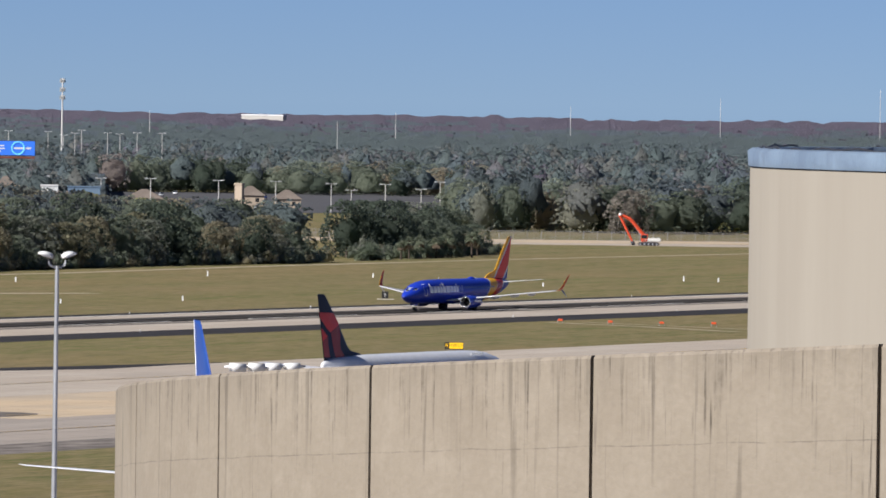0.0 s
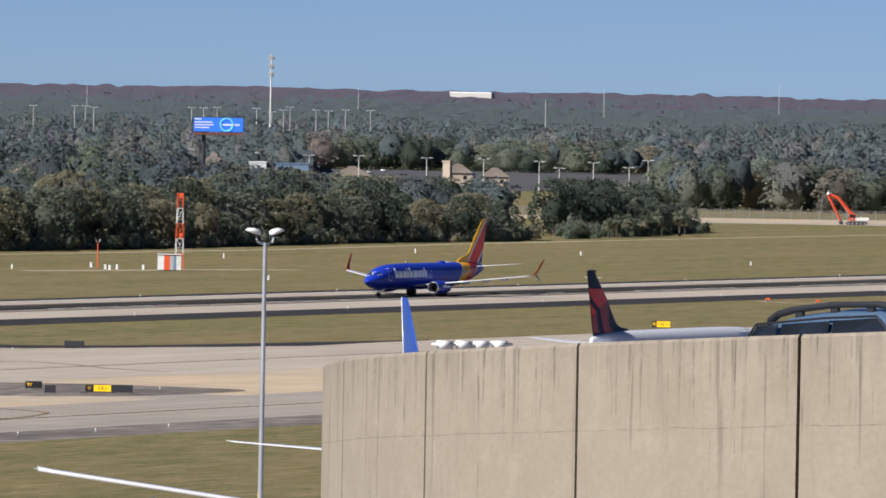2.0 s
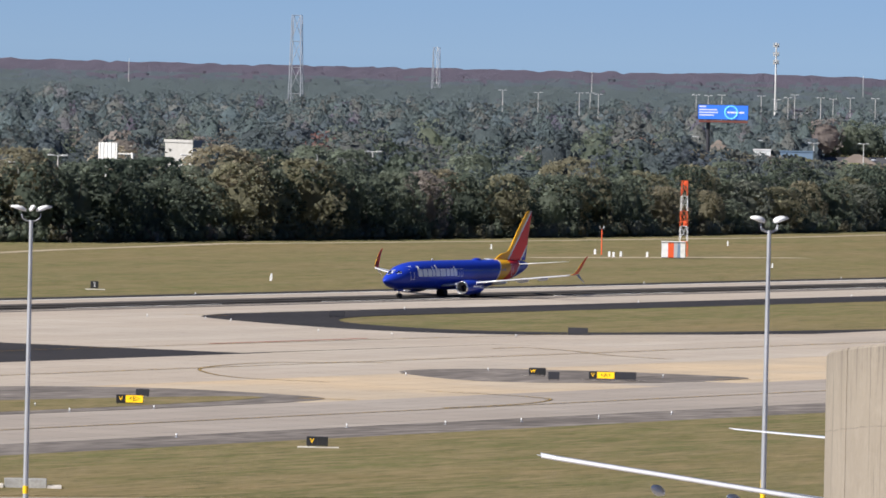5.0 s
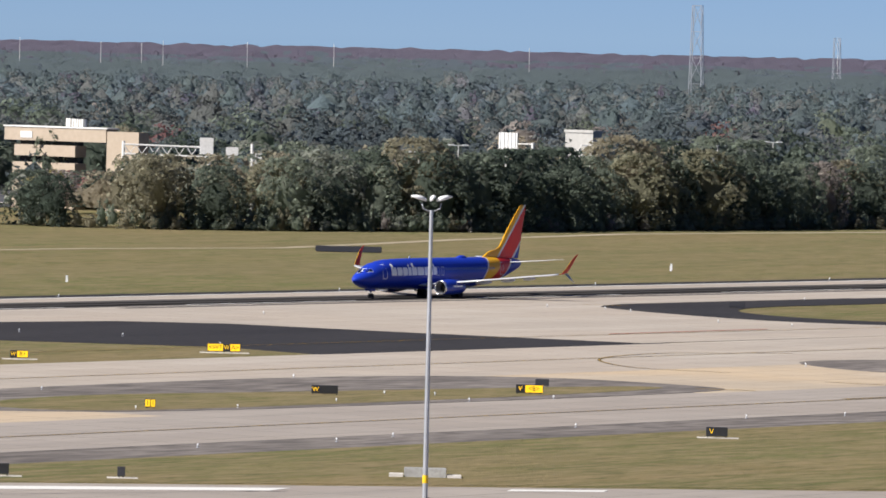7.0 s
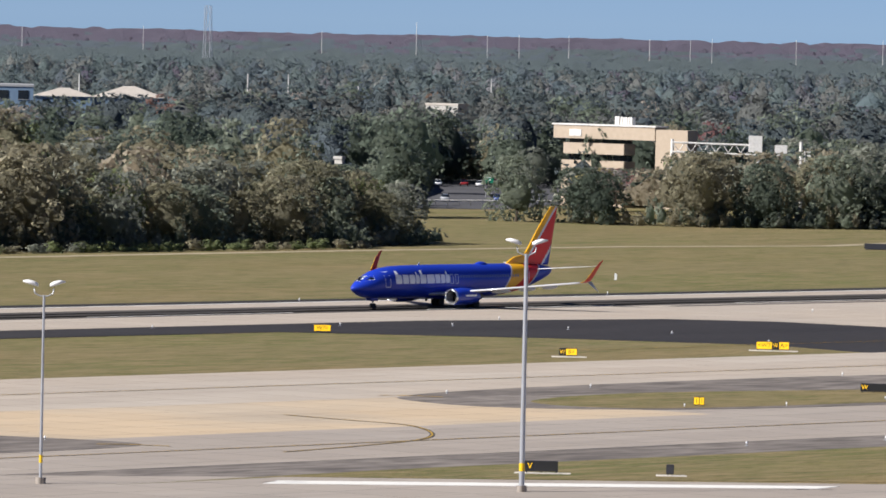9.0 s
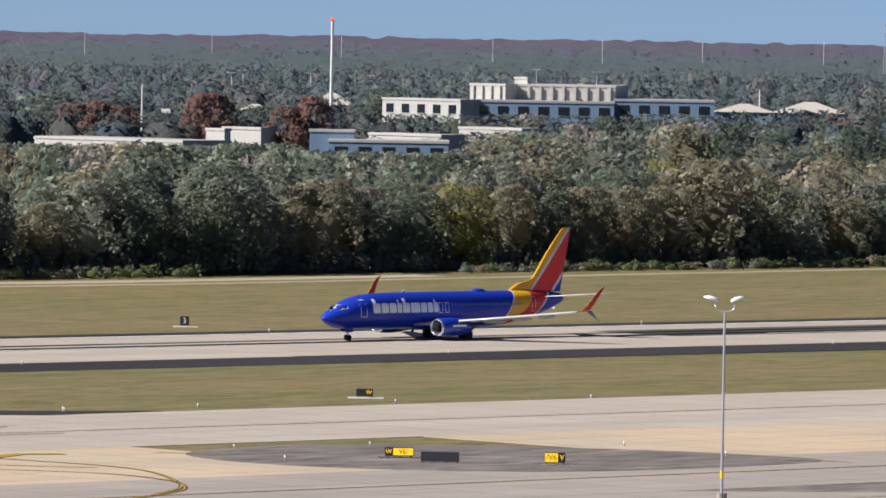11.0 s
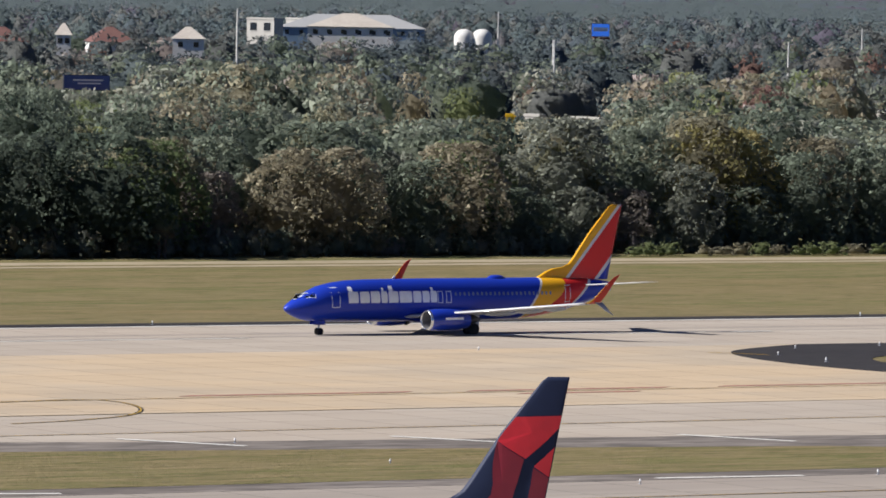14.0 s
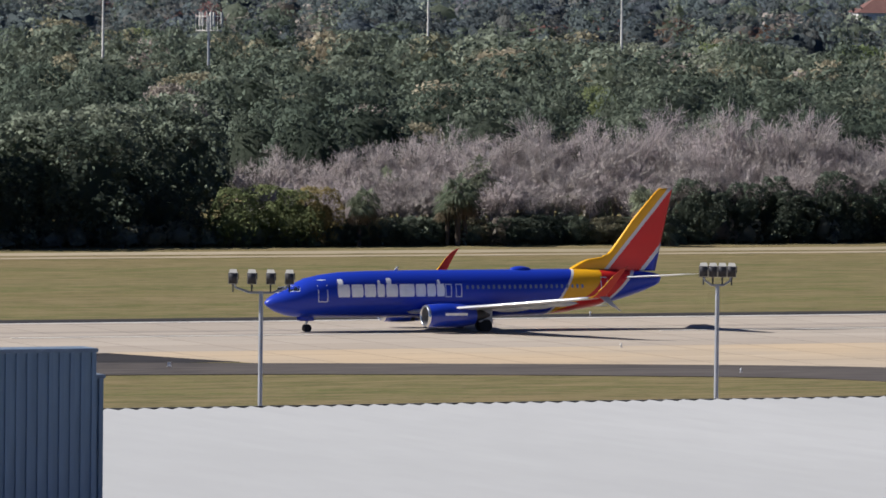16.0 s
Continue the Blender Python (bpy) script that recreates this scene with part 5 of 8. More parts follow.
def car(at, turn, paint, label):
    root = holder("car", Matrix.Translation((*at, 0.06)) @ Matrix.Rotation(radians(turn), 4, "Z"))
    tagged(root, label, "car", "cars on the highway")
    body = loft([[(x, s * w, z) for s, z in ((-1, 0.3), (-1, z1), (1, z1), (1, 0.3))] for x, w, z1 in ((-2.2, 0.78, 0.8), (-2.1, 0.86, 0.9), (0.9, 0.88, 0.95), (1.9, 0.84, 0.85), (2.2, 0.7, 0.62))])
    part("body", body, paint, root)
    part("cabin", loft([[(x, s * w, z) for s, z in ((-1, 0.88), (-0.85, z1), (0.85, z1), (1, 0.88))] for x, w, z1 in ((-1.9, 0.8, 0.95), (-1.3, 0.8, 1.42), (0.1, 0.8, 1.46), (1.0, 0.8, 0.95))]), GLASS, root)
    part("roof", box((-1.25, -0.62, 1.42), (0.1, 0.62, 1.49), 0.03), paint, root)
    for x in (-1.35, 1.35):
        for s in (-1, 1):
            part("wheel", tube((x, s * 0.7, 0.32), (x, s * 0.9, 0.32), 0.32, 0.32, 14), TYRE, root)
    return root


def palm(at, k, s=1.0):
    tk, fr = PALM_MESH[k]
    return thing_of("palm", (*at, 0), [("trunk", tk), ("frond_head", fr)], rng.random() * 6.28, (s, s, s), "fan palm with green fronds over a skirt of dry ones", "palm", "fan palms")


BILL_BLUE = lit_sign("blue_led_face", (0.035, 0.15, 0.62), 0.42)
BILL_LIGHT = lit_sign("light_blue_led", (0.12, 0.45, 0.85), 0.5)
BILL_NAVY = surface("navy_poster", (0.05, 0.09, 0.25), (0.07, 0.11, 0.30), (0.12, 0.18, 0.40), 0.2, 0.5, rough=0.5, bmp=0)
EXC_ORANGE = plain("excavator_orange", (0.72, 0.09, 0.035), 0.5)
TEAL = plain("green_road_sign", (0.0, 0.22, 0.12), 0.4)


def papi_box(at, turn):
    root = holder("approach_light", Matrix.Translation((*at, 0)) @ Matrix.Rotation(radians(turn), 4, "Z"))
    tagged(root, "orange approach-path light box on thin legs", "light box", "approach-path light boxes")
    part("housing", box((-0.4, -0.4, 0.35), (0.4, 0.5, 0.68), 0.05), ORANGE, root)
    for x in (-0.4, 0.4):
        for y in (-0.25, 0.35):
            part("leg", tube((x, y, 0), (x, y, 0.5), 0.04, 0.04, 6), STEEL, root)
    return root


def shelter(at, turn):
    root = holder("equipment_shelter", Matrix.Translation((*at, 0)) @ Matrix.Rotation(radians(turn), 4, "Z"))
    tagged(root, "small equipment shelter in red and white stripes", "shelter")
    for x0, x1, m in ((-2.1, -0.95, WHITE), (-0.95, 0.1, ORANGE), (0.1, 0.75, W_MET), (0.75, 1.25, PANEL_SHADE_BLUE), (1.25, 2.1, OFFWHITE)):
        part("wall_panel", box((x0, -1.3, 0.15), (x1, 1.3, 2.85)), m, root)
    part("roof", box((-2.2, -1.45, 2.852), (2.2, 1.45, 3.0), 0.04), OFFWHITE, root)
    part("skid", box((-2.0, -1.2, 0.0), (2.0, 1.2, 0.148)), DARK, root)
    return root


def nav_pole(at):
    root = holder("wind_sensor", Matrix.Translation((*at, 0)))
    tagged(root, "thin orange sensor pole with white cups", "sensor pole")
    part("pole", tube((0, 0, 0), (0, 0, 4.6), 0.13, 0.1, 8), ORANGE, root)
    part("arm", polyline(bmesh.new(), [(-0.45, 0.2, 5.2), (-0.35, 0.15, 4.75), (0, 0, 4.6), (0.35, -0.15, 4.75), (0.45, -0.2, 5.2)], 0.06, 6), WHITE, root)
    return root


def drain(at, turn):
    root = holder("drain_headwall", Matrix.Translation((*at, 0)) @ Matrix.Rotation(radians(turn), 4, "Z"))
    tagged(root, "drain in a low bank with its dark opening painted black", "drain")
    # Flat black sheet: the shade inside the opening is put into its colour.
    part("opening", box((-5.2, -1.2, 0.06), (5.2, 4.0, 0.10)), BLACK, root)
    # Lip coloured near-black for the unlit inner face of the ditch.
    part("lip", box((-5.4, 4.0, 0.0), (5.4, 4.5, 0.85), 0.06), DARK, root)
    return root


def vault(at, turn):
    root = holder("concrete_vault", Matrix.Translation((*at, 0)) @ Matrix.Rotation(radians(turn), 4, "Z"))
    tagged(root, "low grey concrete vault with slabs beside it", "vault")
    part("box", box((-1.7, -0.7, 0), (1.7, 0.9, 0.75), 0.04), LAMP_GREY, root)
    part("slab", box((-2.9, -0.8, 0), (-1.75, 0.6, 0.3), 0.03), PAD, root)
    part("slab", box((1.75, -0.9, 0), (2.9, 0.6, 0.25), 0.03), PAD, root)
    return root


def excavator(at, turn):
    root = holder("excavator", Matrix.Translation((*at, 0)) @ Matrix.Rotation(radians(turn), 4, "Z"))
    tagged(root, "orange long-boom excavator standing on the grass, boom raised", "excavator")
    for y in (-1.2, 1.2):
        tr = part("track", box((-2.4, y - 0.4, 0.0), (3.2, y + 0.4, 0.85), 0.3), DARK, root)
        for i in range(5):
            part("roller", tube((-1.7 + 1.05 * i, y - 0.44, 0.4), (-1.7 + 1.05 * i, y + 0.44, 0.4), 0.24, 0.24, 10), STEEL, tr)
    part("upper_body", box((-1.2, -1.35, 0.95), (3.4, 1.35, 1.9), 0.18), OFFWHITE, root, "pale machine housing")
    part("counterweight", box((2.6, -1.3, 0.9), (3.6, 1.3, 1.95), 0.2), OFFWHITE, root)
    cab = part("cab", box((-1.5, -1.35, 1.0), (0.2, -0.3, 2.9), 0.12), EXC_ORANGE, root)
    part("cab_window", box((-1.42, -1.38, 1.85), (0.0, -1.352, 2.7)), GLASS, cab)
    for a, b, r0, r1 in (((-0.2, 0, 1.9), (-4.2, 0, 6.6), 0.42, 0.40), ((-4.2, 0, 6.6), (-7.1, 0, 7.9), 0.40, 0.32)):
        part("boom", tube(a, b, r0, r1, 4), EXC_ORANGE, root, "orange boom")
    part("stick", tube((-7.1, 0, 7.9), (-3.7, 0, 1.0), 0.36, 0.24, 4), EXC_ORANGE, root, "orange stick")
    part("joint", tube((-7.0, -0.5, 7.9), (-6.2, 0.5, 7.7), 0.35, 0.35, 8), WHITE, root)
    part("ram", tube((-1.4, 0.5, 2.3), (-3.6, 0.5, 5.5), 0.12, 0.09, 6), STEEL, root)
    part("bucket", loft([[(-4.2, y, 1.0), (-3.2, y, 1.1), (-2.9, y, 0.2), (-3.9, y, 0.05)] for y in (-0.6, 0.6)]), DARK, root)
    return root


def deck_building(at, turn, w, h):
    """An office with deep shaded window bands between beige spandrels."""
    root = holder("building", Matrix.Translation((*at, 0)) @ Matrix.Rotation(radians(turn), 4, "Z"))
    tagged(root, "beige concrete building in stepped horizontal bands", "building", "distant buildings")
    for i in range(5):
        z1 = h - 3.4 * i
        k = (0, 2.6, 2.2, 2.2, 2.2)[i]
        part("spandrel", box((-w / 2 + k, -1.2, max(0, z1 - (2.6 if i == 0 else 2.2))), (w / 2 - (0 if i == 0 else 0.3 * w), 2.2, z1), 0.04), BEIGE, root)
    part("window_band", box((-w / 2 + 3.0, 0.2, 0), (w / 2 - 0.3 * w - 0.5, 2.0, h - 1)), GLASS, root)
    part("parapet", box((-w / 2 - 0.2, -1.4, h), (w / 2 + 0.3, 2.4, h + 0.28)), OFFWHITE, root)
    part("wing", box((w / 2 + 0.02, -1.0, 0), (w / 2 + 8, 2.0, h - 0.4)), BEIGE, root)
    part("sign_panel", box((-w / 2 + 4.2, -1.34, h - 2.1), (-w / 2 + 7.2, -1.21, h - 0.8)), OFFWHITE, root)
    fr = part("roof_frame", box((1.2, 0.6, h + 0.28), (2.3, 1.8, h + 1.9)), OFFWHITE, root)
    for i in range(5):
        part("cooling_unit", box((2.5 + 0.62 * i, 0.7, h + 0.28), (2.98 + 0.62 * i, 1.8, h + 1.8), 0.05), OFFWHITE, fr)
    return root


def dome(at, h):
    ob = part("storage_dome", loft([[(r * math.cos(2 * math.pi * i / 24), r * math.sin(2 * math.pi * i / 24), z) for i in range(24)] for r, z in ((3.0, 0), (3.0, h - 2.6), (2.9, h - 1.9), (2.45, h - 1.0), (1.7, h - 0.4), (0.8, h - 0.08), (0.05, h))]), OFFWHITE)
    ob.location = (*at, 0)
    tagged(ob, "pale round-topped storage dome among the trees", "storage dome", "storage domes")
    return ob


def gantry(a, b, z0, z1):
    root = holder("sign_gantry", Matrix.Translation((*a, 0)) @ Matrix.Rotation(math.atan2(b[1] - a[1], b[0] - a[0]), 4, "Z"))
    tagged(root, "white steel truss gantry over the highway with sign backs", "sign gantry")
    L = math.hypot(b[0] - a[0], b[1] - a[1])
    for y in (-0.7, 0.7):
        for z in (z0, z1):
            part("chord", tube((0, y, z), (L * 0.63, y, z - 0.3), 0.16, 0.16, 6), OFFWHITE, root)
        bm = bmesh.new()
        n = 14
        for i in range(n):
            x0, x1 = L * 0.63 * i / n, L * 0.63 * (i + 1) / n
            add_tube(bm, (x0, y, z0 if i % 2 else z1), (x1, y, z1 if i % 2 else z0), 0.08, 0.08, 5)
        part("lattice", bm, OFFWHITE, root)
    for x in (0.0, L * 0.62, L * 0.93):
        part("post", tube((x, 0, 0), (x, 0, z1 + 0.6), 0.38, 0.34, 10), OFFWHITE, root)
    part("sign_back", box((L * 0.55, -1.0, z0 + 0.2), (L * 0.65, -0.8, z1 + 1.6), 0.04), OFFWHITE, root)
    part("sign_back", box((L * 0.74, -1.0, z0 + 0.1), (L * 0.83, -0.8, z1 - 0.1), 0.04), OFFWHITE, root)
    part("cantilever", box((L * 0.74, -0.2, z0 - 0.5), (L, 0.2, z0 - 0.1)), OFFWHITE, root)
    fr = part("end_frame", box((L * 0.95, -0.4, z0 - 2.2), (L * 0.96, 0.4, z0 + 0.6)), OFFWHITE, root)
    for z in (-2.2, -1.3, -0.4, 0.4):
        part("rung", box((L * 0.95, -0.3, z0 + z), (L, 0.3, z0 + z + 0.18)), OFFWHITE, fr)
    return root


def board_back(at, turn, w, z0, z1):
    root = holder("road_sign", Matrix.Translation((*at, 0)) @ Matrix.Rotation(radians(turn), 4, "Z"))
    tagged(root, "large pale back of a highway sign on a truss", "road sign")
    b = part("board", box((-w / 2, -0.1, z0), (w * 0.05, 0.1, z1), 0.03), OFFWHITE, root)
    for i in range(5):
        x = -w / 2 + w * 0.55 * (i + 0.5) / 5
        part("stiffener", box((x - 0.06, -0.2, z0), (x + 0.06, -0.11, z1)), STEEL, b)
    for z in (z0 + 0.8, z0 + 1.9):
        part("rail", tube((-w * 0.1, 0.2, z), (w / 2, 0.2, z), 0.12, 0.12, 6), OFFWHITE, root)
    for x in (-w * 0.3, w * 0.47):
        part("post", tube((x, 0.3, 0), (x, 0.3, z0 + 2.2), 0.3, 0.3, 8), OFFWHITE, root)
    return root


def exit_sign(at, turn, z0, z1):
    root = holder("exit_sign", Matrix.Translation((*at, 0)) @ Matrix.Rotation(radians(turn), 4, "Z"))
    tagged(root, "green highway exit sign with a pale arrow", "road sign")
    b = part("board", box((-0.9, -0.06, z0), (0.9, 0.06, z1), 0.04), TEAL, root)
    part("print_bar", box((-0.55, -0.075, z1 - 0.6), (0.55, -0.062, z1 - 0.3)), WHITE, b)
    part("arrow", polyline(bmesh.new(), [(-0.3, -0.08, z0 + 0.25), (0.4, -0.08, z0 + 0.75), (0.1, -0.08, z0 + 0.75)], 0.06, 4), WHITE, b)
    for x in (-0.6, 0.6):
        part("post", tube((x, 0, 0), (x, 0, z0), 0.06, 0.06, 6), STEEL, root)
    return root


# perimeter fence
fence = holder("fence")
tagged(fence, "pale chain-link perimeter fence with posts and wires", "fence")
f0, f1 = Vector((1712, 1010, 0)), Vector((1905, 780, 0))
for i in range(81):
    p = f0.lerp(f1, i / 80)
    part("post", tube((p.x, p.y, 0), (p.x, p.y, 2.4), 0.06, 0.06, 5), STEEL, fence)
for z in (0.1, 0.4, 0.7, 1.0, 1.3, 1.6, 1.9, 2.15, 2.4):
    part("wire", tube((f0.x, f0.y, z), (f1.x, f1.y, z), 0.035, 0.035, 4), STEEL, fence)
# guard rail of the highway
rail = holder("guard_rail")
tagged(rail, "pale highway guard rail on short posts", "guard rail")
for i in range(60):
    x, y = 1070 + 2.6 * i, 985 - 0.75 * i
    part("post", tube((x, y, 0), (x, y, 1.0), 0.08, 0.08, 5), OFFWHITE, rail)
part("beam", tube((1070, 985, 0.85), (1223, 941, 0.85), 0.16, 0.16, 5), OFFWHITE, rail)

stripe("marking_path", [(1110.9, 573.6), (1102.7, 552.1), (1091.5, 530.0)], 2.2, 0.05, DIRT, "pale narrow path past the light boxes")
# taxi lines, hold lines and painted marks
taxi_line([(150, 492), (300, 492), (380, 492.5), (470, 492), (560, 492), (640, 492), (760, 492), (1000, 492), (1400, 492)], 0.19)
taxi_line([(150, 422), (420, 422), (700, 422), (1100, 422)], 0.19)
taxi_line([(300, 530), (350, 530.8), (400, 530.6), (470, 529)], 0.18)
taxi_line([(640, 531), (700, 531), (735, 531), (800, 529), (830, 527)], 0.18)
taxi_line([(405.5, 450.9), (401.2, 456.7), (400.8, 463.0), (404.0, 471.0), (407.7, 476.1), (414.3, 482.7), (424.8, 489.4), (436.6, 489.8)], 0.19)
taxi_line([(386.4, 466.7), (394.7, 456.1), (400.5, 445.2), (399.2, 436.0), (395.1, 429.5), (389.1, 424.3), (376.1, 418.1), (365.9, 419.0)], 0.19)
taxi_line([(513.3, 455.6), (511.9, 446.5), (510.4, 438.5), (502.6, 429.1), (493.4, 422.7), (480.2, 418.7), (469.2, 416.4)], 0.19)
taxi_line([(731.1, 488.4), (721.3, 495.0), (711.0, 495.6), (699.6, 492.3), (690.7, 486.4), (681.5, 475.1), (681.8, 463.4)], 0.19)
taxi_line([(673.4, 445.6), (673.6, 437.2), (671.5, 430.3), (668.3, 426.8), (657.9, 423.5), (642.8, 423.2)], 0.19)
taxi_line([(311.3, 529.5), (319.2, 531.2), (321.1, 527.5), (318.0, 519.0), (312.2, 511.5), (304.7, 507.1), (297.8, 504.8)], 0.19)
taxi_line([(439.1, 500.0), (427.7, 495.7), (415.8, 485.5), (408.6, 475.6), (406.8, 465.2), (407.0, 448.5), (397.0, 432.1), (388.9, 424.8), (377.4, 418.9), (365.6, 417.9)], 0.19)
taxi_line([(778.5, 505.6), (785.5, 505.3), (783.4, 499.0), (781.2, 494.8), (775.1, 485.8), (772.7, 476.4)], 0.19)
stripe("marking_tip", [(548.6, 475.0), (550.6, 472.8), (551.8, 469.8)], 0.5, 0.09, YELLOW_PAINT, "yellow edge mark at the island tip")
stripe("marking_tip", [(423.7, 464.3), (425.7, 462.1), (426.9, 459.1)], 0.5, 0.09, YELLOW_PAINT, "yellow edge mark at the island tip")
stripe("marking_tip", [(463.6, 432.0), (465.6, 429.8), (466.8, 426.8)], 0.5, 0.09, YELLOW_PAINT, "yellow edge mark at the island tip")
stripe("marking_tip", [(417.4, 580.7), (419.4, 578.5), (420.6, 575.5)], 0.5, 0.09, YELLOW_PAINT, "yellow edge mark at the island tip")
stripe("marking_tip", [(374.2, 442.5), (376.2, 440.3), (377.4, 437.3)], 0.5, 0.09, YELLOW_PAINT, "yellow edge mark at the island tip")
stripe("marking_tip", [(835.9, 592.0), (837.9, 589.8), (839.1, 586.8)], 0.5, 0.09, YELLOW_PAINT, "yellow edge mark at the island tip")
stripe("marking_tip", [(729.7, 444.3), (731.7, 442.1), (732.9, 439.1)], 0.5, 0.09, YELLOW_PAINT, "yellow edge mark at the island tip")
stripe("marking_tip", [(646.0, 443.2), (648.0, 441.0), (649.2, 438.0)], 0.5, 0.09, YELLOW_PAINT, "yellow edge mark at the island tip")
stripe("marking_patch", [(405.0, 464.4), (412.1, 467.8), (415.6, 466.2)], 1.5, 0.088, YELLOW_PAINT, "wide yellow painted patch")
for x0, x1, y in ((330, 352, 533.2), (358, 378, 533.0), (384, 410, 533.2), (360, 372, 528.5), (756, 790, 532.0)):
    slab("marking_red", [(x0, y - 0.5), (x1, y - 0.5), (x1 + 1.5, y + 0.5), (x0 + 1.5, y + 0.5)], 0.085, RED_PAINT, "faded red surface marking", 0.02)
for t0, t1 in (((296, 486.5), (301, 476.5)), ((318, 483), (322.5, 474)), ((341, 478), (345, 468.5)), ((270, 491), (276, 481)), ((250, 441), (262, 437.5)), ((310, 437.2), (322, 436.2)), ((345, 436), (354, 434.2))):
    stripe("marking_shoulder", [t0, t1], 0.8, 0.09, WHITE_PAINT, "pale diagonal shoulder mark")
slab("marking_edge", [(-300, 635.4), (1500, 635.4), (1500, 636.3), (-300, 636.3)], 0.075, WHITE_PAINT, "white runway edge line", 0.02)
for i in range(26):
    slab("marking_centre", [(230 + 61 * i, 613.8), (266 + 61 * i, 613.8), (266 + 61 * i, 614.3), (230 + 61 * i, 614.3)], 0.075, WHITE_PAINT, "white runway centre dash", 0.02)
slab("marking_apron", [(436, 389), (452, 376), (470, 362), (474, 363), (455, 378.5), (440, 391)], 0.06, WHITE_PAINT, "pale apron edge strip", 0.02)
slab("marking_apron", [(486, 351), (492, 346), (494, 347), (488, 352)], 0.06, WHITE_PAINT, "pale apron edge strip", 0.02)
for i in range(22):
    edge_light((215 + 61 * i, 590.0))
    edge_light((235 + 61 * i, 639.5))


# ---- parked airliners ----
def fin_decal(root, fin_mats, shapes, ks, kz):
    """Painted fields on both sides of a fin: plans in (share of chord, height)."""
    zl = [5.1, 6.36, 7.1, 9.6, 12.42]
    le = [28.9, 32.2, 33.22, 35.14, 37.85]
    fin = [o for o in root.children if o.name.startswith("fin")][0]
    for mi, pts in shapes:
        for sd in (-1, 1):
            bm = bmesh.new()
            n = 5
            cx_, cz_ = sum(p[0] for p in pts) / len(pts), sum(p[1] for p in pts) / len(pts)
            def at(u, z):
                zz = z / kz
                l, te = float(np.interp(zz, zl, le)), 37.5 + (zz - 5.0) * 0.216
                c = te - l
                t = min(max(u, 0.0), 1.0)
                h = 0.085 * c * 2.6 * (0.2969 * math.sqrt(t) - 0.126 * t - 0.3516 * t ** 2 + 0.2843 * t ** 3 - 0.1015 * t ** 4) * 1.1
                return ((l + t * c) * ks, sd * (h * kz + 0.045), z)
            c0 = bm.verts.new(at(cx_, cz_))
            m = len(pts)
            rim = []
            for i in range(m):
                a, b = pts[i], pts[(i + 1) % m]
                for j in range(n):
                    s = j / n
                    rim.append(bm.verts.new(at(a[0] + (b[0] - a[0]) * s, a[1] + (b[1] - a[1]) * s)))
            for i in range(len(rim)):
                bm.faces.new((c0, rim[i], rim[(i + 1) % len(rim)]))
            part("painted_field", bm, fin_mats[mi], fin)


CRIMSON = [plain("crimson_paint", (0.55, 0.02, 0.03), 0.4), plain("dark_crimson_paint", (0.20, 0.012, 0.025), 0.4)]
NAVY_FIELDS = [
    (0, [(0.03, 11.4), (0.99, 11.5), (0.99, 10.84), (0.6, 9.17), (0.03, 10.1)]),
    (0, [(0.98, 9.8), (0.99, 8.2), (0.75, 8.77)]),
    (1, [(0.03, 10.08), (0.58, 9.15), (0.62, 7.6), (0.7, 6.2), (0.45, 6.2), (0.42, 7.05), (0.17, 8.9)]),
    (1, [(0.75, 8.7), (0.99, 8.15), (0.99, 6.4), (0.84, 6.4)]),
]
for o in taxi_jet.children:
    if o.name.startswith("fuselage"):
        o.scale = (1.0, 1.0, 1.12)
for i in range(5):
    part("lettering_bar", box((9.0 + 0.6 * i, -1.35, 6.04), (9.3 + 0.6 * i, -1.22, 6.24)), STEEL, taxi_jet, "plain grey lettering bar")
    part("lettering_bar", box((9.0 + 0.6 * i, 1.22, 6.04), (9.3 + 0.6 * i, 1.35, 6.24)), STEEL, taxi_jet, "plain grey lettering bar")
fin_decal(taxi_jet, CRIMSON, NAVY_FIELDS, 1.197, 1.093)
gate_jet = airliner("airliner", "white airliner with a navy and crimson fin, parked at a gate", JET_WHITE, FIN_B, JET_WHITE, JET_WHITE, 0.92, 1.093, detail=False, tips=False)
fin_decal(gate_jet, CRIMSON, NAVY_FIELDS, 0.92, 1.093)
aft = Vector((0.822, -0.569))
o = Vector((233.9, 338.0)) - aft * 39.1 * 0.92
gate_jet.matrix_basis = Matrix.Translation((o.x, o.y, 0.04)) @ Matrix.Rotation(math.atan2(aft.y, aft.x), 4, "Z")
FIN_C = surface("blue_fin_paint", (0.010, 0.040, 0.20), (0.014, 0.052, 0.24), (0.03, 0.09, 0.34), 0.2, 0.35, (1, 1, 0.3), 0.35, bmp=0)
wide_jet = airliner("airliner", "large white airliner with a blue fin, parked at a gate", JET_WHITE, FIN_C, JET_WHITE, JET_WHITE, 1.55, 1.5, detail=True, tips=False, ky=1.9, plain_hull=True, lift=0.85)
bm = loft([[(37.5 + (z - 5.0) * 0.216 - q, y, z) for q, y in ((0.10, -0.025), (-0.02, -0.008), (-0.02, 0.008), (0.10, 0.025))] for z in (6.4, 12.4)])
bmesh.ops.transform(bm, matrix=Matrix.Diagonal((1.55, 1.9, 1.5, 1)), verts=bm.verts)
part("trailing_edge", bm, JET_WHITE, wide_jet, "white trailing edge of the fin")
az_ = radians(60.0)
view, rt = Vector((math.sin(az_), math.cos(az_))), Vector((math.cos(az_), -math.sin(az_)))
aft = (view * 0.972 - rt * 0.235).normalized()
o = Vector((504.6, 290.2)) - aft * 38.0 * 1.55
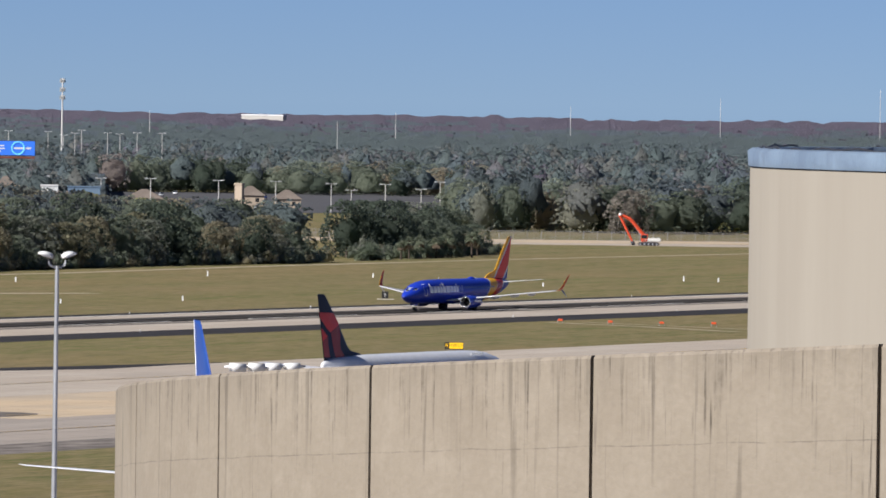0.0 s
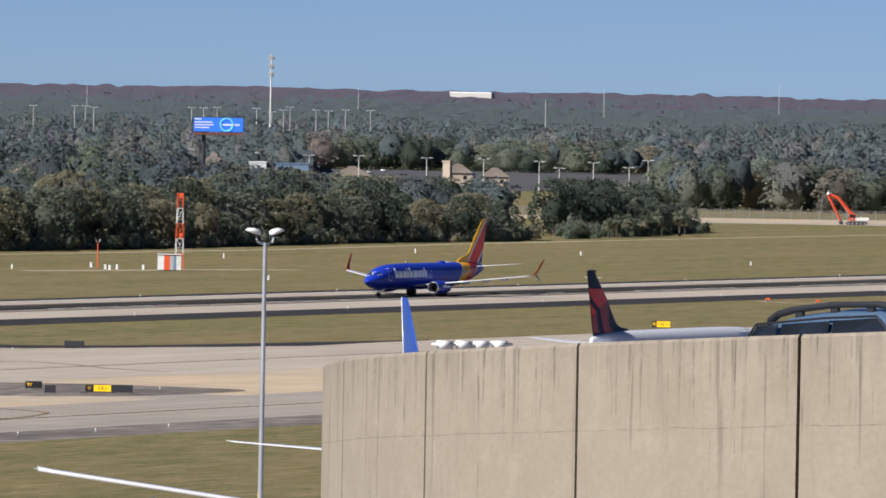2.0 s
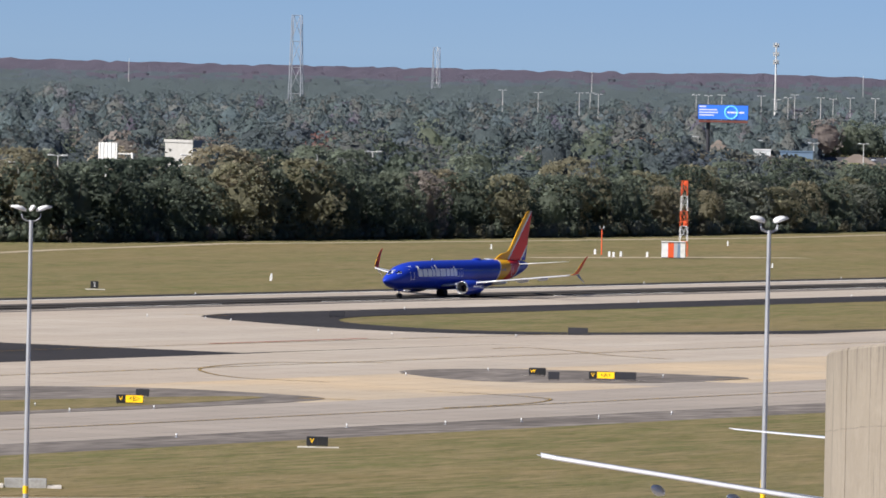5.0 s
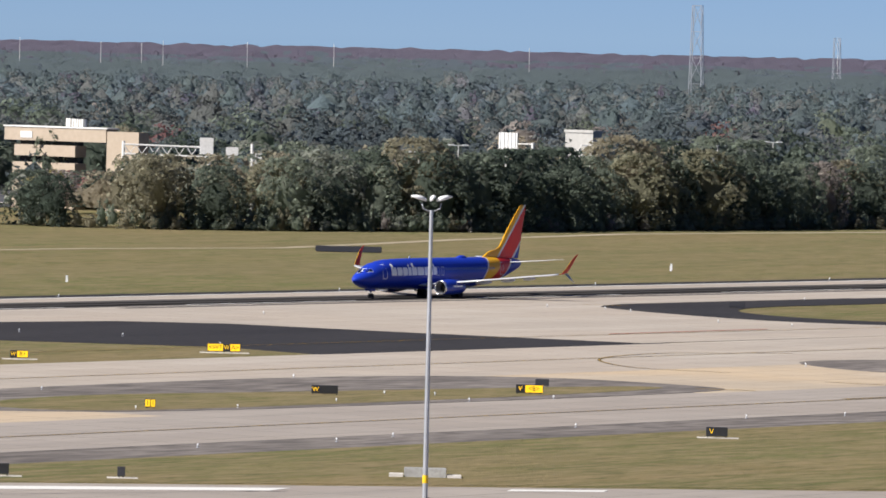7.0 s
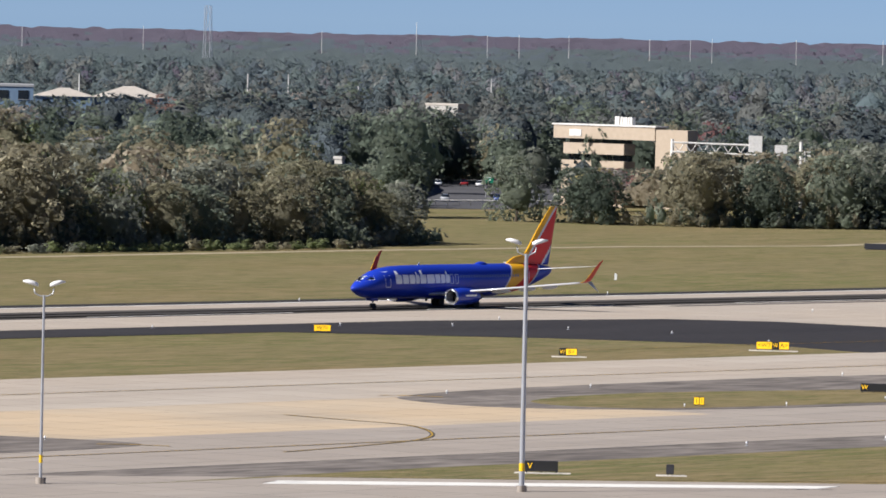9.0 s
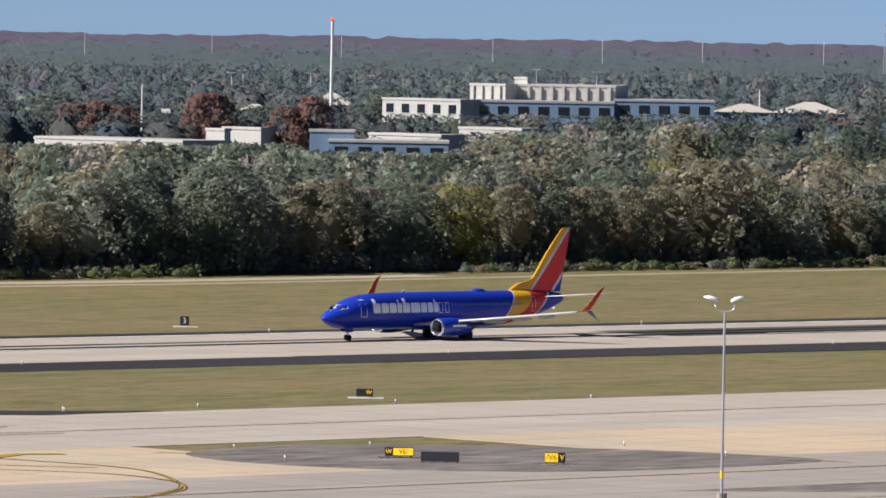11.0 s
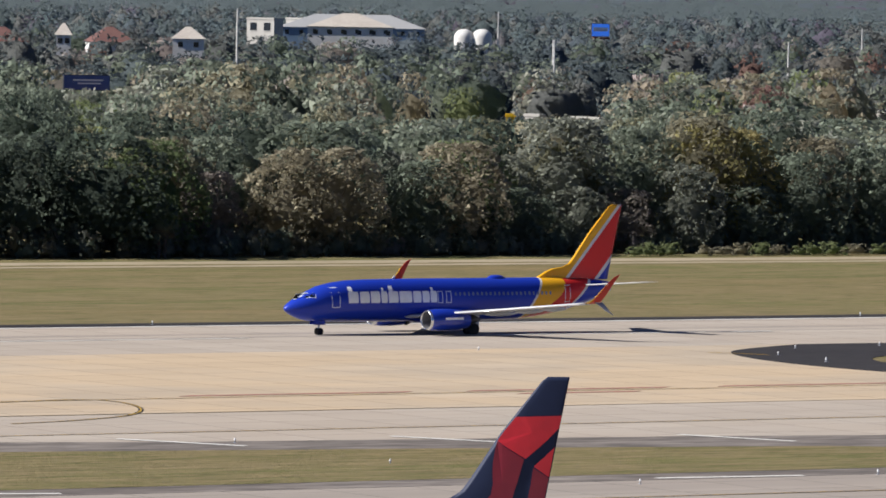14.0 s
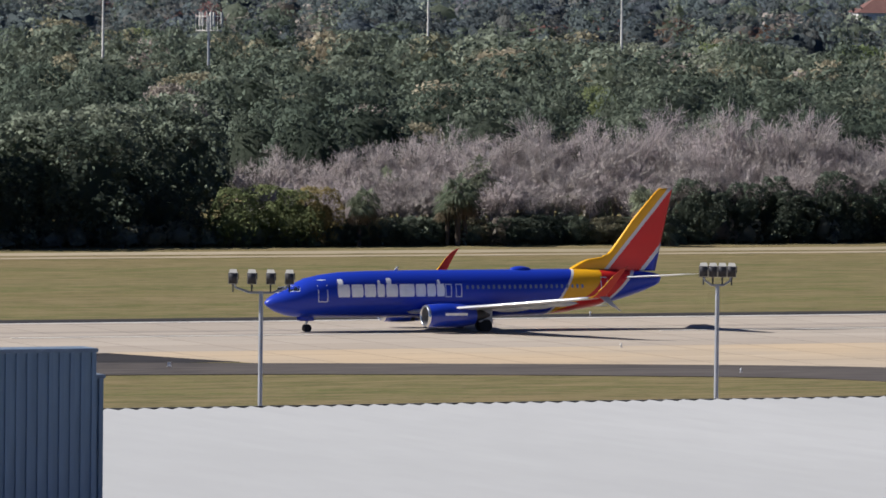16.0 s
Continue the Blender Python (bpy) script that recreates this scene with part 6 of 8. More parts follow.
wide_jet.matrix_basis = Matrix.Translation((o.x, o.y, 0.04)) @ Matrix.Rotation(math.atan2(aft.y, aft.x), 4, "Z")
for o in wide_jet.children:
    if o.name.startswith("engine"):
        o.location.z -= 1.6
# blue housings on and beside the concourse roof
ribbed_box("roof_housing", 62.0, 214.4, 82.92, 215.4, ROOF_Z - 0.3, 22.58, PANEL_SHADE_BLUE, conc, "blue ribbed metal rooftop housing")
ribbed_box("roof_housing", 70.0, 215.6, 83.62, 216.6, ROOF_Z - 0.3, 21.72, PANEL_SHADE_BLUE, conc, "lower blue ribbed metal housing")
tower = ribbed_box("stair_tower", 141.5, 269.6, 142.85, 271.2, 0.0, 16.72, SHADED_BLUE, None, "")
tagged(tower, "blue ribbed metal stair tower beside the concourse", "building")


# ---- airfield furniture and far things, one by one ----
# airfield signs
airport_sign((910.3, 660.6), -54.0, 1.24, [('N', '2', 1.15)], 'black runway distance board with a white 2', True)
airport_sign((601.8, 654.6), -42.6, 1.24, [('N', '3', 1.04)], 'black runway distance board with a white 3', True)
airport_sign((1213.9, 659.8), -61.5, 1.42, [('N', 'I', 1.22)], 'black runway distance board', True)
airport_sign((304.0, 656.7), 25.2, 1.27, [('N', '4', 0.74)], 'black runway distance board seen aslant', True)
airport_sign((849.8, 576.7), -55.8, 0.90, [('B', '', 2.11)], 'dark back of an airfield sign', False)
airport_sign((828.0, 524.8), -57.6, 1.01, [('B', '', 2.52)], 'dark back of an airfield sign', False)
airport_sign((717.7, 460.1), -57.3, 0.94, [('K', 'W', 0.94), ('D', '', 0.94)], 'black and yellow W location sign', True)
airport_sign((709.5, 452.7), -57.4, 0.99, [('B', '', 1.23)], 'dark back of a small airfield sign', False)
airport_sign((716.0, 449.2), -57.9, 0.99, [('K', 'V', 0.87), ('Y', '<A>', 1.98), ('B', '', 2.35)], 'yellow direction sign to A beside a black V sign', True)
airport_sign((599.2, 455.0), -52.8, 0.99, [('K', 'W', 0.81), ('D', '', 1.78)], 'black W location sign on a pale pad', True)
airport_sign((620.1, 445.4), -54.3, 1.01, [('K', 'V', 0.9), ('Y', '<B>', 1.79)], 'yellow direction sign to B beside a black V sign', True)
airport_sign((634.4, 454.1), -54.4, 0.86, [('B', '', 1.37)], 'dark back of an airfield sign', False)
airport_sign((568.6, 387.7), -55.7, 1.01, [('K', 'V', 0.96), ('D', '', 0.96)], 'black V location sign on a pale pad', True)
airport_sign((632.3, 521.0), -50.5, 0.96, [('K', 'W', 0.72), ('Y', 'B>', 1.2)], 'yellow direction sign beside a black W sign', True)
airport_sign((667.1, 520.6), -52.0, 1.05, [('Y', '<W7', 1.74), ('K', 'W', 0.74), ('Y', 'A>', 1.12)], 'yellow and black direction sign to W7', True)
airport_sign((561.7, 446.9), -51.5, 0.95, [('Y', 'I', 0.53), ('Y', 'I', 0.47)], 'yellow sign seen aslant on a pale pad', True)
airport_sign((466.2, 386.6), -50.3, 1.02, [('K', 'V', 0.8), ('D', '', 1.82)], 'long black V location sign on a pale pad', True)
airport_sign((472.9, 379.0), -51.2, 0.93, [('B', '', 0.62)], 'small dark cabinet on a pale pad', True)
airport_sign((652.6, 573.7), -48.7, 0.96, [('Y', 'W7>', 1.91)], 'yellow direction sign to W7', False)
airport_sign((504.4, 523.4), -43.9, 0.91, [('D', '', 0.8), ('K', 'W', 0.8)], 'black W location sign on a pale pad', True)
airport_sign((437.5, 449.8), -44.2, 0.87, [('K', 'W', 0.64), ('Y', 'V6/', 1.7)], 'yellow V6 direction sign beside a black W sign', True)
airport_sign((434.9, 442.4), -44.5, 0.96, [('B', '', 3.09)], 'long dark back of an airfield sign', False)
airport_sign((442.3, 436.7), -45.3, 1.00, [('Y', '/V6', 1.14), ('K', 'V', 0.55)], 'yellow V6 direction sign beside a black V sign', True)
airport_sign((444.2, 530.0), -40.0, 0.91, [('R', '1L-19R', 2.74), ('D', '', 0.71)], 'red 1L-19R runway holding sign', True)
airport_sign((364.6, 452.0), -38.9, 0.89, [('K', 'V5', 0.94), ('Y', '<W>', 1.7)], 'yellow W direction sign beside a black V5 sign', True)
airport_sign((344.5, 448.6), -37.5, 1.00, [('Y', '<V5', 1.04), ('K', 'Y', 0.54), ('Y', 'U/', 0.95)], 'yellow V5 and U direction sign', True)
airport_sign((440.8, 575.3), -37.4, 0.85, [('B', '', 1.59)], 'dark back of an airfield sign', False)
airport_sign((274.2, 532.0), -27.2, 0.80, [('D', 'W6', 1.1), ('R', '1L-19R', 2.9)], 'red 1L-19R runway holding sign beside W6', False)
airport_sign((973.7, 517.9), -62.0, 1.13, [('K', 'W', 0.65), ('Y', '<W1>', 2.02)], 'yellow direction sign at the taxiway', False)
# approach-path light boxes
papi_box((1109.9, 570.9), -62.8)
papi_box((1108.9, 561.3), -63.1)
papi_box((1111.0, 553.1), -63.5)
papi_box((1116.0, 546.2), -63.9)
# marker posts
marker((1135.8, 680.7), 0.8)
marker((1172.1, 677.5), 0.8)
marker((1342.5, 770.3), 0.9)
marker((1364.2, 744.3), 0.8)
marker((1331.0, 688.5), 0.7)
marker((1399.3, 691.8), 1.0)
marker((1402.2, 685.4), 0.8)
marker((981.8, 678.7), 0.9)
marker((1149.9, 742.2), 0.8)
marker((1181.0, 767.7), 0.9)
marker((1261.5, 766.1), 0.9)
marker((538.9, 677.6), 1.0)
marker((539.4, 678.1), 1.0)
marker((393.0, 679.4), 1.1)
marker((391.4, 677.0), 1.0)
marker((832.0, 677.2), 0.8)
marker((831.4, 676.8), 0.9)
marker((975.7, 674.6), 0.8)
marker((687.3, 679.3), 0.9)
marker((227.8, 572.2), 0.4)
# edge lights on the islands and shoulders
edge_light((825.6, 581.1))
edge_light((822.3, 574.7))
edge_light((802.7, 547.5))
edge_light((802.8, 536.4))
edge_light((814.6, 525.5))
edge_light((605.6, 452.5))
edge_light((602.1, 439.6))
edge_light((614.6, 438.5))
edge_light((704.4, 468.7))
edge_light((723.7, 470.5))
edge_light((728.0, 450.1))
edge_light((531.4, 402.1))
edge_light((571.8, 405.4))
edge_light((601.2, 406.6))
edge_light((614.6, 404.3))
edge_light((626.3, 403.2))
edge_light((638.4, 402.0))
edge_light((652.5, 402.3))
edge_light((669.2, 585.6))
edge_light((682.3, 579.7))
edge_light((688.3, 567.2))
edge_light((691.4, 554.3))
edge_light((682.4, 533.1))
edge_light((557.4, 474.1))
edge_light((580.4, 475.3))
edge_light((559.2, 446.6))
edge_light((570.6, 443.5))
edge_light((589.1, 445.9))
edge_light((513.0, 402.9))
edge_light((542.9, 404.6))
edge_light((608.4, 448.4))
edge_light((626.0, 479.4))
edge_light((461.7, 518.2))
edge_light((477.3, 517.2))
edge_light((500.4, 515.1))
edge_light((524.3, 513.0))
edge_light((434.1, 465.9))
edge_light((447.5, 463.6))
edge_light((467.5, 453.4))
edge_light((426.7, 451.9))
edge_light((464.3, 438.5))
edge_light((419.7, 565.4))
edge_light((419.1, 554.8))
edge_light((417.4, 543.0))
edge_light((421.6, 532.9))
edge_light((431.4, 526.4))
edge_light((451.8, 521.3))
edge_light((461.0, 517.2))
edge_light((442.4, 587.5))
edge_light((448.6, 592.1))
edge_light((366.7, 466.6))
edge_light((377.0, 461.6))
edge_light((351.5, 437.8))
edge_light((328.2, 435.7))
edge_light((393.5, 640.3))
edge_light((430.7, 585.1))
edge_light((421.4, 575.1))
edge_light((418.6, 563.9))
edge_light((300.6, 456.6))
edge_light((305.7, 433.0))
edge_light((302.4, 480.2))
edge_light((274.5, 485.7))
edge_light((294.6, 538.3))
edge_light((269.9, 554.3))
edge_light((332.1, 641.3))
edge_light((286.2, 546.1))
# navigation shelter, lattice tower and orange pole
shelter((1169.3, 721.4), -58.3)
lattice((1181.8, 727.0), 13.6, 1.5, "red and white lattice navigation tower", [ORANGE, WHITE], True)
nav_pole((1172.8, 738.7))
marker((1174.7, 741.3), 0.9, 0.4)
marker((1164.6, 731.9), 0.9, 0.4)
marker((1162.2, 729.5), 0.9, 0.4)
marker((1167.2, 731.1), 0.9, 0.4)
marker((1170.0, 727.3), 0.9, 0.4)
# drain and concrete vault
drain((996.5, 752.5), -52.9)
vault((495.8, 366.2), -53.5)
excavator((1746.3, 873.9), -63.4)
# billboards
in_view(billboard((1836.5, 1117.8), -50.7, 14.2, 4.2, 18.9, "blue billboard with a light ring on a dark post", BILL_BLUE, [(0.03, 0.16, 0.82, 0.92), (0.03, 0.38, 0.62, 0.70), (0.03, 0.40, 0.44, 0.52), (0.03, 0.32, 0.26, 0.34), (0.58, 0.92, 0.44, 0.56)]), 11.2, 15.4)
in_view(billboard((773.8, 1285.0), -19.1, 9.2, 3.0, 10.2, "dark blue billboard above the trees", BILL_NAVY, [(0.2, 0.85, 0.6, 0.72), (0.3, 0.8, 0.4, 0.5)]), 9.1, 11.0)
in_view(billboard((1286.2, 1846.2), -19.8, 5.4, 3.8, 16.0, "small blue billboard far among trees", BILL_BLUE, [(0.1, 0.9, 0.4, 0.7)]), 15.9, 11.5)
# towers and masts
in_view(far_mast((3001.9, 1799.6), 44.1, 0.55, "white cell tower with antenna rings", "cell"), 14.7, 4.6)
lattice((3296.3, 2265.9), 54.1, 7.0, "tall grey lattice broadcast tower far off", [STEEL])
lattice((3587.2, 2371.1), 39.2, 5.0, "tall grey lattice broadcast tower far off", [STEEL])
in_view(lattice((3110.7, 2822.0), 41.5, 4.5, "tall grey lattice broadcast tower far off", [STEEL]), 20.8, 6.5)
in_view(far_mast((1311.6, 1374.6), 35.8, 0.55, "tall white flagpole-like mast with a red lamp", "flag"), 12.0, 2.9)
far_mast((3261.7, 2802.0), 34.6)
far_mast((3227.1, 2841.8), 29.2)
far_mast((3298.8, 2758.3), 28.8)
far_mast((3287.4, 2771.8), 28.3)
far_mast((3316.5, 2736.9), 29.2)
far_mast((3345.0, 2702.0), 28.1)
far_mast((3359.2, 2684.3), 27.7)
far_mast((3366.7, 2674.9), 29.3)
far_mast((3395.7, 2638.0), 29.5)
far_mast((3425.1, 2599.8), 29.8)
far_mast((2972.2, 3107.4), 28.6)
far_mast((3032.6, 3048.5), 28.1)
far_mast((3075.7, 3005.1), 28.8)
far_mast((3114.4, 2964.9), 27.8)
far_mast((3160.5, 2915.7), 29.8)
far_mast((3712.9, 2169.0), 29.0)
far_mast((3780.2, 2049.5), 29.5)
far_mast((3501.9, 1933.0), 25.0)
far_mast((3952.9, 1932.5), 40.2)
far_mast((3914.6, 2008.9), 35.0)
far_mast((3670.9, 2425.9), 39.6)
far_mast((3634.4, 2298.1), 27.8)
far_mast((3992.0, 1850.4), 46.3)
far_mast((3489.9, 2512.1), 29.8)
far_mast((2867.2, 3204.6), 28.6)
far_mast((2919.6, 3156.9), 28.2)
in_view(antenna_tower((486.5, 1205.5), 20.5), 11.5, 1.9)
# utility poles
in_view(utility_pole((753.8, 1296.8), 22.2, -30, 3), 9.6, 0.7)
in_view(utility_pole((787.9, 1252.8), 26.7, -32, 3), 10.2, 0.6)
in_view(utility_pole((963.5, 1400.6), 19.8, -35, 3), 6.8, 0.7)
in_view(utility_pole((1005.5, 1370.7), 20.3, -36, 2), 13.8, 0.7)
in_view(utility_pole((1019.7, 1297.2), 22.0, -38, 2), 15.4, 0.7)
in_view(utility_pole((1258.6, 1554.3), 34.3, -39, 0), 20.1, 0.9)
in_view(utility_pole((1050.5, 1336.6), 21.4, -38, 2), 14.8, 0.7)
in_view(utility_pole((1198.2, 1601.3), 21.5, -37, 0), 17.6, 0.9)
in_view(utility_pole((1298.3, 1521.3), 22.6, -40, 0), 17.9, 0.9)
in_view(utility_pole((1110.0, 1287.6), 21.3, -41, 0), 17.1, 0.7)
in_view(utility_pole((1143.0, 1258.3), 21.1, -42, 1), 16.3, 0.8)
in_view(utility_pole((451.9, 1165.5), 24.9, -21, 3), 11.7, 0.6)
in_view(utility_pole((540.6, 1237.0), 24.7, -24, 2), 15.5, 0.6)
in_view(utility_pole((571.5, 1223.1), 25.6, -25, 2), 13.9, 0.6)
in_view(utility_pole((1719.7, 1527.3), 18.7, -48, 0), 8.7, 1.0)
in_view(utility_pole((1733.5, 1511.6), 16.3, -49, 0), 9.8, 1.0)
in_view(utility_pole((1759.3, 1481.5), 18.5, -50, 1), 11.4, 1.0)
in_view(utility_pole((1711.6, 1536.3), 18.7, -48, 0), 9.1, 1.0)
in_view(utility_pole((1531.8, 1436.5), 19.2, -47, 0), 11.2, 0.9)
in_view(utility_pole((1936.3, 957.2), 12.7, -64, 2), 1.6, 0.9)
in_view(utility_pole((1076.6, 1565.6), 18.0, -35, 2), 11.8, 0.8)
in_view(utility_pole((1289.6, 1904.4), 22.4, -34, 0), 15.4, 1.0)
in_view(utility_pole((805.2, 1265.6), 11.9, -32, 2), 9.2, 0.7)
# street lamps
in_view(street_lamp((2078.1, 1297.6), 10.2, -43), 5.0, 1.1)
in_view(street_lamp((2088.8, 1280.4), 11.1, -43), 5.1, 1.1)
in_view(street_lamp((2098.6, 1264.3), 10.3, -44), 6.4, 1.1)
in_view(street_lamp((2107.8, 1248.9), 9.9, -44), 4.4, 1.1)
in_view(street_lamp((2115.8, 1235.3), 10.0, -45), 4.6, 1.1)
in_view(street_lamp((2126.6, 1216.6), 9.7, -45), 4.5, 1.1)
in_view(street_lamp((2135.5, 1200.8), 9.7, -46), 4.4, 1.1)
in_view(street_lamp((2144.1, 1185.4), 9.2, -46), 4.0, 1.1)
in_view(street_lamp((2147.2, 1179.8), 7.2, -46), 4.1, 1.1)
in_view(street_lamp((2152.4, 1170.3), 9.2, -46), 3.8, 1.1)
in_view(street_lamp((2157.8, 1160.3), 7.8, -47), 3.5, 1.1)
in_view(street_lamp((2160.7, 1155.0), 10.2, -47), 3.6, 1.1)
in_view(street_lamp((2069.9, 1310.7), 9.4, -43), 6.1, 1.1)
in_view(street_lamp((2852.6, 1850.1), 20.3, -42), 16.8, 1.5)
in_view(street_lamp((2861.1, 1836.9), 19.6, -42), 16.1, 1.5)
in_view(street_lamp((2870.8, 1821.6), 19.8, -43), 16.3, 1.5)
in_view(street_lamp((2873.4, 1817.6), 19.9, -43), 16.4, 1.5)
in_view(street_lamp((2875.4, 1814.5), 19.4, -43), 15.9, 1.5)
in_view(street_lamp((2898.1, 1777.9), 20.1, -43), 16.6, 1.5)
in_view(street_lamp((2900.9, 1773.4), 19.9, -44), 16.4, 1.5)
in_view(street_lamp((2904.0, 1768.3), 20.3, -44), 16.8, 1.5)
in_view(street_lamp((2913.0, 1753.4), 20.2, -44), 16.7, 1.5)
in_view(street_lamp((2916.5, 1747.6), 18.8, -44), 15.3, 4.5)
in_view(street_lamp((2919.1, 1743.3), 19.7, -44), 16.2, 1.5)
in_view(street_lamp((2920.6, 1740.8), 21.0, -44), 17.5, 1.5)
in_view(street_lamp((2926.4, 1730.9), 20.0, -44), 16.5, 1.5)
in_view(street_lamp((2929.2, 1726.2), 19.6, -45), 16.1, 1.5)
in_view(street_lamp((2933.0, 1719.7), 20.2, -45), 16.8, 1.5)
in_view(street_lamp((2938.6, 1710.2), 20.2, -45), 16.7, 1.5)
street_lamp((1232.4, 855.0), 14.5, -40)
street_lamp((1275.2, 881.1), 14.6, -40)
street_lamp((1238.6, 846.0), 15.3, -41)
street_lamp((1244.7, 837.1), 16.2, -41)
street_lamp((1209.6, 887.1), 14.1, -39)
street_lamp((1224.7, 866.1), 14.7, -40)
in_view(street_lamp((1321.9, 1146.8), 5.1, -34), 1.7, 0.8)
in_view(street_lamp((1311.5, 1112.8), 6.1, -35), 0.0, 0.8)
in_view(street_lamp((1344.8, 1119.8), 8.0, -35), 6.5, 0.8)
street_lamp((1128.9, 828.0), 15.6, -39)
street_lamp((1124.7, 833.8), 14.2, -38)
street_lamp((1183.7, 837.4), 15.4, -40)
street_lamp((1113.9, 1004.6), 10.4, -33)
street_lamp((1084.5, 962.5), 9.9, -33)
in_view(street_lamp((2042.7, 2197.1), 15.4, -28), 11.7, 1.3)
in_view(street_lamp((2045.9, 2194.2), 16.4, -28), 11.8, 1.3)
in_view(street_lamp((2065.1, 2176.1), 15.7, -29), 12.8, 1.3)
in_view(street_lamp((2081.9, 2160.0), 15.2, -29), 12.8, 1.3)
in_view(street_lamp((2127.9, 2114.7), 18.6, -30), 13.1, 1.3)
in_view(street_lamp((2144.4, 2098.0), 18.0, -31), 14.7, 1.4)
# far buildings
in_view(block((4048.9, 2286.8), -105.6, 35.5, 3.0, 26.2, PALE_RENDER, WHITE, 'long white building far on the horizon', 0, None, 0.60, 0), 24.4, 37.0)
in_view(deck_building((1162.0, 948.6), -90.8, 25.8, 15.8), 6.8, 16.6)
in_view(block((1597.7, 1362.9), -94.6, 12.3, 4.0, 12.6, PALE_RENDER, ROOF_GREY, 'long low grey-roofed shed among the trees', 0, None, 0.60, 0), 11.0, 15.2)
in_view(block((1304.8, 926.0), -99.7, 8.1, 2.7, 15.9, PALE_RENDER, PALE_RENDER, 'small white flat-roofed building', 0, None, 0.60, 0), 15.0, 10.4)
in_view(block((1128.2, 988.6), -93.8, 2.0, 0.7, 8.2, PALE_RENDER, PALE_RENDER, 'narrow white rooftop stair house', 0, None, 0.60, 0), 6.4, 4.5)
in_view(block((1397.5, 1430.8), -89.3, 28.6, 9.4, 15.6, PALE_RENDER, PALE_RENDER, 'long white office building with dark windows', 1, None, 0.60, 0), 11.0, 30.3)
# White wing out of the sun: its shade is this blue wall colour.
in_view(block((1416.4, 1404.9), -45.2, 36.6, 30.0, 15.5, PANEL_SHADE_BLUE, ROOF_WHITE, 'office wing with blue painted shade and dark windows', 1, None, 0.60, 0), 11.6, 40.0)
in_view(block((1423.8, 1432.9), -89.8, 13.1, 4.3, 19.6, PALE_RENDER, PALE_RENDER, 'white ribbed plant storey on an office roof', 0, None, 0.60, 4), 15.4, 15.8)
in_view(block((1436.4, 1417.4), -53.4, 27.4, 25.0, 19.6, PALE_RENDER, PALE_RENDER, 'ribbed white screen around rooftop plant', 0, None, 0.60, 9), 15.7, 30.9)
# Lower wing likewise has its shade put into the blue wall colour.
in_view(block((1445.4, 1389.5), -46.1, 26.0, 30.0, 16.2, PANEL_SHADE_BLUE, ROOF_WHITE, 'low office wing with blue painted shade and dark windows', 1, None, 0.60, 0), 12.2, 29.5)
in_view(block((1437.0, 1433.8), -90.1, 4.8, 1.6, 21.4, PALE_RENDER, PALE_RENDER, 'white rooftop cooling unit', 0, None, 0.60, 0), 19.9, 8.0)
in_view(house((1529.0, 1439.5), -46.7, 15.4, 22.0, 13.1, 2.2, PANEL_SHADE_BLUE, ROOF_GREY, 'wide building with a pale hipped roof'), 12.2, 16.6)
in_view(house((1555.8, 1440.1), -47.2, 19.0, 22.0, 12.9, 3.0, PANEL_SHADE_BLUE, ROOF_GREY, 'wide building with a pale hipped roof'), 12.7, 20.2)
in_view(house((1587.9, 1663.9), -43.7, 12.1, 25.0, 11.0, 3.5, OFFWHITE, ROOF_GREY, 'building with a pale hipped roof'), 12.3, 13.5)
in_view(house((1571.3, 1679.5), -43.1, 13.5, 25.0, 7.8, 3.0, OFFWHITE, ROOF_GREY, 'low building with a pale hipped roof'), 9.0, 14.8)
in_view(block((1159.3, 1243.4), -88.0, 11.9, 3.9, 11.5, PALE_RENDER, PALE_RENDER, 'low white flat-roofed building in the woods', 0, None, 0.60, 0), 7.7, 14.2)
in_view(block((1166.9, 1222.5), -43.7, 9.9, 14.0, 11.4, PANEL_SHADE_BLUE, PALE_RENDER, 'low blue-grey building block in the woods', 0, None, 0.60, 0), 6.3, 12.9)
in_view(block((1168.9, 1206.7), -44.1, 26.1, 22.0, 9.4, PANEL_SHADE_BLUE, PALE_RENDER, 'long low blue-grey building in the woods', 1, None, 0.60, 0), 6.3, 29.0)
in_view(block((1199.3, 1232.9), -89.2, 22.8, 7.5, 10.4, PALE_RENDER, PALE_RENDER, 'white flat roof in the woods', 0, None, 0.60, 0), 9.3, 24.4)
in_view(block((1227.0, 1233.8), -89.9, 20.1, 6.6, 11.8, PALE_RENDER, PALE_RENDER, 'low white flat-roofed building in the woods', 0, None, 0.60, 0), 10.2, 21.9)
in_view(block((1130.8, 1255.9), -87.0, 45.6, 14.0, 8.5, PALE_RENDER, PALE_RENDER, 'long low white building in the woods', 0, None, 0.60, 0), 6.8, 45.6)
in_view(block((882.0, 1150.9), -82.5, 41.6, 13.7, 9.3, PALE_RENDER, PALE_RENDER, 'long low white warehouse behind the trees', 0, None, 0.60, 0), 7.1, 41.6)
in_view(block((910.4, 1128.6), -83.9, 5.7, 1.9, 9.2, PALE_RENDER, PALE_RENDER, 'low white warehouse end behind the trees', 0, None, 0.60, 0), 7.7, 7.9)
in_view(block((1097.5, 1218.6), -87.0, 44.2, 14.5, 9.5, PALE_RENDER, PALE_RENDER, 'long low white building behind the trees', 0, None, 0.60, 0), 7.9, 44.3)
in_view(block((1148.2, 1240.0), -87.8, 5.7, 1.9, 11.3, PALE_RENDER, PALE_RENDER, 'white building block behind the trees', 0, None, 0.60, 0), 7.6, 8.3)
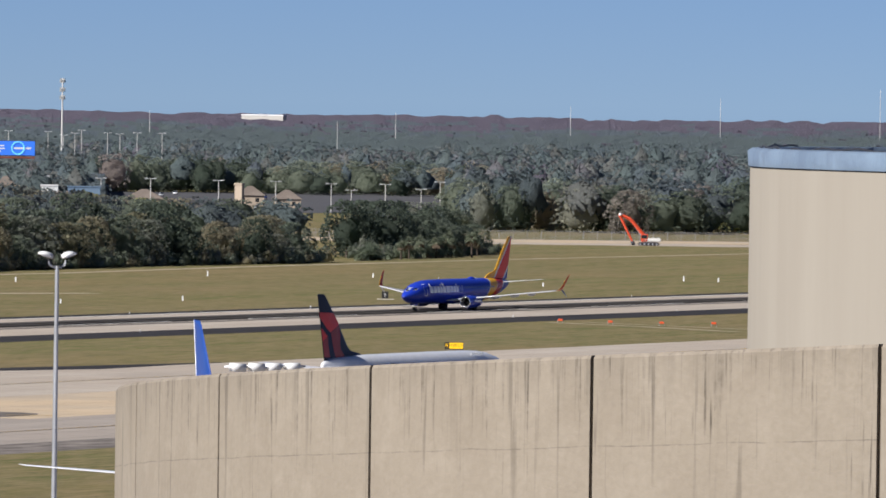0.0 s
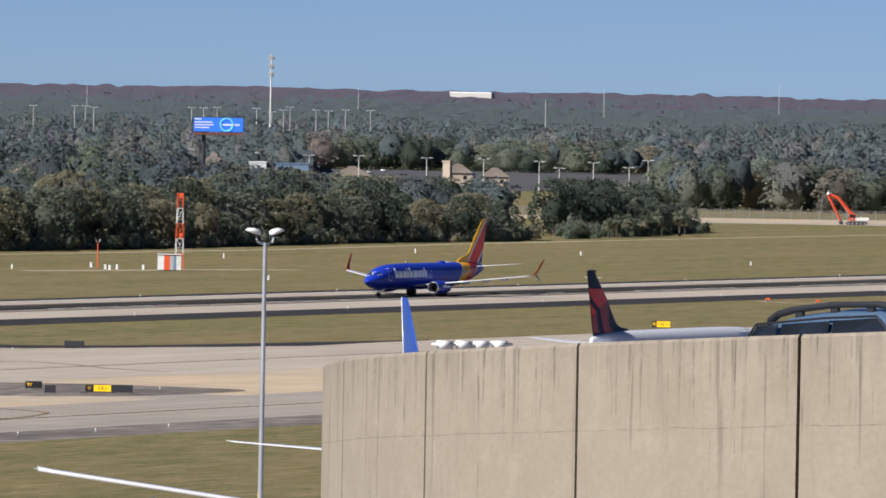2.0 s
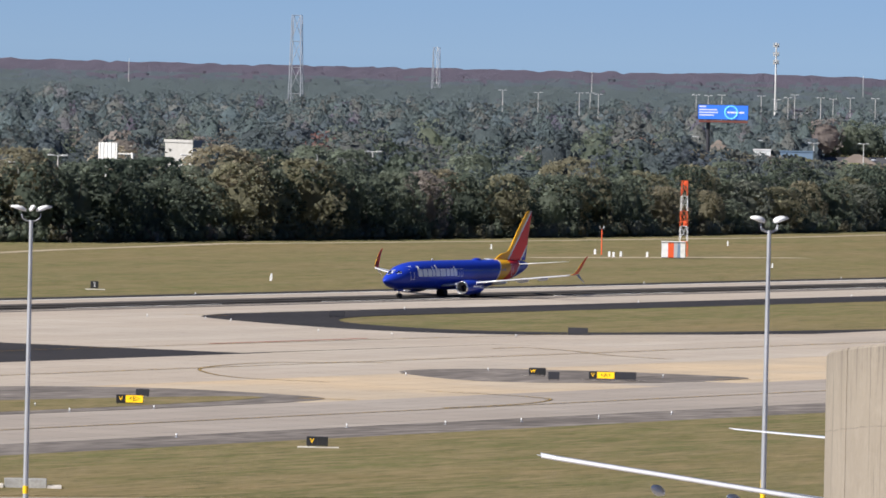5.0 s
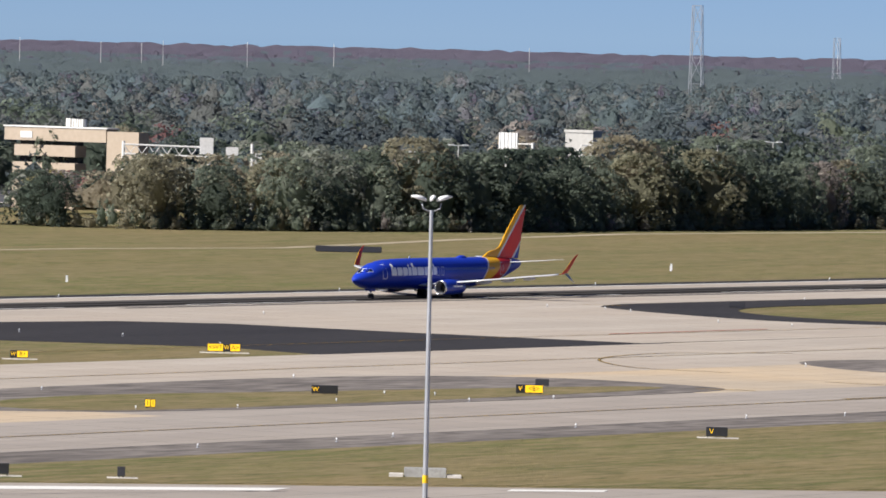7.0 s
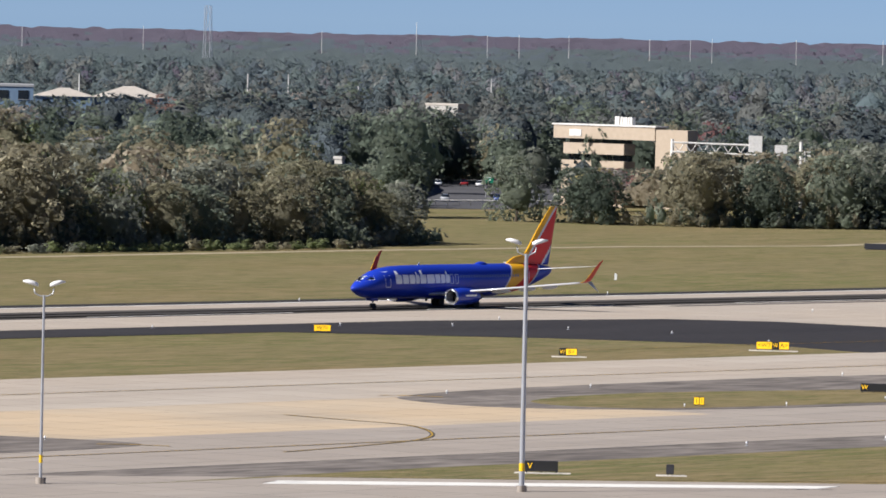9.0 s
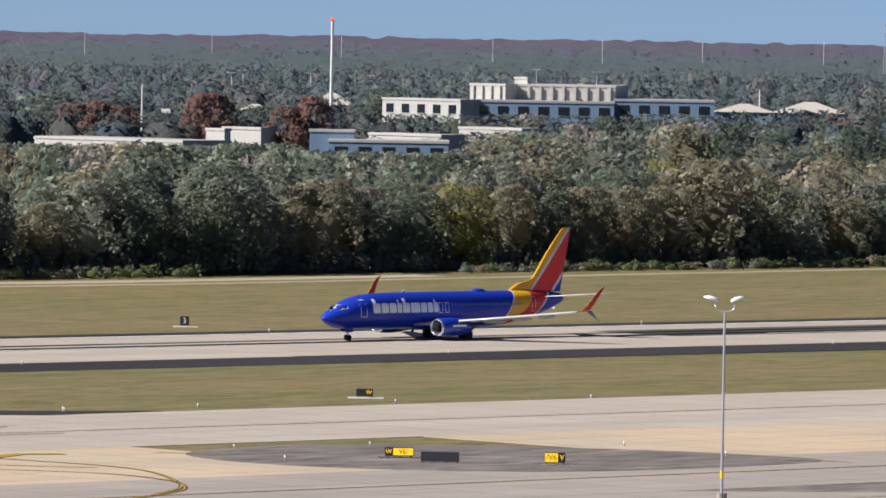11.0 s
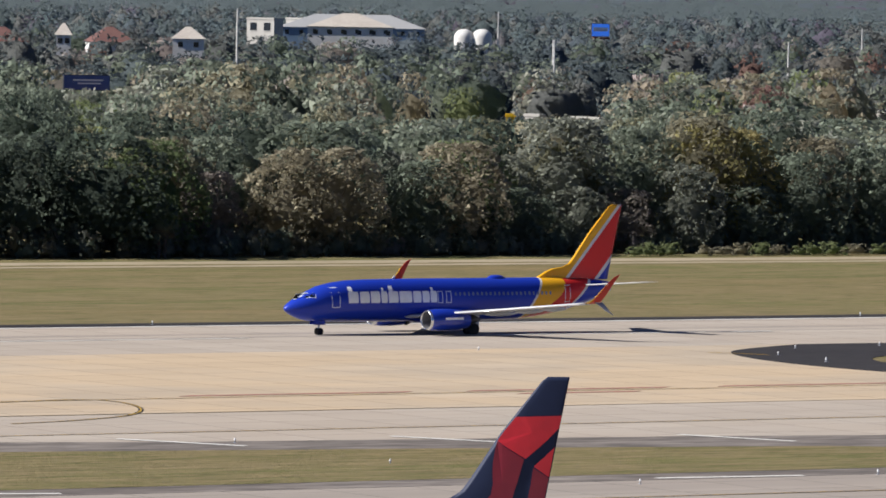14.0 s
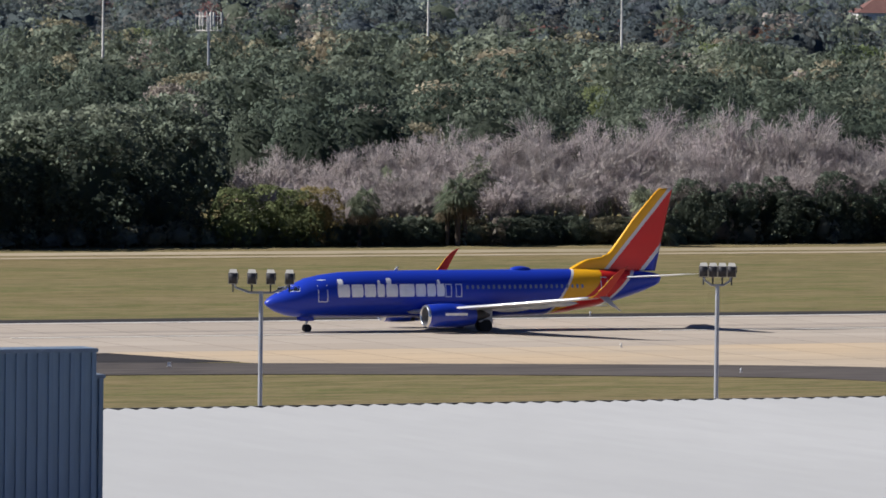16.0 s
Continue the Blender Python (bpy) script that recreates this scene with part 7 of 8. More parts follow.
in_view(block((1399.2, 1697.7), -84.5, 5.2, 1.7, 12.8, PALE_RENDER, PALE_RENDER, 'small white roof among the trees', 0, None, 0.60, 0), 11.2, 8.7)
in_view(block((1446.8, 1657.3), -86.1, 6.0, 2.0, 14.5, PALE_RENDER, PALE_RENDER, 'small white roof among the trees', 0, None, 0.60, 0), 12.9, 9.5)
in_view(block((1484.4, 1623.8), -87.4, 3.4, 1.1, 9.4, PALE_RENDER, PALE_RENDER, 'small white roof among the trees', 0, None, 0.60, 0), 7.9, 7.1)
in_view(house((1280.1, 1970.8), -33.0, 25.8, 25.0, 16.8, 4.0, OFFWHITE, ROOF_GREY, 'long pale residential building with a hipped roof'), 17.8, 45.2)
in_view(block((1266.1, 1979.8), -77.6, 8.4, 2.8, 18.6, PALE_RENDER, PALE_RENDER, 'plain white residential block far off', 0, None, 0.60, 0), 16.4, 12.0)
in_view(block((1230.3, 1943.3), -77.4, 11.5, 3.8, 18.8, PALE_RENDER, PALE_RENDER, 'white end block of a residential building', 1, None, 0.60, 0), 13.2, 14.9)
in_view(house((1280.6, 1970.5), -33.0, 43.9, 25.0, 16.5, 4.0, PANEL_SHADE_BLUE, ROOF_WHITE, 'long residential building with a pale roof'), 17.8, 45.2)
in_view(block((1155.9, 2103.3), -73.8, 44.9, 14.8, 16.4, PALE_RENDER, ROOF_WHITE, 'long low pale building among trees', 0, None, 0.60, 0), 13.7, 46.3)
in_view(house((1037.9, 1767.9), -20.4, 12.0, 14.0, 13.5, 4.0, OFFWHITE, ROOF_RED, 'house with a red tiled roof'), 15.2, 13.2)
in_view(house((1062.6, 1753.1), -21.2, 10.8, 14.0, 14.0, 4.0, OFFWHITE, ROOF_RED, 'house with a red tiled roof'), 15.7, 12.0)
in_view(house((1006.5, 1785.9), -19.4, 3.3, 14.0, 12.9, 4.0, OFFWHITE, ROOF_RED, 'house with a red tiled roof'), 14.6, 4.5)
in_view(house((1027.7, 1657.2), -31.8, 7.9, 10.0, 16.2, 3.0, OFFWHITE, ROOF_GREY, 'house with a pale roof among trees'), 17.5, 9.0)
in_view(house((1000.8, 1673.6), -30.9, 3.6, 10.0, 16.6, 3.0, OFFWHITE, ROOF_GREY, 'house with a pale roof among trees'), 18.0, 4.7)
in_view(house((930.8, 1826.5), -17.0, 17.3, 14.0, 14.1, 4.0, OFFWHITE, ROOF_RED, 'house with a red tiled roof'), 16.1, 18.5)
in_view(block((841.6, 1241.6), -79.1, 3.3, 1.1, 5.1, PALE_RENDER, PALE_RENDER, 'white box trailer behind the trees', 0, None, 0.60, 0), 4.6, 5.7)
in_view(block((848.9, 1248.8), -34.2, 1.7, 4.0, 6.3, SIGN_YELLOW, SIGN_YELLOW, 'yellow container behind the trees', 0, None, 0.60, 0), 4.8, 4.3)
in_view(block((849.6, 1242.3), -79.4, 4.1, 1.4, 6.5, PALE_RENDER, PALE_RENDER, 'pale tank-like shed behind the trees', 0, None, 0.60, 0), 5.2, 6.5)
in_view(block((855.1, 1232.4), -79.8, 8.2, 2.7, 6.2, PALE_RENDER, PALE_RENDER, 'white trailers behind the trees', 0, None, 0.60, 0), 5.2, 10.3)
in_view(block((823.7, 1241.6), -78.6, 9.3, 3.1, 4.9, PALE_RENDER, PALE_RENDER, 'white trailers behind the trees', 0, None, 0.60, 0), 4.5, 11.3)
in_view(dome((1281.2, 1910.1), 17.1), 13.9, 6.7)
in_view(dome((1285.7, 1907.1), 17.2), 14.0, 6.7)
in_view(house((2192.5, 1242.4), -60.5, 9.2, 14.0, 4.3, 3.0, BEIGE, ROOF_BROWN, 'house with a brown shingle roof beside the car park'), 4.8, 10.7)
in_view(house((2175.2, 1272.4), -59.7, 12.0, 14.0, 2.8, 3.0, BEIGE, ROOF_BROWN, 'house with a brown shingle roof beside the car park'), 3.8, 13.5)
in_view(house((2215.8, 1241.7), -60.7, 9.3, 14.0, 3.0, 3.0, BEIGE, ROOF_BROWN, 'house with a brown shingle roof beside the car park'), 4.1, 10.8)
in_view(house((1964.1, 1196.8), -58.7, 5.9, 14.0, 8.7, 3.0, BEIGE, ROOF_BROWN, 'house with a brown shingle roof beside the car park'), 9.9, 7.2)
in_view(house((2192.7, 1200.9), -61.3, 2.7, 14.0, 0.6, 3.0, BEIGE, ROOF_BROWN, 'house with a brown shingle roof beside the car park'), 2.4, 4.2)
in_view(block((2173.1, 1235.9), -105.4, 3.3, 1.1, 7.8, BEIGE, BEIGE, 'tall beige entrance tower of a shop', 0, None, 0.60, 0), 3.6, 7.5)
in_view(block((1934.5, 1152.0), -59.2, 9.5, 7.0, 9.2, PANEL_SHADE_BLUE, PANEL_SHADE_BLUE, 'long blue-grey metal shed among the trees', 0, None, 0.30, 0), 7.2, 9.5)
in_view(block((1930.0, 1161.0), -59.2, 5.0, 6.0, 9.4, WHITE, WHITE, 'small white flat-roofed shed among the trees', 0, None, 0.40, 0), 8.0, 5.5)
# road sign gantry, back of boards, green exit sign
in_view(gantry((1154.3, 926.3), (1170.7, 905.4), 11.4, 13.2), 12.3, 8.7)
in_view(board_back((1199.9, 866.4), -94.2, 8.5, 13.1, 17.1), 13.0, 7.8)
exit_sign((1193.2, 1004.9), -49.9, 2.9, 4.6)
# cars on the highway
car((1154.9, 983.8), 40, CAR_PAINT[1], "silver car on the highway")
car((1166.3, 979.9), 220, CAR_PAINT[3], "navy car on the highway")
car((1199.5, 981.2), 40, CAR_PAINT[4], "black car on the highway")
car((1259.7, 1075.2), 220, CAR_PAINT[0], "white car on the highway")
car((1268.3, 1075.1), 40, CAR_PAINT[2], "red car on the highway")
car((1279.5, 1075.0), 220, CAR_PAINT[2], "red car on the highway")
car((1264.8, 1067.7), 40, CAR_PAINT[0], "white car on the highway")
car((2403.9, 1362.8), 30, CAR_PAINT[4], "black car in the car park")
car((2412.4, 1361.1), 30, CAR_PAINT[3], "navy car in the car park")
car((2381.0, 1336.0), 30, CAR_PAINT[4], "black car in the car park")
car((2462.8, 1427.4), 30, CAR_PAINT[0], "white car in the car park")
car((2412.3, 1404.0), 30, CAR_PAINT[1], "silver car in the car park")
in_view(car((2179.4, 1226.0), 30, CAR_PAINT[0], "white car in the car park"), 3.8, 1.1)
in_view(car((2171.7, 1228.0), 30, CAR_PAINT[1], "silver car in the car park"), 5.1, 10.6)
# ---- woods ----
rng = np.random.default_rng(7)


def unit(a):
    return a / np.maximum(np.linalg.norm(a, axis=1), 1e-6)[:, None]


def boughs(width, height, base, n, r, low=0.10, size=0.21):
    """Leafy boughs of a rounded crown as (x, y, z, radius) rows."""
    out = []
    turn = r.random() * 6.28
    for i in range(n):
        h = low + (1 - low) * (i + 0.7 * r.random()) / n
        a = turn + 2.39996 * i + 0.5 * r.normal()
        env = math.sqrt(max(0.0, 1 - (max(0.0, h - 0.38) / 0.66) ** 2)) if h > 0.38 else 0.80 + 0.2 * h / 0.38
        s = width * size * (0.72 + 0.55 * r.random())
        rr = max(0.0, width / 2 * env * (0.88 + 0.22 * r.random()) - s * 0.75)
        z = min(base + (height - base) * h, height - s * 0.8)
        out.append((rr * math.cos(a), rr * math.sin(a), max(z, s * 0.6), s))
    return np.array(out)


def ball(level):
    bm = bmesh.new()
    bmesh.ops.create_icosphere(bm, subdivisions=level, radius=1.0)
    bm.verts.index_update()
    out = np.array([tuple(v.co) for v in bm.verts]), np.array([[v.index for v in f.verts] for f in bm.faces])
    bm.free()
    return out


BALLS = {k: ball(k) for k in (1, 2, 3)}


def ripple(p, wave, amp, r):
    """Smooth lumps of a given wave length, one number for each point."""
    out = np.zeros(len(p))
    for _ in range(9):
        k = unit(r.normal(size=(1, 3)))[0] * 6.28 / (wave * (0.6 + 0.8 * r.random()))
        out += np.cos(p @ k + 6.28 * r.random())
    return out * amp / 3.0


def crown(width, height, base, n, n_leaf, leaf, r, level=3, low=0.08, size=0.15, upper=False, loose=0.35, core=0.84):
    """A leafy crown: rounded boughs clothed in many small leaf sprays round a twiggy core; gives vertices, triangles, normals."""
    lobes = boughs(width, height, base, n, r, low, size)
    c0 = np.array([0, 0, base + 0.42 * (height - base)])
    d, tri = BALLS[level]
    rad = 1 / np.sqrt((d[:, 0] ** 2 + d[:, 1] ** 2) / (0.36 * width) ** 2 + d[:, 2] ** 2 / (0.42 * (height - base)) ** 2)
    for x, y, z, s in lobes:
        oc = c0 - (x, y, z)
        b = d @ oc
        disc = b * b - (oc @ oc - 0.8 * s * s)
        rad = np.maximum(rad, np.where(disc > 0, -b + np.sqrt(np.maximum(disc, 0)), 0))
    p = c0 + d * rad[:, None] * core
    p = p + d * ripple(p, 1.6, 0.25, r)[:, None]
    p[:, 2] = np.maximum(p[:, 2], 0.05)
    if upper:
        tri = tri[p[tri][:, :, 2].mean(axis=1) > c0[2] - 0.08 * height]
    fn = np.cross(p[tri[:, 1]] - p[tri[:, 0]], p[tri[:, 2]] - p[tri[:, 0]])
    nrm = np.zeros_like(p)
    for k in range(3):
        np.add.at(nrm, tri[:, k], fn)
    nrm = unit(nrm + 1e-6)
    # sprays on the outer side of every bough
    m = n_leaf * 3
    k = r.choice(len(lobes), size=m, p=lobes[:, 3] ** 2 / (lobes[:, 3] ** 2).sum())
    way = unit(lobes[k, :3] - c0) * 0.55 + (0, 0, 0.25) + unit(r.normal(size=(m, 3)))
    way = unit(way)
    c = lobes[k, :3] + way * lobes[k, 3:] * (0.82 + 0.3 * r.random((m, 1)))
    deep = np.zeros(m)
    for x, y, z, s in lobes:
        deep = np.maximum(deep, 1 - np.linalg.norm(c - (x, y, z), axis=1) / s)
    keep = (deep < 0.24) & (c[:, 2] > (c0[2] - 0.1 * height if upper else 0.1))
    c, way, k = c[keep][:n_leaf], way[keep][:n_leaf], k[keep][:n_leaf]
    n_leaf = len(c)
    c = c + way * (np.maximum(0.0, ripple(c, 1.1, 0.5, r))[:, None] * loose * 2 * r.random((n_leaf, 1)))
    g = unit(0.7 * way + 0.48 * r.normal(size=way.shape) + (0, 0, 0.25))
    u = unit(np.cross(g, r.normal(size=g.shape)))
    w = np.cross(g, u)
    z = leaf * (0.45 + 0.9 * r.random((n_leaf, 1)))
    lv = np.stack([c + u * z, c - u * z * 0.6 + w * z * 0.8, c - u * z * 0.5 - w * z * 0.8], axis=1).reshape(-1, 3)
    ln = np.repeat(unit(0.65 * way + 0.6 * g), 3, axis=0)
    return np.concatenate([p, lv]), np.concatenate([tri, np.arange(3 * n_leaf).reshape(-1, 3) + len(p)]), np.concatenate([nrm, ln])


def trunk_mesh(height, r0, limbs, spread, r, material):
    bm = bmesh.new()
    p, q = Vector((0, 0, -0.2)), Vector((0.3 * r.normal(), 0.3 * r.normal(), height * 0.55))
    add_tube(bm, p, q, r0, r0 * 0.6, 8)
    for i in range(limbs):
        a = 2 * math.pi * (i + r.random()) / limbs
        s = q * (0.55 + 0.45 * r.random())
        e = Vector((math.cos(a) * spread, math.sin(a) * spread, height * (0.65 + 0.25 * r.random())))
        m = s.lerp(e, 0.5) + Vector((0, 0, -0.4))
        add_tube(bm, s, m, r0 * 0.4, r0 * 0.25, 6)
        add_tube(bm, m, e, r0 * 0.25, r0 * 0.08, 5)
    me = bpy.data.meshes.new("trunk")
    bm.to_mesh(me)
    bm.free()
    me.materials.append(material)
    return me


def bare_mesh(height, width, r):
    """Leafless grey twigs on forking, crooked limbs."""
    bm = bmesh.new()
    add_tube(bm, (0, 0, -0.2), (0, 0, height * 0.3), 0.18, 0.13, 6)
    tips = []
    for i in range(9):
        a = r.random() * 6.28
        s = Vector((0, 0, height * (0.10 + 0.18 * r.random())))
        e = Vector((math.cos(a) * width * 0.44 * r.random() ** 0.5, math.sin(a) * width * 0.44 * r.random() ** 0.5, height * (0.62 + 0.36 * r.random())))
        m = s.lerp(e, 0.5) + Vector((r.normal() * 0.5, r.normal() * 0.5, r.normal() * 0.4))
        add_tube(bm, s, m, 0.10, 0.075, 4)
        add_tube(bm, m, e, 0.075, 0.035, 4)
        for j in range(8):
            f = m.lerp(e, r.random())
            g = f + Vector((r.normal() * width * 0.11, r.normal() * width * 0.11, height * (0.06 + 0.14 * r.random())))
            add_tube(bm, f, g, 0.045, 0.02, 3)
            tips.append((f, g))
    me = bpy.data.meshes.new("branch_frame")
    bm.to_mesh(me)
    bm.free()
    me.materials.append(PALE_BARK)
    n = 20
    k = np.repeat(np.arange(len(tips)), n)
    a = np.array([tuple(t[0]) for t in tips])[k]
    b = np.array([tuple(t[1]) for t in tips])[k]
    c = a + (b - a) * r.random((len(k), 1)) ** 0.7 + r.normal(size=(len(k), 3)) * 0.22
    d = unit(unit(b - a) + 0.75 * r.normal(size=(len(k), 3)) + (0, 0, 0.5))
    side = unit(np.cross(d, r.normal(size=d.shape)))
    ln = 0.5 + 0.9 * r.random((len(k), 1))
    vv = np.stack([c - side * 0.035, c + side * 0.035, c + d * ln], axis=1).reshape(-1, 3)
    tt = np.arange(len(vv)).reshape(-1, 3)
    tw = tri_mesh("twig_crown", vv, tt, np.zeros(len(tt), int), [LEAVES["twigs"]])
    return me, tw


def palm_mesh(height, r, dead=0.3):
    """Fan palm: fans of narrow leaflets in a round head over a skirt of dry ones."""
    vs, fs, idx = [], [], []
    for i in range(46):
        low = i < 46 * dead
        a = r.random() * 6.28
        el = (-1.2 + 0.5 * r.random()) if low else (-0.55 + 1.95 * r.random())
        L = 0.9 + 0.5 * r.random()
        d = Vector((math.cos(a) * math.cos(el), math.sin(a) * math.cos(el), math.sin(el)))
        side = Vector((-math.sin(a), math.cos(a), 0))
        o = Vector((0, 0, height)) + d * (0.45 + 0.45 * r.random())
        for k in range(-4, 5):
            b = o + (d * math.cos(k * 0.3) + side * math.sin(k * 0.3)) * L + Vector((0, 0, -0.14 * abs(k) - 0.42))
            m = o.lerp(b, 0.5) + Vector((0, 0, 0.20))
            n = len(vs)
            vs += [o, m + side * 0.09, b, m - side * 0.09]
            fs.append((n, n + 1, n + 2, n + 3))
            idx.append(1 if low else 0)
    me = bpy.data.meshes.new("frond_head")
    me.from_pydata([tuple(v) for v in vs], [], fs)
    me.materials.append(LEAVES["palm"]), me.materials.append(LEAVES["dry_frond"])
    me.polygons.foreach_set("material_index", np.array(idx, dtype=np.int32))
    bm = bmesh.new()
    n = max(3, int(height / 0.7))
    for i in range(n):
        add_tube(bm, (0, 0, -0.2 + (height + 0.2) * i / n), (0, 0, -0.2 + (height + 0.2) * (i + 1) / n), 0.20, 0.25, 8)
    tk = bpy.data.meshes.new("trunk")
    bm.to_mesh(tk)
    bm.free()
    tk.materials.append(BARK)
    return tk, me


def thing_of(name, at, meshes, turn, scale, label, category, group):
    root = holder(name, Matrix.Translation(at) @ Matrix.Rotation(turn, 4, "Z"))
    root.scale = scale
    for n, me in meshes:
        o = new(n, me)
        o.parent = root
    tagged(root, label, category, group)
    return root


KINDS = {
    "oak": "dark green live oak with a dense rounded crown",
    "live": "oak with darkened green leaves and a dense rounded crown",
    "dull": "dull grey-green oak at the edge of the woods",
    "olive": "olive-brown broadleaf tree at the woods' edge",
    "fresh": "fresh light-green tree among darker oaks",
    "dry": "greyish-brown half-bare tree in the woods",
    "gold": "yellow-leaved oak among green ones",
    "rust": "rust-red bald cypress in winter colour",
}
TREE_MESH = {}
for kind in KINDS:
    TREE_MESH[kind] = []
    for v in range(8 if kind in ("oak", "live", "dull", "olive") else 2):
        w, h = 11.0 + 2.5 * rng.random(), 13.0 + 2.0 * rng.random()
        if kind == "rust":
            w = 8.0
        fine = v % 2 == 0
        vv, tt, nn = crown(w, h, 0.3, 34, 3300 if fine else 1700, 0.34 if fine else 0.45, rng, 2, 0.04, core=0.6)
        me = tri_mesh("crown", vv, tt, np.zeros(len(tt), int), [LEAVES[kind]], nn)
        TREE_MESH[kind].append((trunk_mesh(h, 0.32, 5, w * 0.3, rng, BARK), me, h))
BARE_MESH = [bare_mesh(11.5, 8.0, rng) for _ in range(4)]
PALM_MESH = [palm_mesh(4.2, rng, 0.4), palm_mesh(1.3, rng, 0.15), palm_mesh(7.0, rng, 0.3)]


def edge_y(x):
    """Where the woods begin, along the airfield."""
    xs = [150, 900, 932, 936, 1046, 1052, 1066, 1088, 1122, 1300, 1415, 1462, 1505, 1610]
    ys = [783, 787, 795, 960, 960, 876, 848, 833, 821, 811, 820, 815, 826, 842]
    return float(np.interp(x, xs, ys))


def height_cap(az, d, reach=0.0):
    """How high trees may grow at that bearing (degrees) and distance, so that open land and buildings beyond stay in sight."""
    cap = 99.0
    side = math.degrees(reach / d)
    for a0, a1, dd, slope in OPEN:
        k = side if (a1 - a0) * dd > 170 else 0.0
        if a0 - k <= az <= a1 + k and d < dd:
            cap = min(cap, EYE_Z - d * slope)
    return cap


def plant(kind, x, y, h, slim=1.0, name="tree"):
    h = max(3.0, min(h, height_cap(math.degrees(math.atan2(x, y)), math.hypot(x, y), 2.5) + 0.3))
    v = TREE_MESH[kind][2 * int(rng.integers(len(TREE_MESH[kind]) // 2)) + (1 if math.hypot(x, y) > 1150 else 0)]
    s = h / v[2]
    wide = max(s, 0.72) * slim
    return thing_of(name, (x, y, 0), [("trunk", v[0]), ("crown", v[1])], rng.random() * 6.28, (wide * (0.9 + 0.4 * rng.random()), wide * (0.9 + 0.4 * rng.random()), s), KINDS[kind], "tree", "trees at the edge of the woods")


def pick(share):
    u = rng.random() * sum(share.values())
    for k, w in share.items():
        u -= w
        if u <= 0:
            return k
    return k


# heights of the woods' edge, by x, and what grows there
H_X = [150, 300, 345, 400, 440, 500, 620, 700, 760, 830, 905, 935, 1046, 1062, 1125, 1230, 1330, 1400, 1440, 1456, 1475, 1488, 1512, 1524, 1545, 1565, 1605]
H_Z = [17, 17, 11, 12, 14, 14, 15.5, 15, 15, 15.5, 12.5, 11.5, 13, 13.5, 16, 16.5, 13, 14, 11, 9, 10, 12, 13, 16.5, 15, 12, 10.5]
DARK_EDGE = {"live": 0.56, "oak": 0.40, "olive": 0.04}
GREEN_EDGE = {"live": 0.28, "oak": 0.42, "dull": 0.08, "olive": 0.20, "dry": 0.02}
MIXED_EDGE = {"oak": 0.32, "dull": 0.24, "olive": 0.32, "dry": 0.04, "fresh": 0.08, "gold": 0.01}
x = 215.0
while x < 1604:
    if 934 < x < 1048:
        x = 1050.0
    for row in range(2):
        xx = x + rng.normal() * 1.4 + row * 4.5
        yy = edge_y(xx) + 4.5 + row * 7.0 + rng.random() * 3
        hh = float(np.interp(xx, H_X, H_Z)) * (0.72 + 0.36 * rng.random()) * (0.66 + 0.34 * rng.random(), 1.02)[row]
        if 321 < xx < 412 or 1478 < xx < 1530:
            continue
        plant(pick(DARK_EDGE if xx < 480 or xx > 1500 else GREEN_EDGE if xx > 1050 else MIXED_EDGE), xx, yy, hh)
    x += 9.0 if x < 1050 else 10.0
# the grey leafless thicket
for i in range(112):
    xx = 327 + 88 * (i + rng.random()) / 112
    row = i % 4
    v = BARE_MESH[int(rng.integers(4))]
    k = (0.58 + 0.17 * row + 0.16 * rng.random()) * float(np.interp(xx, [325, 335, 350, 372, 398, 416], [0.55, 0.76, 0.85, 0.94, 1.02, 0.62]))
    thing_of("bare_tree", (xx, 788 + 4.2 * row + 4 * rng.random(), 0), [("branch_frame", v[0]), ("twig_crown", v[1])], rng.random() * 6.28, (1.05, 1.05, k), "leafless grey thicket tree with fine twigs", "tree", "leafless thicket")


# green bushes at the foot of the thicket
for i in range(30):
    xx = 319 + 98 * (i + rng.random()) / 30
    kind = "fresh" if i < 3 else "gold" if i == 3 else "olive" if i in (5, 9, 14) else "live"
    tall = (5.5 + 3.0 * rng.random()) if i < 4 else (1.6 + 1.6 * rng.random()) if i < 17 else (4.0 + 4.0 * rng.random())
    plant(kind, xx, 785.2 + 3 * rng.random(), tall, 0.62, "bush")


# shrubs and palmetto along the foot of the woods
SHRUB_MATS = ["oak", "dull", "olive", "fresh", "gold", "dry"]
SHRUBS = [crown(3.0, 2.2, 0.0, 6, 95, 0.26, rng, 1, 0.1, 0.2) for _ in range(10)]
vs, ts, ns, ix, off = [], [], [], [], 0
x = 212.0
while x < 1606:
    for row in range(3):
        if 934 < x < 1056 or 1486 < x < 1519:
            continue
        v, t, nn = SHRUBS[int(rng.integers(10))]
        lush = (540 < x < 720 or 770 < x < 900) and row == 0
        k = np.array([0.8 + 0.5 * rng.random(), 0.8 + 0.5 * rng.random(), (0.45 + 0.3 * rng.random()) if lush else (0.7 + 0.8 * rng.random()) * (1 + 0.25 * row)])
        vs.append(v * k + (x + rng.normal() * 0.6, edge_y(x) + 0.6 + 2.6 * row + rng.random() - (5.5 if lush else 0), 0))
        ns.append(nn)
        ts.append(t + off)
        off += len(v)
        u = rng.random()
        ix.append(np.full(len(t), (3 if u < 0.6 else 1 if u < 0.75 else 2) if lush else (0 if u < 0.6 else 1 if u < 0.82 else 2 if u < 0.96 else 5)))
    x += 3.0
undergrowth = new("undergrowth", tri_mesh("undergrowth", np.concatenate(vs), np.concatenate(ts), np.concatenate(ix), [LEAVES[k] for k in SHRUB_MATS], np.concatenate(ns)))
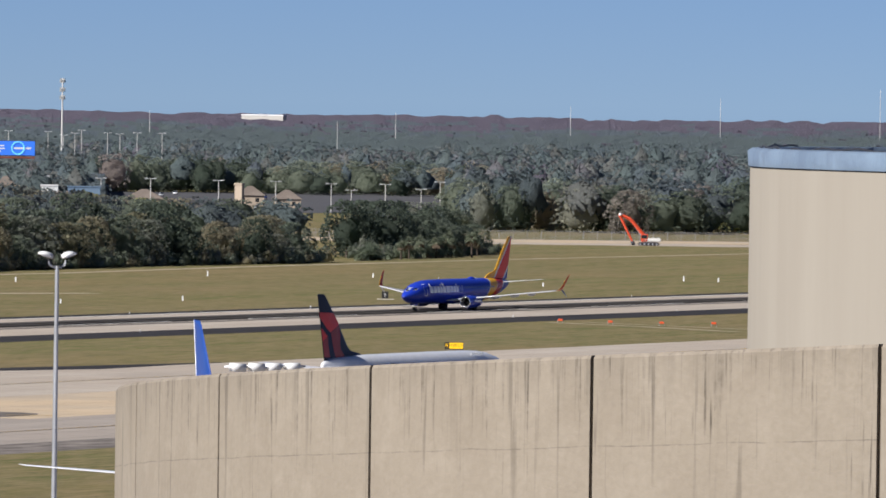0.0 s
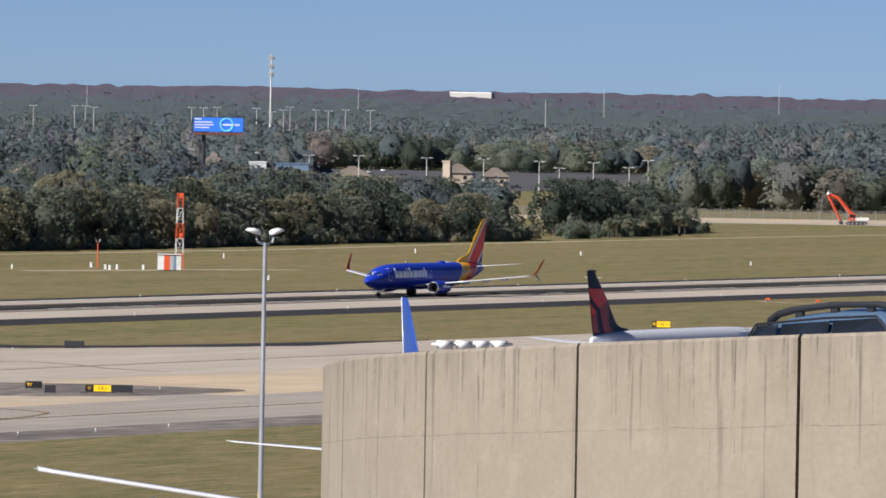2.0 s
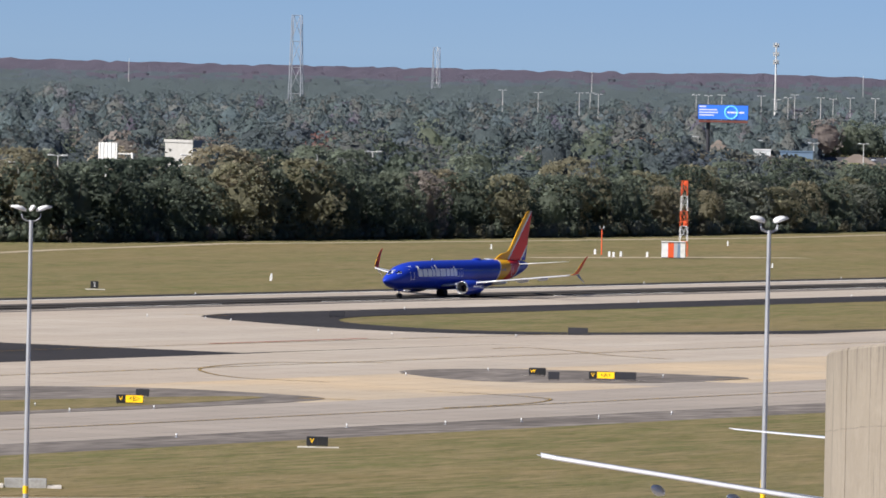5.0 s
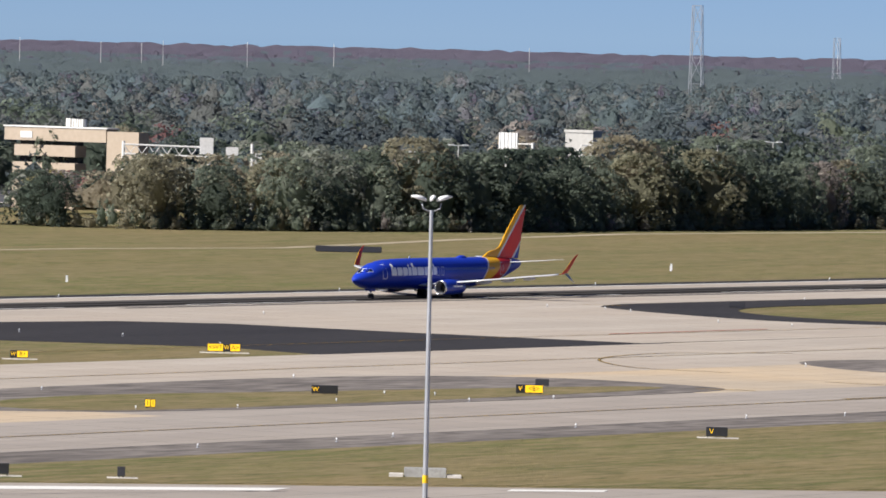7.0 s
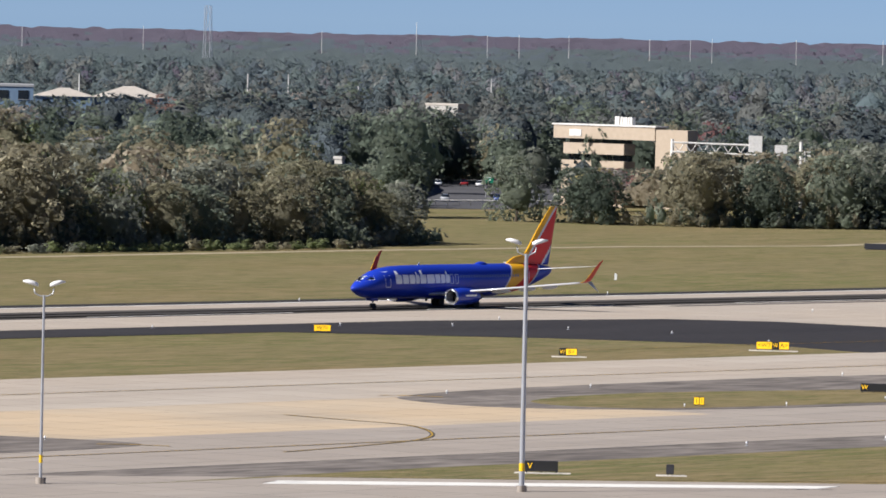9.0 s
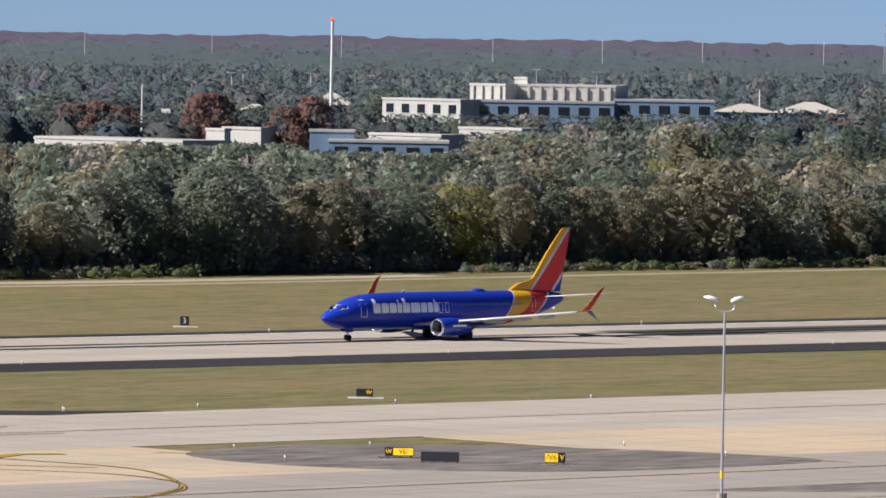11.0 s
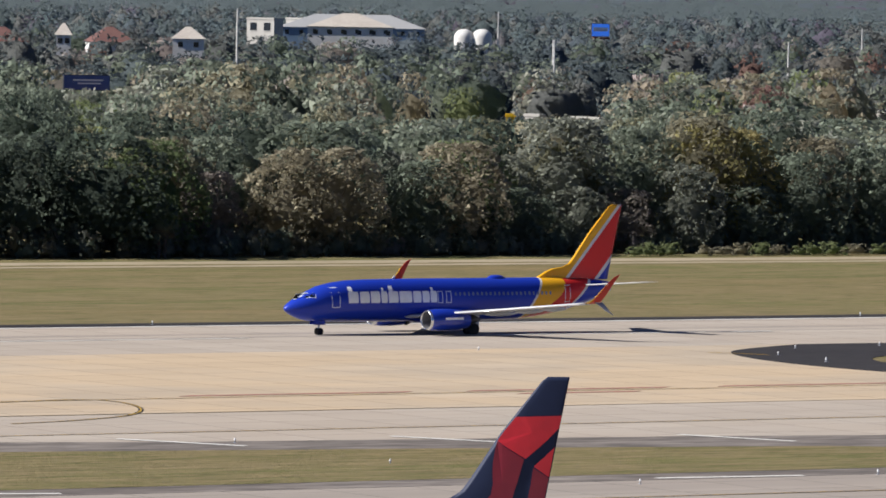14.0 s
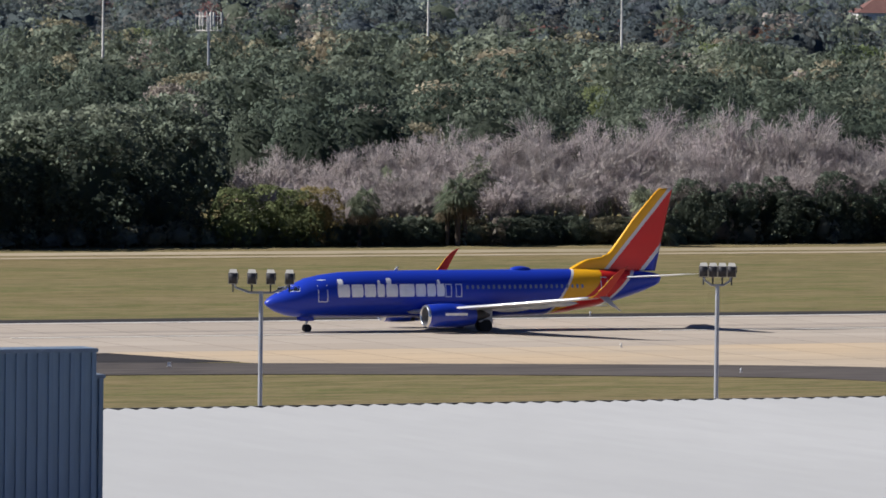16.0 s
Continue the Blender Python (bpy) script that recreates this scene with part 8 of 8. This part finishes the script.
tagged(undergrowth, "dense shrubs and palmetto along the foot of the woods", "shrubs", kind="stuff")


# ---- the mass of the woods, out to the horizon ----
CLEAR = [  # bearing from, to, distance from, to: no trees
    (49.3, 50.6, 700, 1655),
    (60.82, 61.44, 1705, 2160),
    (59.4, 61.9, 2150, 2900),
    (62.2, 68.0, 1000, 2130),
]


def template(n, boughs_n, n_leaf, leaf, level, low=0.3, size=0.17, upper=True, core=0.84):
    """Crowns 12 m wide and 14 m high, leafy on their upper part."""
    return [crown(12.0, 14.0, 0.5, boughs_n, n_leaf, leaf, rng, level, low, size, upper, 0.35 if core < 0.9 else 0.2, core) for _ in range(n)]


def scatter(name, d0, d1, row, step, temps, width, h0, h1, even, share, label, az0=19.5, az1=66.0, rise=0.0):
    """Trees by bearing and distance; even: 1 gives one height, 0 a rough canopy."""
    names = list(share)
    vs, ts, ns, ix, tone, off = [], [], [], [], [], 0
    d = d0
    while d < d1:
        n = int(math.radians(az1 - az0) * d / step)
        for i in range(n):
            az = az0 + (az1 - az0) * (i + rng.random()) / n
            dd = d + (rng.random() - 0.5) * row
            X, Y = dd * math.sin(math.radians(az)), dd * math.cos(math.radians(az))
            if (Y < edge_y(X) + 16 and X < 1585) or (X >= 1585 and dd < 2130):
                continue
            if any(a <= az <= b and p <= dd <= q for a, b, p, q in CLEAR):
                continue
            w = width * (0.7 + 0.7 * rng.random() ** 1.5)
            patch = noise.noise(Vector((X, Y, 0)) / 120)
            h = (h0 + (h1 - h0) * (0.5 + 0.8 * patch)) * (1 + (1 - even) * (0.5 * rng.random() - 0.28)) + 0.10 * (w - width)
            h += rise * (dd - d0) / (d1 - d0)
            h = min(h, height_cap(az, dd, w * 0.3) + 0.4)
            if h < 2.5:
                continue
            v, t, nn = temps[int(rng.integers(len(temps)))]
            a = rng.random() * 6.28
            c, s = math.cos(a), math.sin(a)
            tall = max(h, 0.6 * w)
            vs.append(np.stack([(v[:, 0] * c - v[:, 1] * s) * w / 12 + X, (v[:, 0] * s + v[:, 1] * c) * w / 12 + Y, v[:, 2] * tall / 14 + h - tall], axis=1))
            ns.append(np.stack([nn[:, 0] * c - nn[:, 1] * s, nn[:, 0] * s + nn[:, 1] * c, nn[:, 2]], axis=1))
            ts.append(t + off)
            off += len(v)
            group = noise.noise(Vector((X + 500, Y, 7)) / 70)
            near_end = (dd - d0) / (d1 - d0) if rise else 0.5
            # Darkened oaks are favoured at both ends of the woods.
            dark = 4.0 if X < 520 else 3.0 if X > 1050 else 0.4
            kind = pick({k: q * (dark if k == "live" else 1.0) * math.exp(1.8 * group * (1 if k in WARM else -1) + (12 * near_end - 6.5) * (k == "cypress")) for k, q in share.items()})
            ix.append(np.full(len(t), names.index(kind)))
            tone.append(np.full(len(v), 1.2 * (rng.random() - 0.5) + 0.5 * group))
        d += row
    me = tri_mesh(name, np.concatenate(vs), np.concatenate(ts), np.concatenate(ix), [LEAVES[k] for k in names], np.concatenate(ns))
    me.attributes.new("tone", "FLOAT", "POINT").data.foreach_set("value", np.concatenate(tone).astype(np.float32))
    ob = new(name, me)
    tagged(ob, label, "woods", kind="stuff")
    return ob


WARM = ("olive", "dry", "gold", "rust", "far_olive", "far_twig", "cypress")
MIX_NEAR = {"live": 0.24, "oak": 0.38, "dull": 0.14, "olive": 0.20, "dry": 0.035, "fresh": 0.02, "gold": 0.003, "rust": 0.003}
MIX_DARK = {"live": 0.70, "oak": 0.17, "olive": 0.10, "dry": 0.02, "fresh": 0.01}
MIX_BORDER = {"live": 0.14, "oak": 0.48, "dull": 0.14, "olive": 0.16, "dry": 0.04, "fresh": 0.04}
# The hazed far_ and cypress colours take over with distance.
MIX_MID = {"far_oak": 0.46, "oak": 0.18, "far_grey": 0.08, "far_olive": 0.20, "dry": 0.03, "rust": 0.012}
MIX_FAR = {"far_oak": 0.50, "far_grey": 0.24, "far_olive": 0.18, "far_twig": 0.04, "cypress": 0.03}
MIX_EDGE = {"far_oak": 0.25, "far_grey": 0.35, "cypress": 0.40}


def canopy(name, d0, d1, row, height, bump_h, share, label, n_spray, spray, rise=0.0, az0=19.5, az1=66.0, cell=8.5, lean=0.0):
    """The closed leafy roof of the woods: crowns as rounded swellings, with loose sprays on top."""
    names = list(share)
    edges = np.cumsum([share[k] for k in names]) / sum(share.values())
    n_row, n_col = int((d1 - d0) / row) + 1, int((az1 - az0) / 0.056)
    co = np.zeros((n_row, n_col, 3))
    hue = np.zeros((n_row, n_col))
    for i in range(n_row):
        d = d0 + (d1 - d0) * i / (n_row - 1)
        for j in range(n_col):
            az = az0 + (az1 - az0) * j / (n_col - 1)
            dd = d + row * 0.6 * noise.noise(Vector((az * 9, i * 3.7, 2.0)))
            X, Y = dd * math.sin(math.radians(az)), dd * math.cos(math.radians(az))
            dist, pts = noise.voronoi(Vector((math.radians(az) * d / cell, i / 1.7, 0.5)))
            own = noise.noise(pts[0] * 5.37)
            h = height * (1 + 0.16 * noise.noise(Vector((X, Y, 0)) / 130)) + rise * (d - d0) / (d1 - d0)
            h += bump_h * (math.sqrt(max(0.0, 1 - (dist[0] / 0.95) ** 2)) - 0.5 + 0.7 * own)
            h = min(h * min(1.0, 0.3 + 0.18 * i), height_cap(az, dd) + 0.2)
            bare = (Y < edge_y(X) + 45 and X < 1585) or (X >= 1585 and dd < 2190) or any(p <= az <= q and u <= dd <= w + 55 for p, q, u, w in CLEAR)
            co[i, j] = (X, Y, -0.6 if bare else max(h, 2.0))
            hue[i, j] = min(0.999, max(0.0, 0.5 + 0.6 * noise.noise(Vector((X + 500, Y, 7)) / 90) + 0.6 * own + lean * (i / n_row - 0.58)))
    k = np.arange(n_row * n_col).reshape(n_row, n_col)
    q = np.stack([k[:-1, :-1], k[1:, :-1], k[1:, 1:], k[:-1, 1:]], axis=-1).reshape(-1, 4)
    mat = np.searchsorted(edges, hue[:-1, :-1].ravel())
    corner = co.reshape(-1, 3)[q][:, :, 2]
    live = (corner.max(axis=1) > 0) & (np.ptp(corner, axis=1) < 5.0)
    q, mat = q[live], mat[live]
    tris = np.concatenate([q[:, [0, 2, 1]], q[:, [0, 3, 2]]])
    v = co.reshape(-1, 3)
    # ground normals of the leafy roof
    fn = np.cross(v[tris[:, 1]] - v[tris[:, 0]], v[tris[:, 2]] - v[tris[:, 0]])
    fn = np.where(fn[:, 2:3] < 0, -fn, fn)
    vn = np.zeros_like(v)
    for m in range(3):
        np.add.at(vn, tris[:, m], fn)
    vn = unit(vn + (0, 0, 1e-3))
    # loose sprays
    area = np.linalg.norm(np.cross(v[q[:, 2]] - v[q[:, 0]], v[q[:, 3]] - v[q[:, 1]]), axis=1)
    steep = np.ptp(v[q][:, :, 2], axis=1)
    weight = area * (1 + 1.2 * steep)
    take = rng.choice(len(q), size=n_spray, p=weight / weight.sum())
    f, g = rng.random((n_spray, 1)), rng.random((n_spray, 1))
    p4 = v[q[take]]
    c = (p4[:, 0] * (1 - f) + p4[:, 3] * f) * (1 - g) + (p4[:, 1] * (1 - f) + p4[:, 2] * f) * g
    c = c + np.stack([np.zeros(n_spray), np.zeros(n_spray), 0.2 + 0.6 * rng.random(n_spray)], axis=1) * spray
    nrm = unit(rng.normal(size=(n_spray, 3)) * 0.3 + vn[q[take, 0]] + (0, 0, 0.6))
    a = unit(np.cross(nrm, rng.normal(size=nrm.shape)))
    b = np.cross(nrm, a)
    s = spray * (0.5 + 0.9 * rng.random((n_spray, 1)))
    sv = np.stack([c + a * s, c - a * s * 0.6 + b * s * 0.8, c - a * s * 0.5 - b * s * 0.8], axis=1).reshape(-1, 3)
    sn = np.repeat(unit(vn[q[take, 0]] + 0.5 * nrm), 3, axis=0)
    st = np.arange(3 * n_spray).reshape(-1, 3) + len(v)
    me = tri_mesh(name, np.concatenate([v, sv]), np.concatenate([tris, st]), np.concatenate([mat, mat, mat[take]]), [LEAVES[k] for k in names], np.concatenate([vn, sn]))
    ob = new(name, me)
    tagged(ob, label, "woods", kind="stuff")
    return ob


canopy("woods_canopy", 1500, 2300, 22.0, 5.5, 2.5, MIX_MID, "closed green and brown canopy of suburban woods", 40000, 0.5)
canopy("woods_far", 2230, 4150, 30.0, 6.0, 3.0, MIX_FAR, "distant green woods with haze painted into the leaves", 20000, 0.6, cell=9.5)
canopy("woods_horizon", 3960, 4800, 36.0, 7.6, 2.0, MIX_EDGE, "purple-brown cypress woods along the horizon, hazed in colour", 26000, 0.6, 18.6, lean=2.6)
scatter("woods_near", 812, 1080, 18.0, 8.0, template(10, 34, 1350, 0.31, 2), 11.0, 12.0, 16.0, 0.25, MIX_DARK, "oak woods behind the airfield, leaves darkened in colour", 19.5, 31.0)
scatter("woods_near", 812, 1080, 18.0, 8.0, template(14, 26, 640, 0.42, 2), 11.0, 12.0, 16.0, 0.25, MIX_NEAR, "mixed green and brown woods behind the airfield", 31.0, 66.0)
scatter("woods_near", 1080, 1520, 24.0, 9.0, template(8, 24, 480, 0.46, 1), 11.5, 11.5, 16.0, 0.2, MIX_DARK, "oak woods behind the airfield, leaves darkened in colour", 19.5, 27.5)
scatter("woods_near", 1080, 1520, 24.0, 9.0, template(14, 20, 330, 0.58, 1), 11.5, 11.5, 16.0, 0.2, MIX_NEAR, "mixed green and brown woods behind the airfield", 27.5, 66.0)
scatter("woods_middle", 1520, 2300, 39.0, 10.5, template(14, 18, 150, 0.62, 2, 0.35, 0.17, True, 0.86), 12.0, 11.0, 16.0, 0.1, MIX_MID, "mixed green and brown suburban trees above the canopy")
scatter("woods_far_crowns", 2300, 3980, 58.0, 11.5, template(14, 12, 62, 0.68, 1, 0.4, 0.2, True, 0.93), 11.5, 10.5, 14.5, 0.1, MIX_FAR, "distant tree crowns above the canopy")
scatter("woods_horizon_crowns", 3980, 4560, 64.0, 9.5, template(12, 8, 40, 0.6, 1, 0.45, 0.22, True, 1.0), 10.0, 8.6, 10.0, 0.6, MIX_EDGE, "purple-brown cypress crowns along the horizon, hazed in colour", rise=12.5)
# rows of trees along the far side of the open land
BORDER = template(12, 20, 520, 0.50, 2, 0.04, 0.17, False)
scatter("woods_border", 2138, 2240, 26.0, 7.5, BORDER, 12.5, 8.0, 13.0, 0.2, MIX_BORDER, "row of green trees behind the perimeter fence", 56.5, 66.0)
scatter("woods_border", 2905, 3010, 28.0, 8.0, BORDER, 13.0, 9.0, 14.5, 0.2, MIX_BORDER, "row of green trees behind the car park", 59.2, 62.2)
scatter("woods_border", 1640, 1760, 26.0, 7.5, BORDER, 12.0, 8.5, 13.5, 0.2, MIX_BORDER, "row of green trees behind the highway", 49.0, 50.8)
scatter("woods_border", 1320, 1450, 22.0, 7.5, BORDER, 12.0, 9.0, 14.5, 0.2, MIX_BORDER, "row of green trees beyond the gap in the woods", 43.0, 48.9)
# rust-red and bare trees that stand out in the woods
plant("rust", 1090.1, 1225.3, 17.0)
plant("rust", 1100.1, 1229.8, 17.5)
plant("rust", 1096.8, 1219.3, 17.0)
plant("rust", 1100.6, 1215.9, 16.3)
plant("rust", 1167.2, 1263.3, 18.7)
plant("dry", 1093.1, 1366.6, 18.3)
plant("dry", 1809.7, 1065.3, 21.8)
plant("dry", 1900.8, 956.8, 11.6)
plant("olive", 968.4, 1145.5, 11.9)
plant("rust", 828.7, 1597.9, 21.2)
plant("rust", 1145.2, 1283.3, 15.9)
plant("rust", 1149.4, 1279.5, 16.5)
plant("rust", 1153.2, 1276.2, 15.5)
plant("rust", 1257.3, 1357.1, 17.1)
plant("rust", 1166.8, 1236.4, 18.1)
plant("rust", 1170.5, 1232.8, 18.5)
plant("gold", 572.5, 796.5, 15.0)
plant("gold", 577.0, 799.0, 14.6)
# palms
palm((1508.8, 824.7), 1, 1.50)
palm((1510.9, 823.7), 1, 1.30)
palm((1534.0, 829.5), 1, 1.40)
palm((1537.3, 827.9), 1, 1.30)
palm((1545.8, 829.6), 1, 1.50)
palm((1554.8, 831.0), 0, 0.90)
palm((1556.5, 830.2), 1, 1.20)
palm((1563.1, 827.1), 0, 1.10)
palm((1502.1, 822.5), 1, 1.10)
palm((483.2, 785.1), 0, 1.15)
palm((484.0, 785.0), 0, 1.00)
palm((635.4, 779.3), 0, 0.90)
palm((367.6, 780.1), 0, 1.20)
palm((369.6, 779.8), 1, 1.30)
palm((353.0, 793.0), 0, 1.75)
palm((343.2, 797.3), 0, 1.50)
palm((380.2, 789.2), 0, 1.30)
palm((369.9, 785.2), 0, 1.20)
palm((854.0, 1208.7), 2, 1.60)
palm((810.0, 1238.7), 2, 1.30)
# a dense wall of palms before the oaks
for i in range(42):
    xx = 416.5 + 29.0 * (i + rng.random()) / 42
    row = i % 3
    k = 1 if i % 5 == 0 else 0
    palm((xx, 776.5 + 2.3 * row + 0.6 * rng.random() - 0.11 * (xx - 416)), k, (0.80, 1.02, 1.22)[row] * (0.80 + 0.42 * rng.random()))
for i in range(12):
    xx = 1518 + 62 * (i + rng.random()) / 12
    palm((xx, 823.0 + 0.17 * (xx - 1505) - 2.5 * rng.random()), 0 if i % 3 else 1, 0.80 + 0.35 * rng.random())
palm((346.5, 784.0), 0, 1.45)
palm((347.6, 784.6), 0, 1.3)
palm((345.6, 784.8), 0, 1.15)
palm((334.6, 784.0), 0, 1.05)
palm((336.0, 785.5), 0, 1.2)


# ---- motions ----
def motions():
    # the take-off roll, gaining speed to the south
    walk(jet, [(t, pose(1145.35 - 38.965 * t - 1.0668 * t * t + 0.00158 * t ** 3, 619, 0)) for t in [0.5 * i for i in range(33)]])
    # a second airliner taxies away to the north
    walk(taxi_jet, [(t, pose(807.2 + 7.3 * t, 422, 0, 0, 0, 180)) for t in (0, 4, 8, 12, 16)])
    walk(suv, CAR_ROWS)


motions()
